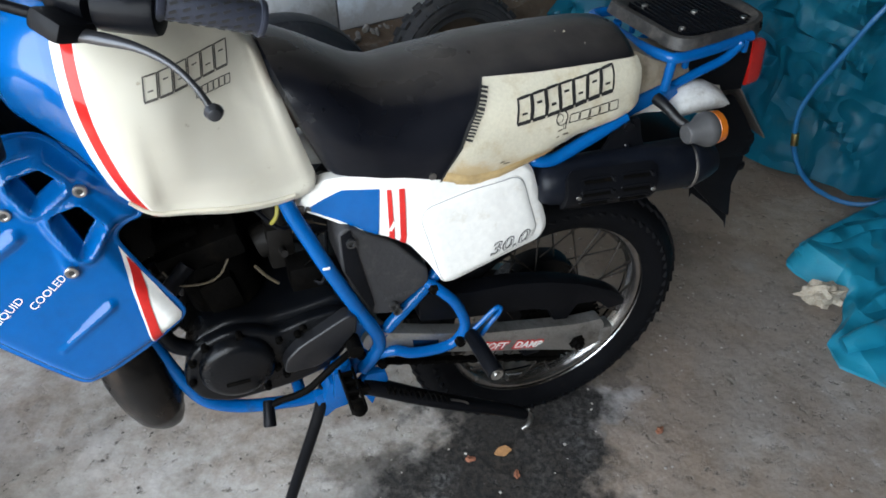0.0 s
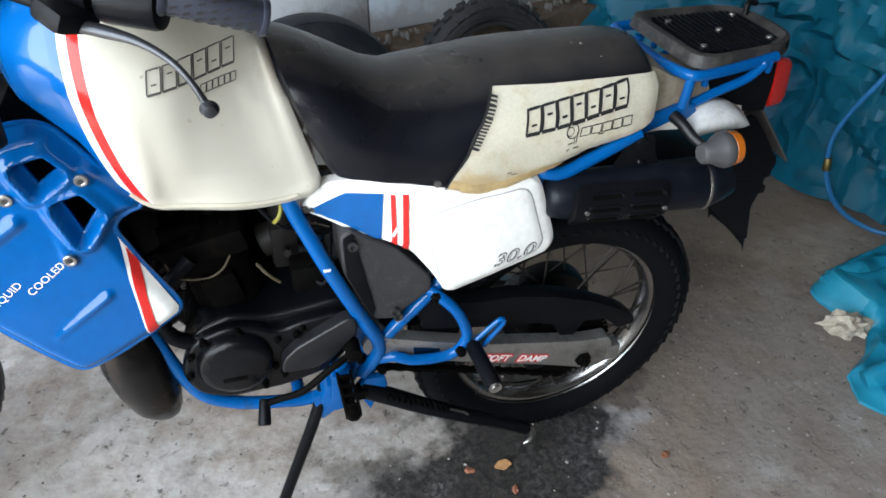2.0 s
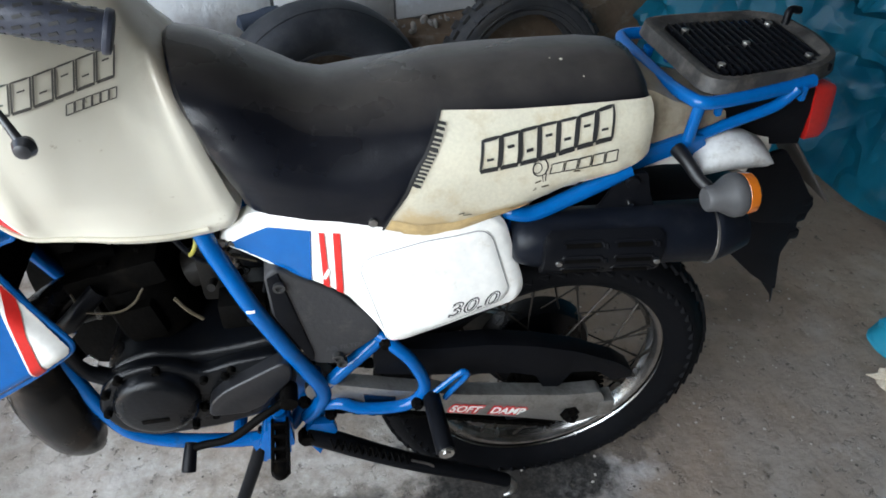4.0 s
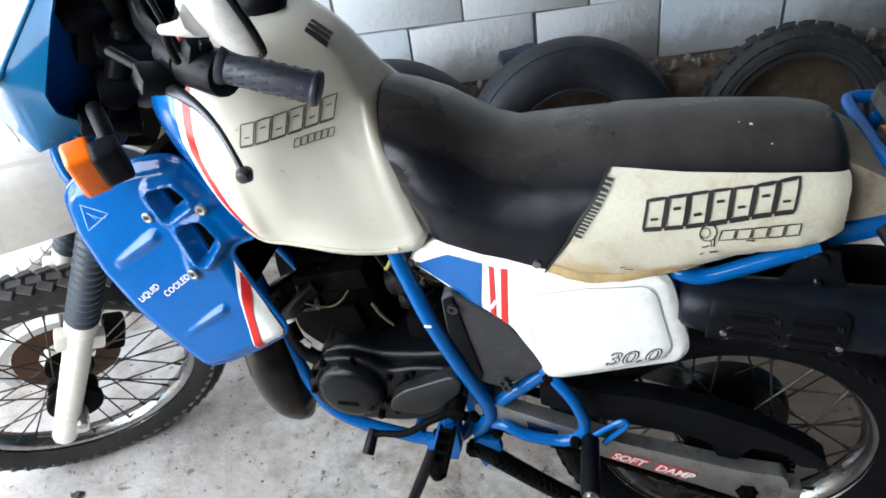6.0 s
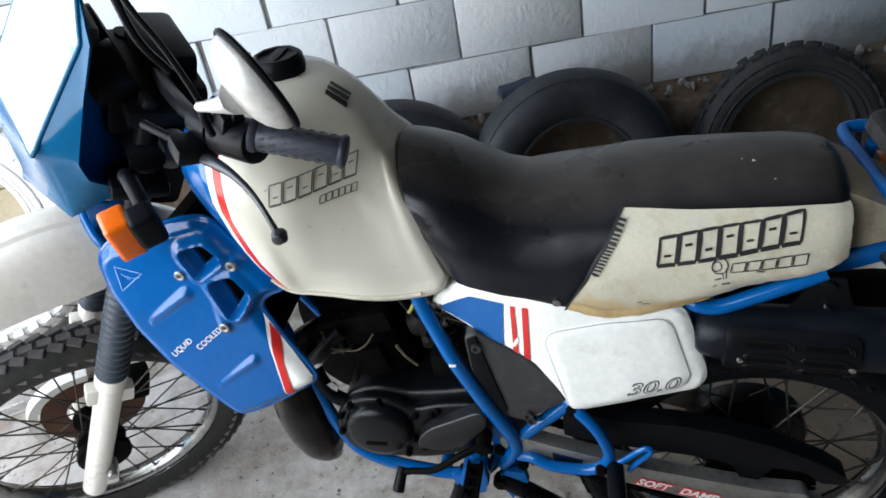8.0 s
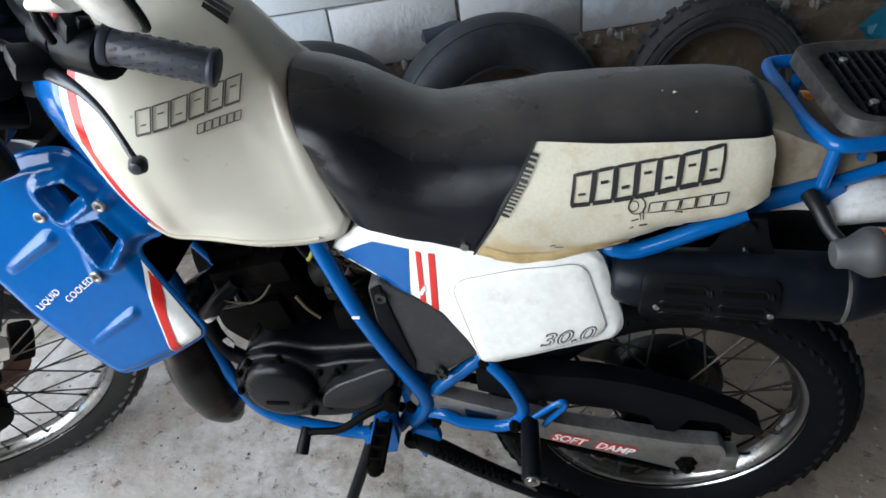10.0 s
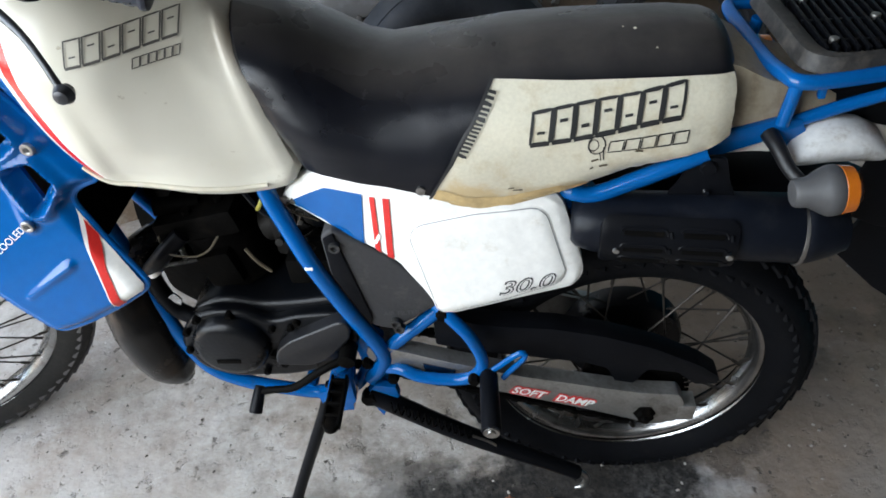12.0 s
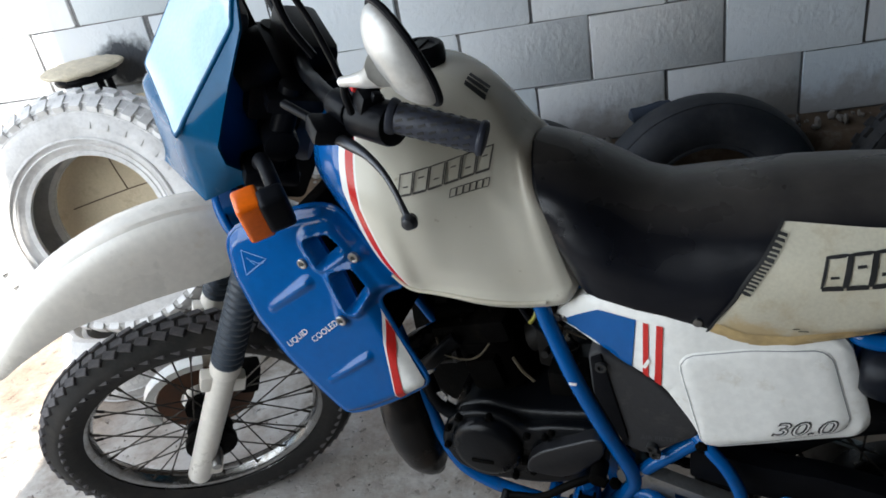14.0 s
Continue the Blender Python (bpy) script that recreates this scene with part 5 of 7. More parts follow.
part("hanger", plate(rounded([(-0.022, 0.470), (0.000, 0.515), (0.012, 0.560), (0.054, 0.560), (0.064, 0.520), (0.086, 0.465)], 0.008), -0.150, -0.143, 0.002), M_black, muff)
part("hanger_bolt", lathe([(0, -0.008), (0.009, -0.008), (0.011, -0.004), (0.011, 0.004)], 12, Matrix.Translation((0.033, -0.149, 0.546)), close=False), M_black, muff)
part("hanger_bolt", lathe([(0, -0.006), (0.004, -0.006), (0.005, 0.0)], 10, Matrix.Translation((0.036, -0.152, 0.504)), close=False), M_chrome, muff)
for x in (0.158,):
    part("muffler_band", lathe([(0.0505, -0.003), (0.0525, -0.002), (0.0525, 0.002), (0.0505, 0.003)], 30, Matrix.Translation((x, -0.160, 0.447)) @ Matrix.Rotation(radians(-90), 4, "Z")), M_steel, muff)
for ob in [muff] + list(muff.children_recursive):
    ob.data.transform(Matrix.Translation((0.0, -0.133, 0.432)) @ Matrix.Rotation(radians(-6), 4, "Z") @ Matrix.Diagonal((0.96, 0.90, 0.86, 1)) @ Matrix.Translation((0.0, 0.160, -0.447)))
M_pipe = plain("scorched_pipe", (0.014, 0.013, 0.0125), 0.26, metal=0.6, var=0.4, scale=8, relief=0.12, dirt=(0.055, 0.040, 0.030), dirt_amount=0.5)
pipe = part("exhaust_pipe", tube([(-0.700, 0.0, 0.33), (-0.760, -0.02, 0.335), (-0.812, -0.05, 0.300), (-0.828, -0.070, 0.250), (-0.822, -0.082, 0.195), (-0.812, -0.090, 0.145), (-0.802, -0.092, 0.102), (-0.790, -0.092, 0.072), (-0.782, -0.092, 0.058)],
                                 [0.020, 0.024, 0.034, 0.046, 0.052, 0.050, 0.043, 0.027, 0.012], sides=24), M_pipe, bike, "fat smoke-grey expansion chamber")
part("tail_pipe", tube([(-0.805, 0.000, 0.270), (-0.74, 0.075, 0.22), (-0.62, 0.11, 0.20), (-0.42, 0.11, 0.32), (-0.25, 0.02, 0.40), (-0.145, -0.090, 0.413)], 0.024, sides=12), M_pipe, pipe)

# -- engine --
CASE = [(-0.748, 0.165), (-0.738, 0.205), (-0.714, 0.242), (-0.664, 0.264), (-0.600, 0.248), (-0.540, 0.252), (-0.475, 0.262), (-0.440, 0.240), (-0.445, 0.170), (-0.490, 0.112), (-0.560, 0.092), (-0.665, 0.098), (-0.720, 0.125)]
engine = part("engine", plate(rounded(CASE, 0.02), -0.095, 0.105, 0.012, 3), M_engine, bike, "grimy black two-stroke engine")
cover = rounded([(-0.752, 0.165), (-0.742, 0.203), (-0.718, 0.238), (-0.668, 0.256), (-0.622, 0.248), (-0.588, 0.226), (-0.545, 0.240), (-0.478, 0.246), (-0.448, 0.226), (-0.454, 0.170), (-0.505, 0.112), (-0.580, 0.092), (-0.684, 0.088), (-0.732, 0.112)], 0.018)
part("engine_cover", plate(cover, -0.116, -0.090, 0.009, 3), M_engine, engine)
part("flywheel_cover", lathe([(0, -0.030), (0.045, -0.0295), (0.056, -0.026), (0.062, -0.018), (0.064, 0.0), (0.070, 0.002), (0.070, 0.012)], 40, Matrix.Translation((-0.662, -0.110, 0.180)), close=False), M_engine, engine, "round black flywheel cover")
part("cover_print", box(0.040, 0.002, 0.008, (-0.667, -0.1405, 0.160), 0.001), M_iron, engine)
spro = rounded([(-0.590, 0.150), (-0.585, 0.180), (-0.560, 0.205), (-0.470, 0.252), (-0.455, 0.245), (-0.458, 0.212), (-0.500, 0.165), (-0.530, 0.148)], 0.012)
part("sprocket_cover", plate(spro, -0.140, -0.112, 0.006, 3), plain("dark_grey_casting", (0.0085, 0.0088, 0.0105), 0.42, var=0.2, relief=0.2), engine, "dark grey sprocket cover")
for x, z in ((-0.738, 0.165), (-0.730, 0.208), (-0.706, 0.236), (-0.650, 0.246), (-0.588, 0.214), (-0.545, 0.228), (-0.480, 0.236), (-0.598, 0.150), (-0.585, 0.128), (-0.462, 0.214), (-0.620, 0.108), (-0.556, 0.218)):
    part("case_screw", lathe([(0, -0.006), (0.0035, -0.006), (0.0042, -0.0045), (0.0055, -0.006), (0.0065, -0.003), (0.0065, 0.006)], 10, Matrix.Translation((x, -0.118, z)), close=False), M_iron, engine)
lean = Matrix.Translation((-0.655, 0.0, 0.27)) @ Matrix.Rotation(radians(-12), 4, "Y")
part("cylinder", join(cyl(lean @ Vector((0, 0, -0.02)), lean @ Vector((0, 0, 0.092)), 0.064, 0.060, 28, 0.006), box(0.060, 0.150, 0.070, (0.0, 0, 0.030), 0.014, m=lean)), M_iron, engine)
part("head_gasket", cyl(lean @ Vector((0, 0, 0.088)), lean @ Vector((0, 0, 0.094)), 0.068, sides=28), M_iron, engine)
for k in range(6):
    a = math.radians(60 * k + 20)
    p = lean @ Vector((0.052 * math.cos(a), 0.052 * math.sin(a), 0.130))
    part("head_nut", cyl(p, p + Vector((0, 0, 0.012)), 0.007, sides=6), M_iron, engine)
part("cylinder_head", join(box(0.135, 0.135, 0.045, (0, 0, 0.112), 0.010, m=lean), cyl(lean @ Vector((0, 0, 0.13)), lean @ Vector((0, 0, 0.17)), 0.012), cyl(lean @ Vector((0, -0.02, 0.13)), lean @ Vector((-0.06, -0.04, 0.15)), 0.014)), M_iron, engine)
part("carburettor", join(cyl((-0.590, -0.01, 0.345), (-0.500, -0.01, 0.375), 0.030, 0.026, bevel=0.004), box(0.045, 0.055, 0.085, (-0.552, -0.015, 0.345), 0.010), cyl((-0.552, -0.015, 0.38), (-0.552, -0.015, 0.43), 0.020, bevel=0.003), cyl((-0.552, -0.05, 0.35), (-0.552, -0.075, 0.36), 0.006)), plain("old_carburettor", (0.010, 0.009, 0.008), 0.5, metal=0.0, spec=0.15, var=0.4, scale=30, relief=0.3), engine)
part("intake_boot", tube([(-0.51, -0.01, 0.372), (-0.47, -0.005, 0.375), (-0.43, 0.0, 0.37)], [0.030, 0.034, 0.036], sides=14), M_black, engine)
part("coolant_hose", tube([(-0.700, -0.07, 0.375), (-0.740, -0.085, 0.34), (-0.770, -0.08, 0.30), (-0.755, -0.085, 0.235), (-0.72, -0.09, 0.21)], 0.014), M_black, engine)
part("coolant_hose", tube([(-0.655, 0.0, 0.43), (-0.72, -0.03, 0.46), (-0.79, -0.05, 0.48), (-0.85, -0.05, 0.47)], 0.013), M_black, engine)
part("hose_clip", lathe([(0.0150, -0.004), (0.0162, -0.004), (0.0162, 0.004), (0.0150, 0.004)], 16, Matrix.Translation((-0.758, -0.083, 0.315)) @ Matrix.Rotation(radians(70), 4, "Y") @ Matrix.Rotation(radians(90), 4, "Z")), M_chrome, engine)
part("tin_tag", plate([(-0.748, 0.268), (-0.736, 0.276), (-0.728, 0.262), (-0.733, 0.250), (-0.741, 0.256)], -0.098, -0.095), M_alu, engine, "torn scrap of bright foil")
# added dark sheet behind the engine, hides lit floor in the gaps
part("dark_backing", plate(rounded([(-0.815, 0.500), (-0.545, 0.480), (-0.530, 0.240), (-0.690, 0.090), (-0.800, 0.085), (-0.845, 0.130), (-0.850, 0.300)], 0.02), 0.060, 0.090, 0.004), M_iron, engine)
part("spark_lead", tube([(-0.738, -0.07, 0.372), (-0.722, -0.09, 0.356), (-0.680, -0.095, 0.352), (-0.655, -0.092, 0.362), (-0.640, -0.08, 0.378)], 0.0018, sides=6), M_wire, engine, "thin pale cable")
part("cable", tube([(-0.602, -0.085, 0.357), (-0.587, -0.09, 0.335), (-0.570, -0.09, 0.315)], 0.0028, sides=6), M_wire, engine)
part("yellow_hose", tube([(-0.552, -0.075, 0.47), (-0.554, -0.082, 0.452), (-0.559, -0.085, 0.440), (-0.566, -0.082, 0.430)], 0.0032, sides=8), M_yellow, engine, "yellow fuel hose")
for k, (p, q) in enumerate((((-0.60, -0.06, 0.47), (-0.50, -0.04, 0.42)), ((-0.72, 0.02, 0.47), (-0.60, 0.03, 0.40)), ((-0.52, -0.07, 0.30), (-0.47, -0.02, 0.36)))):
    part("cable", tube([p, ((p[0] + q[0]) / 2, p[1] - 0.02, (p[2] + q[2]) / 2 - 0.03), q], 0.004, sides=6), M_black, engine)
rw = random.Random(21)
for k in range(9):
    p = Vector((-0.532 + rw.uniform(0, 0.050), -0.085 + rw.uniform(-0.01, 0.02), 0.375 + rw.uniform(0, 0.080)))
    part("wire_joint", box(rw.uniform(0.006, 0.013), 0.006, rw.uniform(0.005, 0.010), (0, 0, 0), 0.001, m=Matrix.Translation(p) @ Matrix.Rotation(rw.uniform(-1, 1), 4, "Y")), plain("dull_connector", (0.05, 0.047, 0.043), 0.5) if k == 0 else bpy.data.materials["dull_connector"], engine)
    part("thin_wire", tube([p, p + Vector((rw.uniform(-0.02, 0.02), 0.004, -0.018)), p + Vector((rw.uniform(-0.03, 0.03), 0.01, -0.045))], 0.0013, sides=5), M_iron if k % 3 else M_wire, engine)
part("pump_box", box(0.07, 0.05, 0.05, (-0.515, -0.06, 0.305), 0.008), M_iron, engine)
part("exhaust_spring", tube([(-0.722 + 0.004 * math.cos(k * 1.6), -0.05 + 0.004 * math.sin(k * 1.6), 0.335 - 0.0012 * k) for k in range(28)], 0.0012, per=2, sides=5), M_steel, engine)

airbox = part("air_filter_box", plate(rounded([(-0.472, 0.412), (-0.455, 0.424), (-0.380, 0.372), (-0.320, 0.300), (-0.318, 0.268), (-0.392, 0.214), (-0.424, 0.224), (-0.470, 0.335)], 0.010), -0.122, 0.06, 0.006, 3), plain("matt_black_plastic", (0.028, 0.028, 0.030), 0.6, var=0.2, relief=0.25, dirt=(0.07, 0.065, 0.06), dirt_amount=0.3), bike, "matt black air filter box")
part("lid_fold", plate([(-0.468, 0.408), (-0.452, 0.417), (-0.420, 0.250), (-0.424, 0.230), (-0.466, 0.336)], -0.1265, -0.120, 0.002), M_black, airbox)
for x, z in ((-0.453, 0.395), (-0.385, 0.236), (-0.380, 0.224)):
    part("box_screw", lathe([(0, -0.002), (0.004, -0.002), (0.005, -0.006), (0.0085, -0.006), (0.0085, 0.004)], 12, Matrix.Translation((x, -0.1255, z)), close=False), M_ink, airbox)
part("lettering", letters("AIR FILTER", 0.0125, lambda u, v: Vector((-0.402 + u, -0.1232, 0.249 + u * 0.06 + v)), 0.0, 0.95, 0.0003), plain("dark_grey_print", (0.045, 0.046, 0.048), 0.5, var=0.1, relief=0.0), airbox)

# -- swingarm, chain, rear guards --
swing = part("swingarm", plate(rounded([(-0.415, 0.178), (-0.300, 0.136), (-0.192, 0.101), (-0.071, 0.073), (0.007, 0.056), (0.068, 0.052), (0.080, 0.029), (0.076, -0.020), (0.036, -0.032), (-0.066, 0.006), (-0.221, 0.058), (-0.300, 0.086), (-0.415, 0.132)], 0.008), -0.126, -0.098, 0.006), M_swing, bike, "grey box-section swingarm with red lettering")
part("right_arm", plate(rounded([(-0.415, 0.172), (-0.205, 0.090), (0.085, 0.002), (0.078, -0.056), (-0.215, 0.036), (-0.415, 0.128)], 0.010), 0.096, 0.122, 0.006), M_swing, swing)
part("pivot_sleeve", cyl((-0.418, -0.118, 0.150), (-0.418, 0.118, 0.150), 0.026, bevel=0.003), M_swing, swing)
M_lred = plain("red_lettering", (0.60, 0.05, 0.05), 0.5, relief=0.0)
d = Vector((0.150, -0.044)).normalized()
for wd, x0 in (("SOFT", -0.210), ("DAMP", -0.137)):
    for nm, y, grow, mt in (("letter_halo", -0.1272, 0.0040, M_lred), ("lettering", -0.1280, 0.0007, M_white)):
        part(nm, letters(wd, 0.0240, lambda u, v: Vector((x0 + u * d.x - v * d.y, y, 0.061 + (x0 + 0.210) * d.y / d.x + u * d.y + v * d.x)), 0.25, 0.98, grow), mt, swing)
part("axle_nut", lathe([(0, -0.020), (0.006, -0.020), (0.008, -0.014), (0.014, -0.013), (0.014, -0.004), (0.019, -0.003), (0.019, 0.0)], 6, Matrix.Translation((0.017, -0.125, 0.001)), close=False), M_iron, swing)
part("chain_adjuster", box(0.030, 0.034, 0.040, (0.086, -0.111, 0.002), 0.004), M_swing, swing)
part("swing_label", plate([(-0.352, 0.138), (-0.300, 0.121), (-0.300, 0.099), (-0.350, 0.116)], -0.1276, -0.1262), M_alu, swing)
guard = part("chain_guard", plate(rounded([(-0.330, 0.230), (-0.258, 0.207), (-0.225, 0.201), (-0.141, 0.195), (-0.058, 0.175), (0.018, 0.147), (0.098, 0.103), (0.133, 0.073), (0.134, 0.056), (0.096, 0.055), (0.064, 0.086), (0.015, 0.094), (-0.004, 0.059), (-0.027, 0.045), (-0.051, 0.098), (-0.090, 0.113), (-0.167, 0.126), (-0.245, 0.140), (-0.330, 0.160)], 0.006), -0.106, -0.070, 0.005), M_black, bike, "black plastic chain guard")
for za, zb in ((0.185, 0.090), (0.080, -0.092)):
    chain = bmesh.new()
    for k in range(38):
        u = k / 37
        bmesh.ops.create_cube(chain, size=1.0, matrix=Matrix.Translation((-0.500 + u * 0.500, -0.076, za + (zb - za) * u)) @ Matrix.Rotation(math.atan2(za - zb, 0.5), 4, "Y") @ Matrix.Diagonal((0.0140, 0.012 if k % 2 else 0.016, 0.009, 1)))
    part("chain", chain, M_iron, bike)
part("chain_guide", box(0.04, 0.035, 0.06, (-0.075, -0.085, 0.0), 0.006), M_black, guard)

# -- stands, pegs and levers --
stand = part("prop_stand", tube([(-0.520, -0.110, 0.060), (-0.545, -0.125, -0.010), (-0.610, -0.140, -0.180), (-0.655, -0.152, -0.300)], 0.0115, sides=12), M_black, bike, "black prop stand on the concrete")
part("stand_foot", box(0.055, 0.05, 0.010, (-0.660, -0.156, -0.302), 0.003), M_iron, stand)
part("stand_bracket", plate(rounded([(-0.545, 0.055), (-0.500, 0.070), (-0.490, 0.020), (-0.530, -0.010)], 0.008), -0.128, -0.112, 0.003), M_bluetube, stand)
side = part("folded_stand", tube([(-0.455, -0.118, 0.048), (-0.410, -0.125, 0.022), (-0.330, -0.132, -0.030), (-0.250, -0.135, -0.080), (-0.150, -0.128, -0.150), (-0.085, -0.120, -0.205)], [0.019, 0.018, 0.017, 0.016, 0.015, 0.014], sides=14), M_black, bike, "long black side stand folded back")
part("stand_hook", tube([(-0.105, -0.120, -0.190), (-0.080, -0.122, -0.200), (-0.066, -0.122, -0.225), (-0.070, -0.122, -0.250), (-0.085, -0.122, -0.258)], [0.004, 0.006, 0.007, 0.007, 0.004]), M_steel, side, "grey bent stand tip")
part("stand_spring", tube([(-0.415 + 0.0030 * k + 0.000, -0.146 + 0.009 * math.cos(k * 1.7), 0.045 - 0.0019 * k + 0.009 * math.sin(k * 1.7)) for k in range(46)], 0.0017, per=2, sides=5), M_iron, side)
part("spring_hook", tube([(-0.278, -0.146, -0.042), (-0.250, -0.146, -0.060), (-0.238, -0.144, -0.075)], 0.0025, sides=6), M_steel, side)
part("pivot_bolt", lathe([(0, -0.016), (0.013, -0.016), (0.015, -0.010), (0.015, 0.006)], 6, Matrix.Translation((-0.452, -0.122, 0.046)), close=False), M_iron, side)
peg_ob = part("foot_peg", box(0.016, 0.092, 0.005, (-0.486, -0.198, 0.126), 0.001), M_iron, bike, "toothed black steel foot peg")
for k in range(4):
    part("peg_tooth", box(0.024, 0.006, 0.014, (-0.486, -0.160 - 0.022 * k, 0.131), 0.002), M_iron, peg_ob)
part("peg_end", cyl((-0.486, -0.240, 0.124), (-0.486, -0.240, 0.137), 0.0125, sides=18, bevel=0.002), M_iron, peg_ob)
for x in (-0.4975, -0.4745):
    part("peg_rail", box(0.0045, 0.094, 0.016, (x, -0.196, 0.130), 0.001), M_iron, peg_ob)
part("peg_pivot", cyl((-0.490, -0.125, 0.100), (-0.488, -0.135, 0.142), 0.012, bevel=0.002), M_bluetube, peg_ob)
part("peg_bracket", plate(rounded([(-0.512, 0.060), (-0.470, 0.060), (-0.472, 0.128), (-0.506, 0.128)], 0.006), -0.150, -0.112, 0.004), M_bluetube, peg_ob)
pil = part("pillion_peg", cyl((-0.245, -0.150, 0.140), (-0.240, -0.258, 0.140), 0.0145, 0.0155, bevel=0.004), M_black, bike, "black rubber pillion peg")
part("peg_end", lathe([(0, -0.003), (0.006, -0.003), (0.007, 0.0), (0.012, -0.001), (0.0125, 0.003)], 14, Matrix.Translation((-0.240, -0.259, 0.140)), close=False), M_steel, pil)
part("right_foot_peg", box(0.04, 0.115, 0.02, (-0.497, 0.185, 0.09), 0.003), M_iron, bike)
gear = part("gear_lever", tube([(-0.468, -0.150, 0.180), (-0.510, -0.165, 0.166), (-0.560, -0.166, 0.126), (-0.605, -0.158, 0.108), (-0.626, -0.156, 0.100)], 0.0065, sides=10), M_iron, bike, "black gear lever with rubber toe piece")
part("toe_rubber", cyl((-0.626, -0.148, 0.106), (-0.633, -0.184, 0.078), 0.0095, 0.0115, sides=14, bevel=0.004), M_black, gear)
part("lever_boss", join(cyl((-0.466, -0.125, 0.182), (-0.466, -0.162, 0.182), 0.014, bevel=0.002), cyl((-0.476, -0.157, 0.192), (-0.456, -0.157, 0.172), 0.004)), M_iron, gear)

# -- fork, front mudguard --
def fpart(name, bm, mat, parent, label="", smooth=True):
    """A part given in the fork's turned frame."""
    return part(name, move(bm, FORK), mat, parent, label, smooth)


def wpart(name, bm, mat, parent, label="", smooth=True):
    """A part that goes with the front wheel."""
    return part(name, move(bm, WHEEL), mat, parent, label, smooth)


def leg_at(s, z):
    return Vector((-0.018 + 0.112 * z, s * 0.098, z))


fork = wpart("fork", join(cyl((0.080, -0.12, 0.86), (0.080, 0.12, 0.86), 0.028, bevel=0.006), box(0.09, 0.25, 0.030, (0.070, 0, 0.800), 0.010), box(0.085, 0.25, 0.028, (0.092, 0, 0.935), 0.010)), M_black, bike, "telescopic fork with white sliders and rubber gaiters")
for s in (-1, 1):
    a, b = leg_at(s, -0.085), leg_at(s, 0.325)
    sl = wpart("fork_slider", join(cyl(a, b, 0.0265, 0.0275, 24, 0.004), cyl(leg_at(s, 0.295), leg_at(s, 0.335), 0.031, sides=24, bevel=0.004),
                                   box(0.046, 0.040, 0.060, leg_at(s, -0.035) + Vector((0.022, 0, 0.0)), 0.010), box(0.030, 0.030, 0.045, leg_at(s, 0.27) + Vector((-0.030, 0, 0)), 0.006), box(0.030, 0.030, 0.040, leg_at(s, 0.26) + Vector((0.032, 0, 0)), 0.006)),
               M_fender, fork, "white painted fork slider")
    wpart("axle_clamp", cyl(Vector((0.006, s * 0.075, -0.005)), Vector((0.006, s * 0.135, -0.005)), 0.011, sides=12, bevel=0.002), M_steel, sl)
    prof = [(0.022, 0.0)]
    for k in range(17):
        z = 0.006 + 0.0175 * k
        prof += [(0.0315 - 0.0002 * k, z), (0.0325 - 0.0002 * k, z + 0.005), (0.0265, z + 0.0110)]
    prof += [(0.022, 0.31)]
    tilt = Matrix.Translation(leg_at(s, 0.322)) @ (leg_at(s, 1) - leg_at(s, 0)).to_track_quat("Z", "Y").to_matrix().to_4x4() @ Matrix.Rotation(radians(90), 4, "X")
    wpart("gaiter", lathe(prof, 20, tilt, close=False), plain("blue_grey_gaiter", (0.030, 0.042, 0.058), 0.55, var=0.2, relief=0.2), fork, "ribbed dark blue rubber gaiter")
    wpart("stanchion", cyl(leg_at(s, 0.60), leg_at(s, 0.96), 0.019, sides=16), M_black, fork)
MUD = [(-0.437, 0.268, 0.020, 0.010), (-0.428, 0.292, 0.042, 0.022), (-0.402, 0.365, 0.056, 0.045), (-0.352, 0.463, 0.062, 0.085), (-0.290, 0.538, 0.066, 0.120), (-0.200, 0.604, 0.068, 0.142), (-0.095, 0.645, 0.068, 0.150), (0.000, 0.650, 0.066, 0.140), (0.090, 0.630, 0.064, 0.100), (0.180, 0.580, 0.062, 0.080), (0.250, 0.515, 0.060, 0.060)]
way, girth = spline([(x, 0, z) for x, z, w, d in MUD], 5), spline([(w, d, 0) for x, z, w, d in MUD], 5)
MUD = [(p.x, p.z, g.x, g.y) for p, g in zip(way, girth)]
rows = []
for i, (x, z, w, d) in enumerate(MUD):
    p0, p1 = MUD[max(i - 1, 0)], MUD[min(i + 1, len(MUD) - 1)]
    t = Vector((p1[0] - p0[0], 0, p1[1] - p0[1])).normalized()
    nn = Vector((t.z, 0, -t.x))
    half = [(-1, 1.0), (-1.0, 0.80), (-0.975, 0.60), (-0.93, 0.44), (-0.86, 0.29), (-0.76, 0.18), (-0.62, 0.095), (-0.46, 0.05), (-0.38, 0.045), (-0.30, 0.0), (-0.15, -0.015)]
    sec = half + [(0.0, -0.02)] + [(-y, q) for y, q in reversed(half)]
    outer = [Vector((x, y * w, z)) + nn * d * q for y, q in sec]
    rows.append(outer + [v * 1.0 + nn * 0.003 - Vector((0, 0.003 * (1 if v.y > 0 else -1), 0)) for v in reversed(outer)])
mg = fpart("front_mudguard", loft(rows), M_fender, bike, "aged white plastic high front mudguard")
fpart("fork_brace", tube([(0.02, -0.10, 0.60), (-0.02, -0.06, 0.645), (-0.02, 0.06, 0.645), (0.02, 0.10, 0.60)], 0.009), M_bluetube, mg)
arc = [[(r * math.cos(a), y, r * math.sin(a)) for r, y in ((0.122, 0.050), (0.142, 0.050), (0.142, 0.078), (0.122, 0.078))] for a in np.linspace(radians(95), radians(215), 16)]
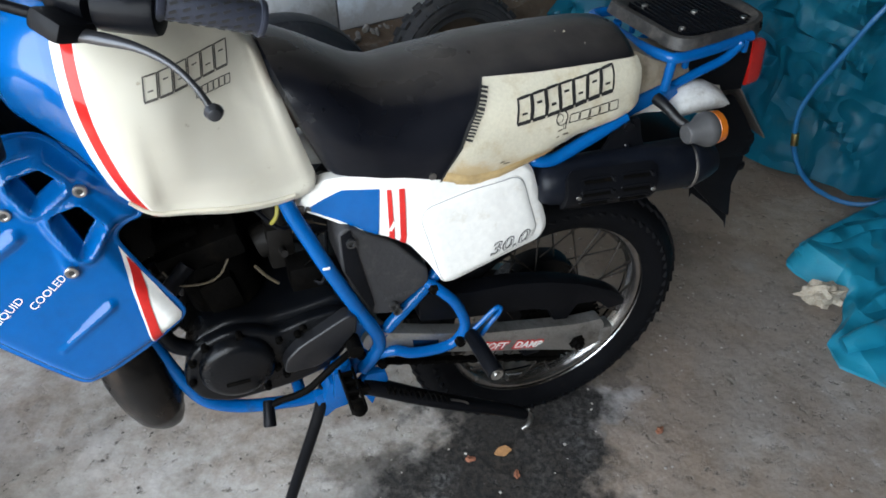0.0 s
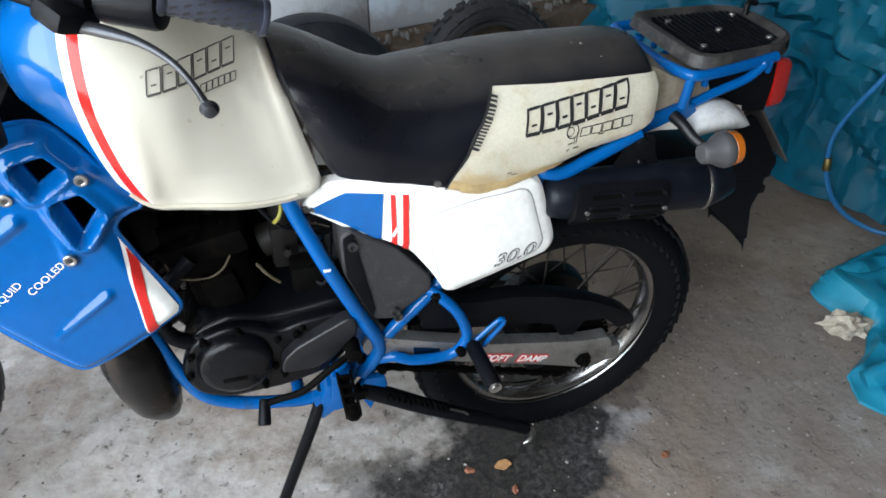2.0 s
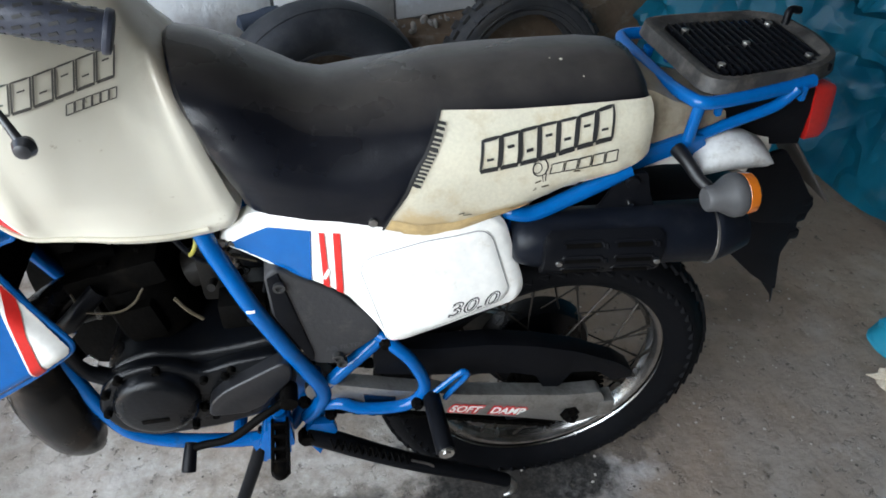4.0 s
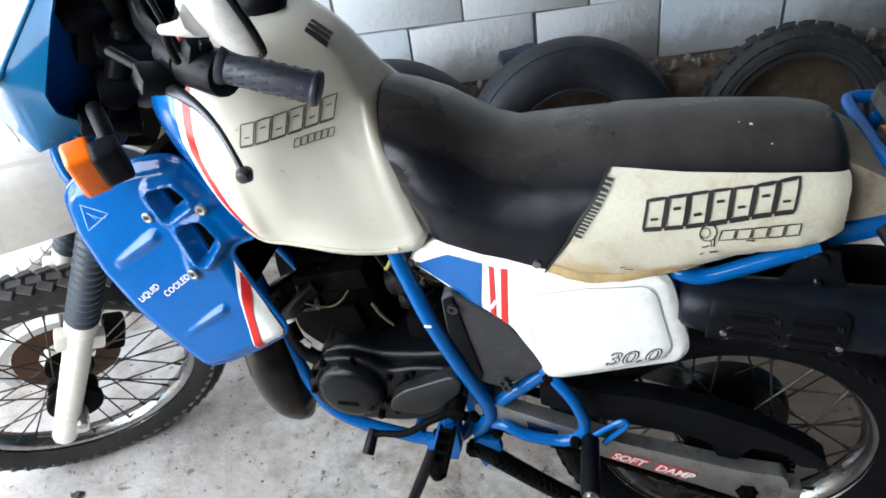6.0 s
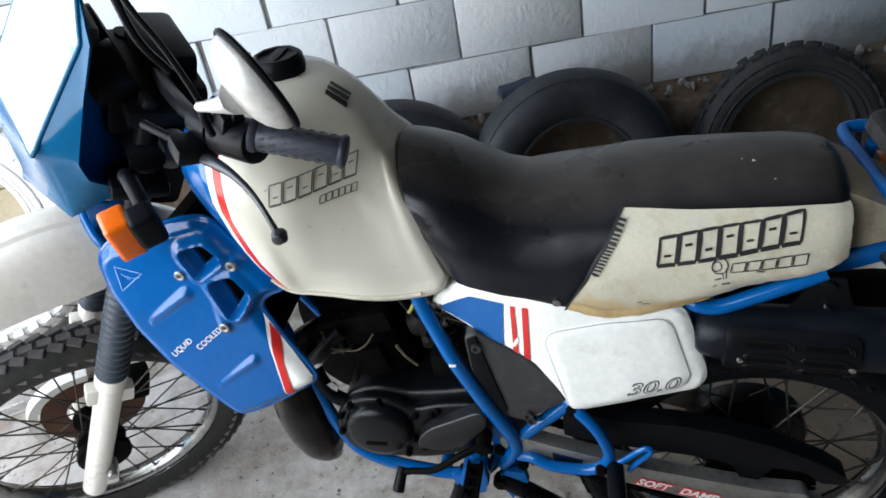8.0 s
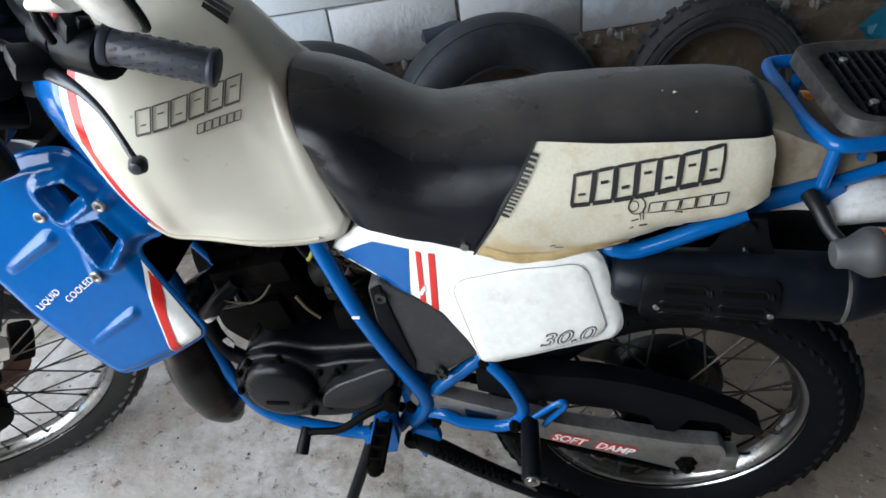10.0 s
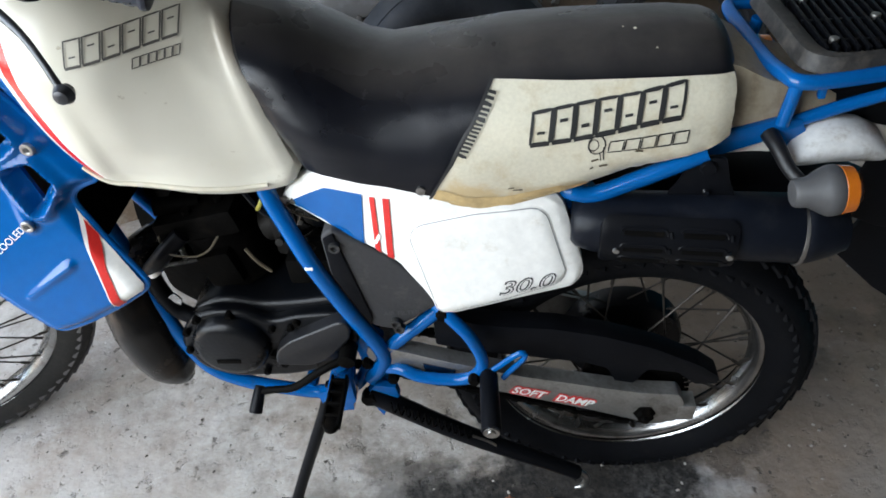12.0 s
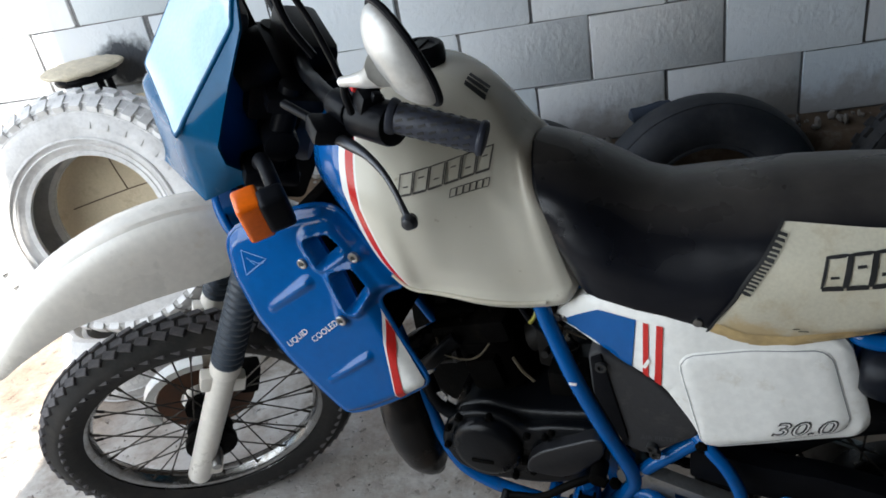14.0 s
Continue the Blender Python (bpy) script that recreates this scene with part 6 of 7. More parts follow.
wpart("disc_guard", loft(arc), M_white, fork, "white plastic disc guard")
wpart("caliper", box(0.05, 0.05, 0.09, (0.10, 0.075, 0.05), 0.012), M_iron, fork)
wpart("speedo_drive", cyl((0.0, -0.060, 0.0), (0.0, -0.080, 0.0), 0.058, sides=24, bevel=0.005), M_iron, fork)

# -- cowl, lamps, dials --
def moulded(faces, thick=0.004, rounds=5):
    """A thin moulding over flat panels, its inner folds rounded off while its border stays."""
    bm = bmesh.new()
    seen = {}
    for f in faces:
        vs = []
        for p in f:
            k = tuple(round(c, 4) for c in p)
            if k not in seen:
                seen[k] = bm.verts.new(p)
            vs.append(seen[k])
        bm.faces.new(vs)
    bmesh.ops.recalc_face_normals(bm, faces=bm.faces)
    bmesh.ops.triangulate(bm, faces=bm.faces[:])
    bmesh.ops.subdivide_edges(bm, edges=bm.edges[:], cuts=11, use_grid_fill=True)
    loose = [v for v in bm.verts if not v.is_boundary]
    for _ in range(rounds):
        bmesh.ops.smooth_vert(bm, verts=loose, factor=0.5, use_axis_x=True, use_axis_y=True, use_axis_z=True)
    bmesh.ops.solidify(bm, geom=bm.faces[:], thickness=thick)
    return bm


def mir(p):
    return (p[0], -p[1], p[2])


c_top, c_up, c_low, c_chin = (-0.030, -0.085, 1.110), (-0.034, -0.110, 1.035), (-0.104, -0.095, 0.851), (-0.057, -0.086, 0.714)
c_r1, c_r2, c_r3, c_r4, c_jaw, c_keel = (-0.026, -0.126, 1.040), (-0.040, -0.135, 0.961), (-0.051, -0.132, 0.852), (-0.036, -0.125, 0.815), (0.019, -0.110, 0.776), (-0.108, 0.009, 0.732)
f_top, f_up, f_low, f_lip, f_back = (-0.050, 0.110, 1.110), (-0.052, 0.140, 1.024), (-0.118, 0.136, 0.845), (-0.138, 0.129, 0.818), (-0.040, 0.165, 0.860)
shell = [[c_top, c_up, c_r1], [c_up, c_low, c_r3, c_r2, c_r1], [c_low, c_chin, c_jaw, c_r4, c_r3], [c_low, c_keel, c_chin], [c_low, f_low, f_lip, c_keel],
         [f_up, f_back, f_low], [f_low, f_back, f_lip], [f_lip, f_back, c_keel]]
M_cowl = plain("sky_blue_plastic", (0.0008, 0.080, 0.190), 0.24, var=0.10, grain=60, relief=0.0, coat=0.22, spec=0.08)
cowl = fpart("headlamp_cowl", moulded(shell, 0.004, 14), M_cowl, bike, "angular blue plastic headlamp cowl")
face = [f_top, f_up, f_low, c_low, c_up, c_top]
# pale tone paints in the sky's reflection on the blue plastic
M_lightblue = plain("reflection_pale_blue", (0.22, 0.46, 0.62), 0.08, var=0.10, scale=6, relief=0.0, coat=1.0)
fpart("cowl_face", moulded([face], 0.003, 40), M_lightblue, cowl, "glossy blue cowl face, daylight reflection put into its pale colour")
rim_a = [f_top, f_up, f_low, c_low, c_up, c_top]
fpart("cowl_rim", tube([Vector(a).lerp(Vector(b), k / 6) for a, b in zip(rim_a, rim_a[1:]) for k in range(6)] + [Vector(c_top)], 0.0038, per=2, sides=10), M_cowl, cowl, "rounded blue rim round the cowl face")
fpart("cowl_inside", box(0.02, 0.15, 0.20, (-0.005, 0.02, 0.93), 0.01), M_ink, cowl)
lining = []
for k, (z, x0, x1) in enumerate(((0.955, -0.040, 0.024), (0.912, -0.044, 0.033), (0.860, -0.050, 0.040), (0.815, -0.044, 0.062), (0.782, -0.024, 0.080), (0.750, 0.000, 0.088), (0.715, 0.010, 0.090), (0.690, 0.020, 0.084))):
    lining.append([(x0 + (x1 - x0) * u, -0.085 + 0.050 * u * u + 0.003 * side, z) for side, us in ((-1, (0.0, 0.25, 0.5, 0.75, 1.0)), (1, (1.0, 0.75, 0.5, 0.25, 0.0))) for u in us])
fpart("cowl_lining", loft(lining), M_blue, cowl, "dark blue inner face of the cowl")
# added black sheet; stops lit floor showing past the steering head
fpart("head_cover", plate(rounded([(0.030, 0.935), (0.150, 0.905), (0.165, 0.700), (0.150, 0.620), (0.040, 0.640)], 0.015), 0.018, 0.030, 0.003), M_black, cowl, "added black plate filling the gap round the steering head")
fpart("cowl_skirt", plate(rounded([(-0.034, 0.712), (0.045, 0.700), (0.050, 0.620), (-0.004, 0.598)], 0.010), -0.052, -0.046, 0.002), M_blue, cowl)
fpart("cowl_brace", box(0.100, 0.004, 0.200, (0.045, 0.030, 0.760), 0.0015), M_blue, cowl)
fpart("headlamp_bucket", cyl((-0.06, 0, 0.88), (0.03, 0, 0.88), 0.085, 0.06, 24, 0.006), M_black, cowl)
fpart("cowl_stay", tube([(-0.02, 0.12, 0.80), (0.03, 0.10, 0.79), (0.06, 0.09, 0.80)], 0.006), M_black, cowl)
dials = fpart("instrument_panel", box(0.155, 0.20, 0.075, (0.075, 0, 0.912), 0.014), M_black, bike, "black instrument cluster behind the cowl")
fpart("lamp_block", box(0.075, 0.15, 0.060, (0.105, 0, 0.962), 0.014), M_black, dials)
fpart("dial_tray", box(0.05, 0.21, 0.03, (0.01, 0, 0.950), 0.008), M_black, dials)
for y in (-0.055, 0.055):
    tl = Matrix.Translation((0.022, y - 0.005, 0.962)) @ Matrix.Rotation(radians(62), 4, "Y") @ Matrix.Rotation(radians(90), 4, "X")
    d = fpart("dial", lathe([(0, -0.045), (0.034, -0.045), (0.044, -0.030), (0.046, 0.015), (0.044, 0.018), (0.041, 0.016), (0, 0.014)], 28, tl, close=False), M_black, dials)
    fpart("dial_face", lathe([(0, 0.0145), (0.040, 0.0145), (0.040, 0.016), (0, 0.016)], 28, tl, close=False), plain("dusty_dial_glass", (0.26, 0.23, 0.19), 0.2, var=0.2), d)
key = fpart("ignition_lock", cyl((0.128, -0.05, 0.925), (0.136, -0.05, 0.948), 0.017, sides=18, bevel=0.003), M_black, dials)
fpart("key_slot", join(cyl((0.1358, -0.05, 0.9475), (0.1368, -0.05, 0.9500), 0.012, sides=16), box(0.003, 0.012, 0.003, (0.1372, -0.05, 0.9508))), M_steel, key)
for s in (-1, 1):
    ind = fpart("front_indicator", tube([(0.015, s * 0.125, 0.815), (-0.002, s * 0.200, 0.875), (-0.002, s * 0.245, 0.880), (0.004, s * 0.294, 0.864)], 0.0115), M_black, bike, "orange front indicator on a black stalk")
    fpart("indicator_body", box(0.040, 0.040, 0.058, (0, 0, 0), 0.010, 3, m=Matrix.Translation((-0.003, s * 0.294, 0.862)) @ Matrix.Rotation(radians(-24), 4, "Y")), M_black, ind)
    fpart("indicator_lens", box(0.038, 0.048, 0.068, (0, 0, 0), 0.008, 3, m=Matrix.Translation((-0.030, s * 0.280, 0.842)) @ Matrix.Rotation(radians(-24), 4, "Y")), M_orange, ind, "orange lens")


# -- handlebar and controls --
bar = fpart("handlebar", tube([(0.140, -0.44, 1.082), (0.088, -0.395, 1.070), (0.060, -0.30, 1.032), (0.060, -0.20, 1.005), (0.078, -0.10, 0.970), (0.085, 0.0, 0.975), (0.078, 0.10, 0.985), (0.060, 0.20, 1.040), (0.062, 0.30, 1.062), (0.088, 0.395, 1.070), (0.165, 0.482, 1.086)], 0.011, sides=12), M_black, bike, "black steel handlebar turned to the left")
g0, g1 = Vector((0.090, -0.400, 1.073)), Vector((0.172, -0.469, 1.086))
for q0, q1, nm in ((g0, g1, "grip"), (Vector(mir(g0)), Vector(mir(g1)), "grip")):
    gp = fpart(nm, join(cyl(q0, q1, 0.0182, 0.0182, 24, 0.003), cyl(q0 - (q1 - q0) * 0.05, q0 + (q1 - q0) * 0.04, 0.023, 0.020, 20, 0.003), cyl(q1 - (q1 - q0) * 0.06, q1 + (q1 - q0) * 0.02, 0.0215, 0.0205, 20, 0.004)), plain("grey_blue_grip_rubber", (0.028, 0.032, 0.047), 0.42, var=0.25, relief=0.2), bar, "patterned grey-black rubber grip")
    ax = (q1 - q0).normalized()
    u = ax.orthogonal().normalized()
    v = ax.cross(u)
    for ringk in range(7):
        for k in range(12):
            a = 2 * math.pi * (k + 0.5 * (ringk % 2)) / 12
            c = q0 + (q1 - q0) * (0.10 + 0.125 * ringk) + (u * math.cos(a) + v * math.sin(a)) * 0.0183
            m = Matrix.Translation(c) @ (u * math.cos(a) + v * math.sin(a)).to_track_quat("Z", "Y").to_matrix().to_4x4() @ Matrix.Rotation(radians(35), 4, "Z")
            fpart("grip_groove", box(0.0080, 0.0030, 0.0012, (0, 0, 0), m=m), M_ink, gp, smooth=False) if q0 is g0 else None
sw = fpart("switch_box", join(cyl(Vector((0.068, -0.348, 1.043)), Vector((0.092, -0.404, 1.064)), 0.026, 0.027, 18, 0.006), box(0.030, 0.036, 0.026, (0.070, -0.366, 1.074), 0.006), box(0.016, 0.012, 0.014, (0.076, -0.358, 1.090), 0.003), box(0.012, 0.010, 0.012, (0.072, -0.382, 1.088), 0.003)), M_black, bar, "black switch box")
fpart("red_switch", box(0.010, 0.014, 0.008, (0.056, -0.352, 1.084), 0.002), M_red, sw)
fpart("lever_perch", join(cyl(Vector((0.058, -0.300, 1.032)), Vector((0.066, -0.342, 1.042)), 0.020, sides=16, bevel=0.004), box(0.052, 0.044, 0.024, (0.040, -0.336, 1.016), 0.008), cyl(Vector((0.022, -0.315, 1.018)), Vector((0.000, -0.27, 1.012)), 0.006)), M_black, bar)
M_lever = plain("dark_alloy", (0.055, 0.057, 0.062), 0.30, metal=0.7, var=0.15, relief=0.05)
lever = part("clutch_lever", tube([(-0.742, -0.200, 0.802), (-0.710, -0.218, 0.798), (-0.680, -0.238, 0.793), (-0.653, -0.258, 0.780), (-0.635, -0.273, 0.760), (-0.624, -0.282, 0.738)], [0.008, 0.0075, 0.0050, 0.0040, 0.0036, 0.0042], sides=10, flat=0.8), M_lever, bar, "thin dark grey clutch lever")
part("lever_ball", lathe([(0, -0.0105), (0.007, -0.008), (0.0105, 0.0), (0.007, 0.008), (0, 0.0105)], 14, Matrix.Translation((-0.622, -0.283, 0.733)), close=False), M_lever, lever)
fpart("right_lever", tube([(0.020, 0.325, 1.036), (0.030, 0.385, 1.008), (0.058, 0.460, 0.993), (0.080, 0.506, 1.004)], 0.0065), M_black, bar)
fpart("brake_reservoir", cyl((0.03, 0.30, 1.06), (0.03, 0.30, 1.11), 0.024, bevel=0.004), M_black, bar)
fpart("cable", tube([(0.03, 0.28, 1.05), (-0.04, 0.15, 1.06), (0.0, 0.02, 0.95), (0.09, -0.04, 0.80)], 0.0045, sides=8), M_black, bar)
part("cable", tube([(-0.770, -0.19, 1.040), (-0.751, -0.20, 0.989), (-0.732, -0.20, 0.945), (-0.718, -0.20, 0.900), (-0.708, -0.20, 0.855), (-0.704, -0.195, 0.825)], 0.0040, sides=8), M_black, bar)
part("cable", tube([(-0.84, -0.10, 1.02), (-0.825, -0.11, 0.93), (-0.81, -0.09, 0.87)], 0.0058, sides=8), M_black, bar)
fpart("horn", lathe([(0, -0.015), (0.030, -0.015), (0.034, -0.006), (0.034, 0.010), (0.020, 0.018), (0, 0.02)], 20, Matrix.Translation((0.105, -0.065, 0.815)) @ Matrix.Rotation(radians(60), 4, "Z"), close=False), M_grey, bar)

# -- mirror --
m_mid, m_long, m_out = Vector((-0.594, -0.270, 0.919)), Vector((0.426, 0.0, -0.905)), (Vector((0.756, 0.549, 0.356)) + 0.20 * Vector((-0.442, 0.83, -0.34))).normalized()
m_short = m_long.cross(m_out).normalized()


def oval(depth, sc):
    return [m_mid + m_out * depth + m_long * (0.059 * sc * math.sin(a)) + m_short * (0.037 * sc * math.cos(a)) for a in (2 * math.pi * k / 32 for k in range(32))]


rows = [oval(d, sc) for d, sc in ((0.004, 0.97), (0.0, 0.985), (-0.006, 0.96), (-0.013, 0.86), (-0.020, 0.70), (-0.025, 0.50), (-0.028, 0.28), (-0.029, 0.06))]
mirror = part("rear_view_mirror", loft(rows), plain("silver_grey_plastic", (0.56, 0.55, 0.52), 0.32, metal=0.35, var=0.10, scale=12, relief=0.05, dirt=(0.38, 0.35, 0.30), dirt_amount=0.4), bike, "silver-grey oval rear-view mirror")
part("mirror_rim", tube(oval(0.003, 1.0), 0.0042, per=1, sides=8, closed=True), M_black, mirror)
part("mirror_glass", loft([oval(0.0045, 0.95), oval(0.0055, 0.95)]), M_chrome, mirror)
part("mirror_stem", tube([m_mid - m_out * 0.024, Vector((-0.640, -0.263, 0.895)), Vector((-0.668, -0.255, 0.890)), Vector((-0.682, -0.250, 0.888))], [0.019, 0.0110, 0.0066, 0.0056]), mirror.data.materials[0], mirror)
part("stem_foot", tube([Vector((-0.678, -0.251, 0.887)), Vector((-0.684, -0.246, 0.872)), Vector((-0.690, -0.232, 0.845))], 0.0045), M_black, mirror)

# ---- round the walls ----
def wrinkle(p, k=1.0):
    """Broad sag with narrow pleats that run together and part."""
    a = noise.noise(Vector((p.x * 1.8, p.y * 1.8, p.z * 1.8)) * k)
    b = noise.noise(Vector((p.x * 1.6 + 3 + a, p.y * 1.6 + 0.6 * p.z, p.z * 4.2 + a * 1.5)) * k)
    c = noise.noise(Vector((p.x * 5.0, p.y * 5.0 + 7, p.z * 7.0 + b * 2)) * k)
    return 0.10 * a + 0.080 * math.exp(-abs(b) * 10) - 0.07 * math.exp(-abs(b - 0.22) * 14) + 0.030 * math.exp(-abs(c) * 8) - 0.03


def tarp_cloth():
    m, t, b = nodes_of("blue_tarpaulin")
    big, mid, fine = noise_node(t, 2.0, 5), noise_node(t, 11.0, 7, 0.65), noise_node(t, 160, 3)
    c = ramp(t, big.outputs[0], [(0.30, (0.002, 0.120, 0.205)), (0.55, (0.007, 0.215, 0.335)), (0.75, (0.025, 0.32, 0.46))]).outputs[0]
    c = mixc(t, ramp(t, mid.outputs[0], [(0.58, (0, 0, 0)), (0.75, (0.5, 0.5, 0.5))]).outputs[0], c, (0.16, 0.20, 0.20))
    t.links.new(c, b.inputs["Base Color"])
    b.inputs["Roughness"].default_value = 0.42
    crease = noise_node(t, 3.0, 2, 0.5)
    bump(t, b, ramp(t, crease.outputs[0], [(0.44, (0, 0, 0)), (0.50, (1, 1, 1)), (0.57, (0.1,) * 3), (0.64, (0.7,) * 3)]).outputs[0], 0.45, 0.030)
    bump(t, b, mid.outputs[0], 0.12, 0.012)
    bump(t, b, fine.outputs[0], 0.2, 0.002)
    return m


M_tarp = tarp_cloth()
foot = spline([(1.93, 1.30, 0), (2.12, 0.95, 0), (2.24, 0.58, 0), (2.16, 0.26, 0), (2.30, -0.05, 0), (2.62, -0.40, 0), (3.10, -0.75, 0)], 20)
bm = bmesh.new()
grid = []
for i, p in enumerate(foot):
    d = (foot[min(i + 1, len(foot) - 1)] - foot[max(i - 1, 0)]).normalized()
    inn = Vector((-d.y, d.x, 0))
    if inn.x < 0:
        inn = -inn
    row = []
    for j in range(64):
        v = j / 63
        z = 1.45 * min(1, v / 0.78)
        back = 0.05 * v + 0.16 * v * v + (0.9 * (v - 0.78) / 0.22 if v > 0.78 else 0)
        q = p + inn * back + Vector((0, 0, 0.03 + z))
        q += -inn * wrinkle(q) * min(1, 0.25 + 2.2 * v) + Vector((0, 0, 0.04 * noise.noise(q * 3)))
        q.y = min(q.y, WALL_Y - 0.05)
        q.x = min(q.x, 3.33)
        q.z = max(0.012, q.z)
        row.append(bm.verts.new(q))
    grid.append(row)
for a, b in zip(grid, grid[1:]):
    for k in range(63):
        bm.faces.new((a[k], a[k + 1], b[k + 1], b[k]))
bmesh.ops.solidify(bm, geom=bm.faces[:], thickness=0.004)
tagged(part("tarpaulin", bm, M_tarp), "crumpled blue-green tarpaulin hung over stored goods", "tarpaulin", "blue tarpaulins")
HEAP = [(1.70, -0.10), (1.73, -0.05), (1.80, -0.04), (1.95, -0.06), (2.10, -0.08), (2.40, -0.15), (2.75, -0.45), (2.50, -0.85), (2.05, -0.95), (1.70, -0.75), (1.45, -0.52), (1.42, -0.40), (1.48, -0.33), (1.60, -0.31), (1.69, -0.26), (1.69, -0.18)]
mid_heap = Vector((2.08, -0.40))
bm = bmesh.new()
rows, spokes = [], 220
for i in range(spokes):
    a = 2 * math.pi * i / spokes
    d = Vector((math.cos(a), math.sin(a)))
    reach = 0.05
    while inside(mid_heap + d * reach, HEAP) and reach < 1.2:
        reach += 0.004
    row = []
    for j in range(46):
        u = (j + 1) / 46
        p = mid_heap + d * (reach * u)
        lay = ease(1 - u, 0.0, 0.10)
        q = Vector((p.x * 2.1, p.y * 2.1, 0.4))
        fold = 0.5 + 0.5 * math.sin(9.0 * (p.x * 0.55 + p.y * 0.85) + 4.0 * noise.noise(q)) + 0.5 * noise.noise(q * 2.4)
        # a deep crease parts the heap into two lobes
        part_line = ease(seg_gap((p.x, p.y), (1.60, -0.27), (2.05, -0.36)), 0.0, 0.06)
        crumple = 0.022 * math.exp(-abs(noise.noise(q * 1.6)) * 5) + 0.012 * noise.noise(q * 3.0) - 0.006
        row.append(bm.verts.new((p.x, p.y, 0.010 + lay * (0.026 + 0.040 * fold * part_line + crumple))))
    rows.append(row)
for a, b in zip(rows, rows[1:] + rows[:1]):
    for k in range(45):
        bm.faces.new((a[k], a[k + 1], b[k + 1], b[k]))
bm.faces.new([r[0] for r in rows])
hem = [bm.verts.new((r[-1].co.x, r[-1].co.y, 0.001)) for r in rows]
for k in range(spokes):
    bm.faces.new((rows[k][-1], hem[k], hem[(k + 1) % spokes], rows[(k + 1) % spokes][-1]))
heap_rolls = [tube([Vector(p) + Vector((0, 0, 0.010 * math.sin(k * 2.1))) for k, p in enumerate(pts)], rr, per=10, sides=22, flat=0.55)
              for pts, rr in (([(1.735, -0.085, 0.040), (1.82, -0.115, 0.055), (1.95, -0.16, 0.065), (2.12, -0.24, 0.07)], [0.030, 0.040, 0.052, 0.062]),
                              ([(1.72, -0.20, 0.030), (1.80, -0.235, 0.042), (1.92, -0.29, 0.05), (2.05, -0.36, 0.05)], [0.022, 0.032, 0.040, 0.045]),
                              ([(1.465, -0.375, 0.032), (1.56, -0.42, 0.048), (1.70, -0.50, 0.060), (1.90, -0.60, 0.07)], [0.026, 0.038, 0.048, 0.058]),
                              ([(1.50, -0.52, 0.030), (1.62, -0.57, 0.045), (1.80, -0.68, 0.055)], [0.026, 0.038, 0.046]),
                              ([(1.80, -0.06, 0.030), (2.00, -0.10, 0.045), (2.25, -0.14, 0.060), (2.45, -0.22, 0.06)], [0.020, 0.032, 0.045, 0.05]),
                              ([(1.62, -0.34, 0.026), (1.74, -0.37, 0.042), (1.92, -0.44, 0.060), (2.20, -0.50, 0.07)], [0.020, 0.034, 0.050, 0.06]),
                              ([(2.05, -0.15, 0.045), (2.15, -0.34, 0.060), (2.20, -0.55, 0.055), (2.10, -0.78, 0.04)], [0.045, 0.060, 0.060, 0.04]))]
for roll in heap_rolls:
    for v in roll.verts:
        v.co += v.normal * (0.030 * noise.noise(v.co * 7) + 0.014 * noise.noise(v.co * 18))
        v.co.z = max(0.003, v.co.z)
heap = part("tarpaulin", bm, M_tarp)
tagged(heap, "heap of crumpled blue tarpaulin on the concrete floor", "tarpaulin", "blue tarpaulins")
for roll in heap_rolls:
    part("fold", roll, M_tarp, heap)
hose = thing("hose", "thin blue air hose looped over the tarpaulin", "hose")
part("hose_line", tube([(2.37, -0.02, 0.95), (2.17, 0.08, 0.70), (2.13, 0.16, 0.50), (2.12, 0.205, 0.39), (2.11, 0.222, 0.285), (2.12, 0.195, 0.15), (2.15, 0.115, 0.05), (2.21, -0.02, 0.02), (2.27, -0.14, 0.10), (2.37, -0.29, 0.28)], 0.0085, sides=8), plain("blue_hose", (0.02, 0.17, 0.40), 0.4), hose)
part("hose_joint", cyl((2.112, 0.214, 0.235), (2.114, 0.208, 0.190), 0.013, sides=10, bevel=0.002), M_brass, hose)
bm = bmesh.new()
bmesh.ops.create_icosphere(bm, subdivisions=3, radius=1.0)
for v in bm.verts:
    k = 0.75 + 0.5 * noise.noise(v.co * 2.3) + 0.25 * noise.noise(v.co * 5.0)
    v.co = Vector((v.co.x * 0.075 * k, v.co.y * 0.05 * k, max(0.0, v.co.z * 0.045 * k + 0.03)))
rag = part("rag", move(bm, Matrix.Translation((1.635, -0.225, 0.0)) @ Matrix.Rotation(radians(-35), 4, "Z")), plain("dirty_rag", (0.50, 0.44, 0.35), 0.9, var=0.3, scale=30, relief=0.5, dirt=(0.2, 0.14, 0.09), dirt_amount=0.6), smooth=False)
tagged(rag, "crumpled dirty pale rag beside the tarpaulin heap", "rag")
pole = part("pole", tube([(1.95, 1.28, 0.20), (2.06, 1.28, 0.36), (2.14, 1.28, 0.47), (2.35, 1.28, 0.75)], 0.024, sides=14), plain("grey_pipe", (0.26, 0.25, 0.24), 0.55, metal=0.3))
tagged(pole, "grey pipe leaning beside the block wall", "pipe")
lump = part("cloth", move(loft([[Vector((x, r * math.cos(a) * 0.8, r * math.sin(a))) for a in (2 * math.pi * k / 12 for k in range(12))] for x, r in ((-0.065, 0.006), (-0.055, 0.024), (-0.01, 0.020), (0.03, 0.022), (0.06, 0.016), (0.066, 0.004))]), Matrix.Translation((0.515, 1.24, 0.650)) @ Matrix.Rotation(radians(-10), 4, "Y")), plain("dark_blue_cloth", (0.03, 0.04, 0.06), 0.9))
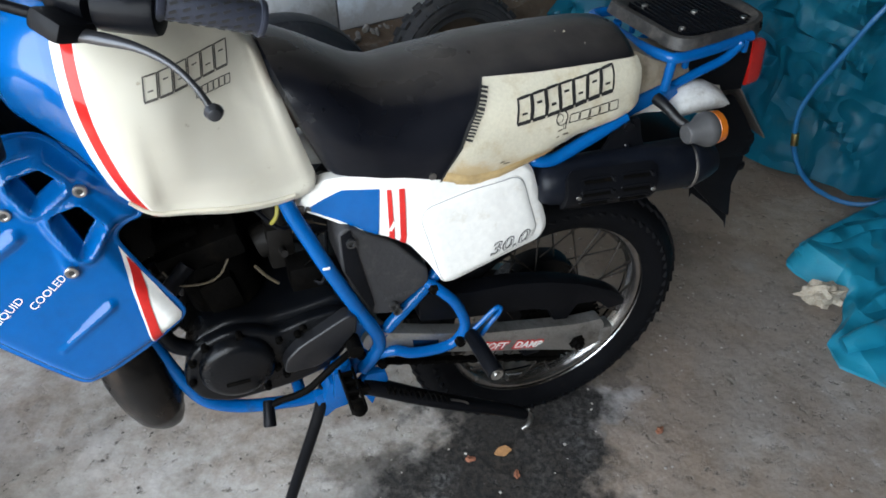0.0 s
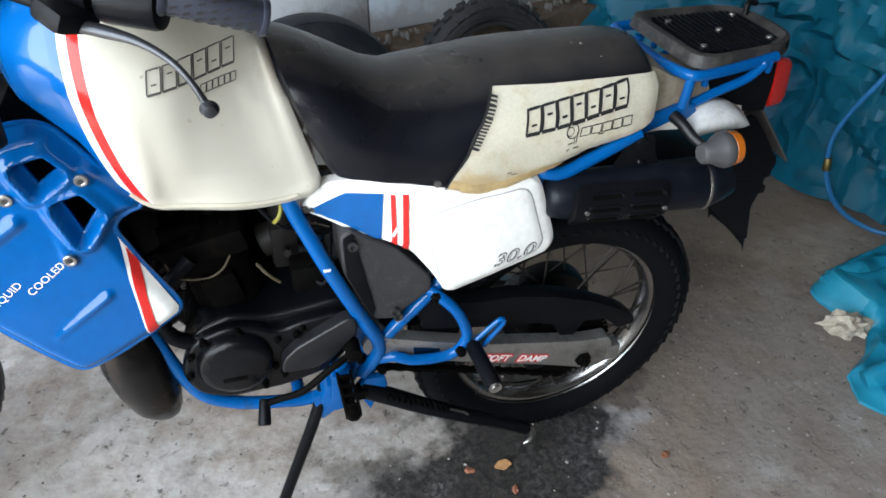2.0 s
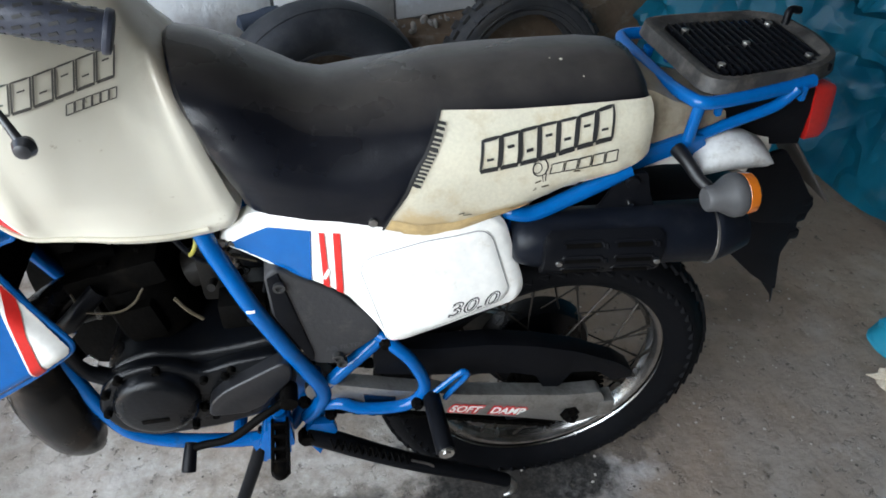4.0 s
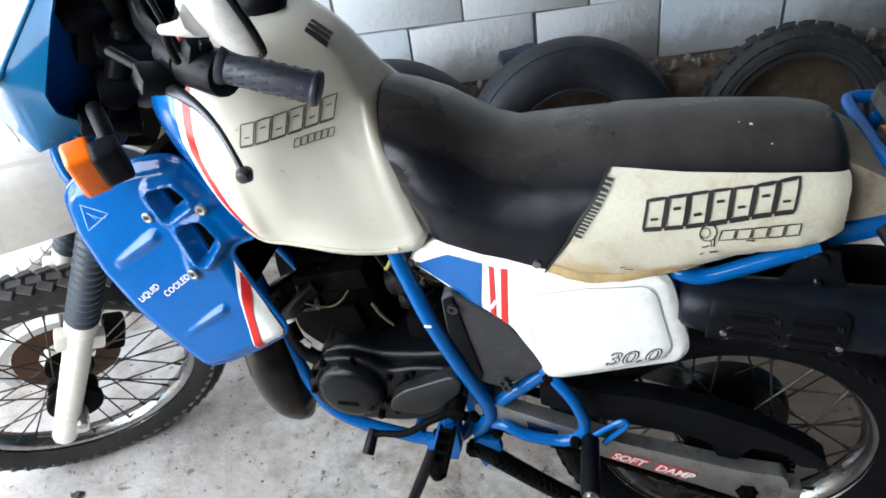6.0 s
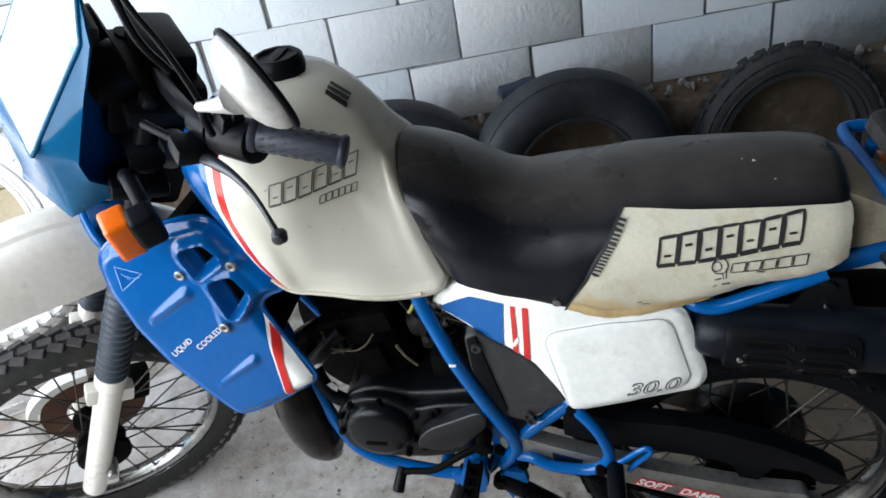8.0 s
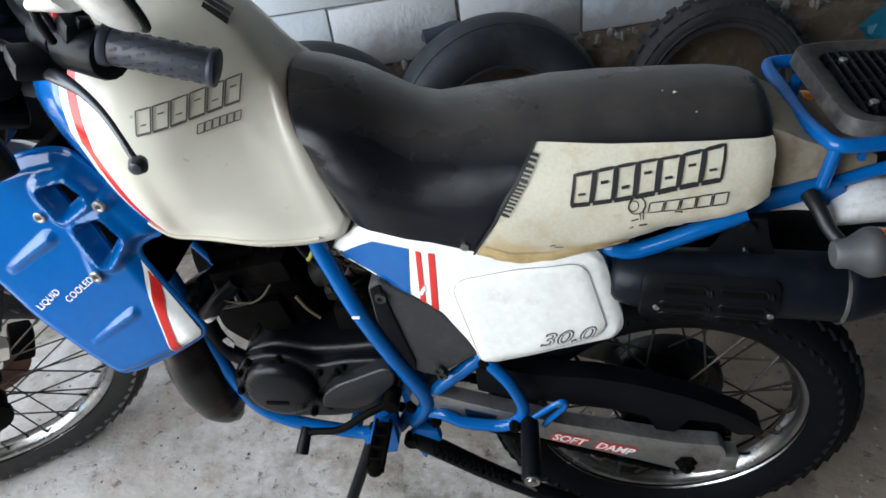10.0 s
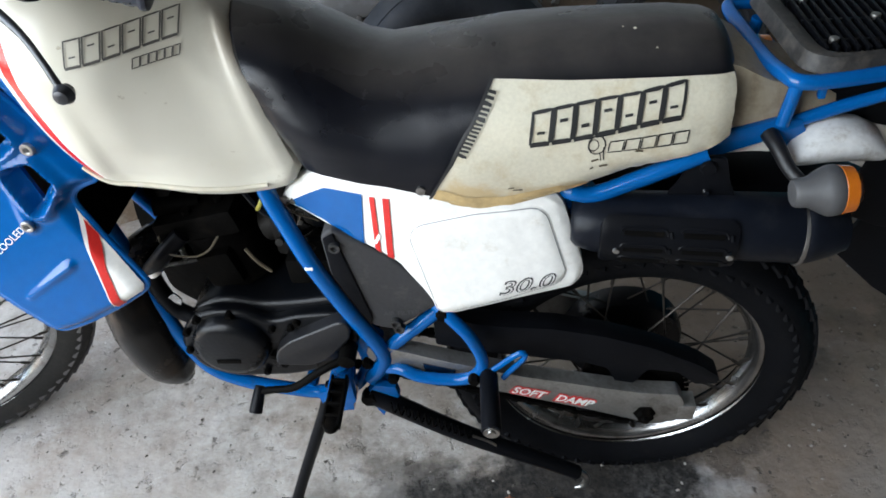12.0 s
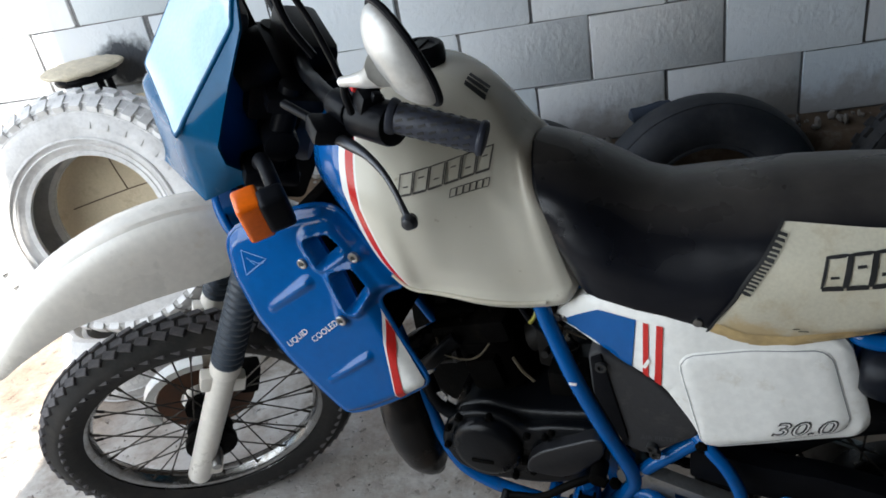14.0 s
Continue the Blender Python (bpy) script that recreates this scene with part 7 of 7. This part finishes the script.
tagged(lump, "dark blue cloth lump lying on the tyre", "cloth")
leaf = part("leaf", plate(rounded([(-0.022, -0.006), (-0.004, -0.016), (0.018, -0.006), (0.022, 0.010), (0.0, 0.014)], 0.006), -0.001, 0.001, 0.0, 1, lambda x, z: 0.004 * math.sin(x * 160)), plain("dry_leaf", (0.42, 0.22, 0.09), 0.7, var=0.3, scale=60))
leaf.matrix_world = Matrix.Translation((0.535, -0.072, 0.008)) @ Matrix.Rotation(radians(90), 4, "X")
tagged(leaf, "dry brown leaf on the oily floor", "leaf")

def crumb(x, y, size, seed, mat, label, category):
    """A broken bit lying on the floor."""
    rc = random.Random(seed)
    bm = bmesh.new()
    bmesh.ops.create_icosphere(bm, subdivisions=2, radius=1.0)
    for v in bm.verts:
        k = 0.8 + 0.5 * noise.noise(v.co * 1.9 + Vector((seed, 0, 0)))
        v.co = Vector((v.co.x * size * k, v.co.y * size * 0.6 * k, max(0.0, (v.co.z * 0.35 + 0.25) * size * k)))
    ob = part(category, move(bm, pose(x, y, 0.0, 0, 0, rc.uniform(0, 180))), mat, smooth=False)
    tagged(ob, label, category)


M_chip = plain("brick_chip", (0.28, 0.11, 0.06), 0.9, var=0.3, scale=60, relief=0.5)
M_crumb = plain("dark_crumb", (0.05, 0.042, 0.036), 0.9, var=0.3, scale=60, relief=0.5)
crumb(0.878, -0.25, 0.016, 1, M_chip, "small reddish-brown brick chip on the floor", "chip")
crumb(-0.763, 0.306, 0.022, 2, M_crumb, "curled dark leaf scrap on the concrete", "scrap")
crumb(-0.719, 0.264, 0.009, 3, M_crumb, "small dark crumb on the concrete floor", "crumb")
crumb(-1.265, 0.206, 0.014, 4, M_crumb, "small dark crumb on the concrete floor", "crumb")
crumb(-1.356, 0.448, 0.030, 5, plain("pale_scrap", (0.34, 0.31, 0.28), 0.9, var=0.3, scale=40), "pale dry scrap at the edge of the sunlight", "scrap")
crumb(0.464, -0.04, 0.016, 6, M_chip, "small reddish-brown chip in the oil stain", "chip")
crumb(0.521, -0.137, 0.013, 7, M_chip, "small reddish-brown chip in the oil stain", "chip")

# dusty rubber, its colour raised to near white in place of sun glare
M_white_tyre = plain("dust_and_glare_rubber", (0.60, 0.59, 0.58), 0.85, var=0.22, scale=4, grain=90, relief=0.4, dirt=(0.84, 0.83, 0.81), dirt_amount=0.9)
big = loose_tyre("large dusty car tyre with sun glare painted in white, standing on another tyre", 0.375, 0.200, 0.20, pose(-1.165, 1.03, 0.615, -10, 0, 8), "block", M_white_tyre, 0.024)
for rr, yy, th in ((0.352, -0.088, 0.0030), (0.343, -0.0935, 0.0022), (0.250, -0.0995, 0.0030), (0.232, -0.0965, 0.0026)):
    part("sidewall_rib", tube([(rr * math.cos(a), yy, rr * math.sin(a)) for a in np.linspace(0, 2 * math.pi, 72, endpoint=False)], th, per=1, sides=6, closed=True), M_white_tyre, big)
for k, a in enumerate(np.linspace(radians(28), radians(78), 6)):
    m = Matrix.Rotation(-a, 4, "Y") @ Matrix.Translation((0.300, -0.0985, 0)) @ Matrix.Rotation(radians(8), 4, "Z")
    part("raised_mark", box(0.042, 0.004, 0.034, (0, 0, 0), 0.003, m=m), M_white_tyre, big)
low = loose_tyre("dusty car tyre lying flat on the floor", 0.210, 0.12, 0.24, pose(-1.30, 1.06, 0.120, 90, 0, 0), "road", M_white_tyre, 0.008)
board = part("board", box(0.70, 0.02, 0.62, (0, 0, 0), 0.004, m=pose(-1.16, 1.170, 0.62, -9, 0, 4)), plain("cream_board", (0.62, 0.52, 0.36), 0.7, var=0.12, scale=5, relief=0.1, dirt=(0.35, 0.26, 0.16), dirt_amount=0.3))
tagged(board, "cracked cream-painted board leaning behind the tyre", "board")
for pts in ([(-0.06, 0.26), (-0.03, 0.12), (0.0, 0.02)], [(-0.20, -0.02), (0.0, 0.02), (0.20, 0.05)]):
    part("crack", move(tube([(x, -0.0115, z) for x, z in pts], 0.0022, sides=5), pose(-1.16, 1.170, 0.62, -9, 0, 4)), M_earth, board)
stool = thing("stool", "black stool with a round cream fleece seat", "stool", m=pose(-1.205, 1.250, 0))
st = bmesh.new()
bmesh.ops.create_icosphere(st, subdivisions=4, radius=1.0)
for v in st.verts:
    rr = 0.125 * (1 + 0.035 * noise.noise(v.co * 9))
    v.co = Vector((v.co.x * rr, v.co.y * rr, 1.024 + v.co.z * 0.022 + 0.006 * noise.noise(v.co * 14)))
part("seat_pad", st, plain("cream_fleece", (0.62, 0.55, 0.42), 0.95, var=0.2, scale=40, grain=200, relief=0.8), stool, "cream fleece seat pad")
part("seat_board", move(lathe([(0, -0.012), (0.09, -0.012), (0.095, 0.0), (0.09, 0.012), (0, 0.012)], 28, Matrix.Translation((0, 0, 0.998)) @ Matrix.Rotation(radians(90), 4, "X"), close=False), Matrix.Identity(4)), M_black, stool)
for sx in (-1, 1):
    for sy in (-1, 1):
        part("leg", cyl((sx * 0.055, sy * 0.025, 0.99), (sx * 0.11, sy * 0.030, 0.0), 0.011, sides=10), M_black, stool)


# ---- loose grit on the concrete ----
def grit(count, seed, size, area):
    rg, verts, faces = random.Random(seed), [], []
    for _ in range(count):
        x, y, r = rg.uniform(area[0], area[1]), rg.uniform(area[2], area[3]), size * rg.uniform(0.5, 1.0) ** 2 + 0.0008
        turn, long = rg.uniform(0, 6.28), rg.uniform(0.6, 1.0)
        n = len(verts)
        for k in range(5):
            a = turn + k * 1.2566
            u, v = r * math.cos(k * 1.2566) * rg.uniform(0.8, 1.2), r * long * math.sin(k * 1.2566) * rg.uniform(0.8, 1.2)
            verts.append((x + u * math.cos(turn) - v * math.sin(turn), y + u * math.sin(turn) + v * math.cos(turn), r * 0.25))
        verts.append((x + rg.uniform(-0.3, 0.3) * r, y + rg.uniform(-0.3, 0.3) * r, r * rg.uniform(0.7, 1.1)))
        verts.append((x, y, -0.001))
        faces += [(n + k, n + (k + 1) % 5, n + 5) for k in range(5)] + [(n + (k + 1) % 5, n + k, n + 6) for k in range(5)]
    me = bpy.data.meshes.new("grit")
    me.from_pydata(verts, [], faces)
    return me


for count, seed, size, tone, label in ((800, 5, 0.0042, (0.36, 0.335, 0.30), "loose pale grit scattered over the concrete floor"), (420, 9, 0.0040, (0.07, 0.06, 0.052), "loose dark grit scattered over the concrete floor")):
    ob = new("grit", grit(count, seed, size, (-1.2, 1.9, -0.9, 0.75)))
    ob.data.materials.append(plain("floor_grit", tone, 0.9, var=0.3, scale=40, relief=0.0))
    tagged(ob, label, "grit", kind="stuff")
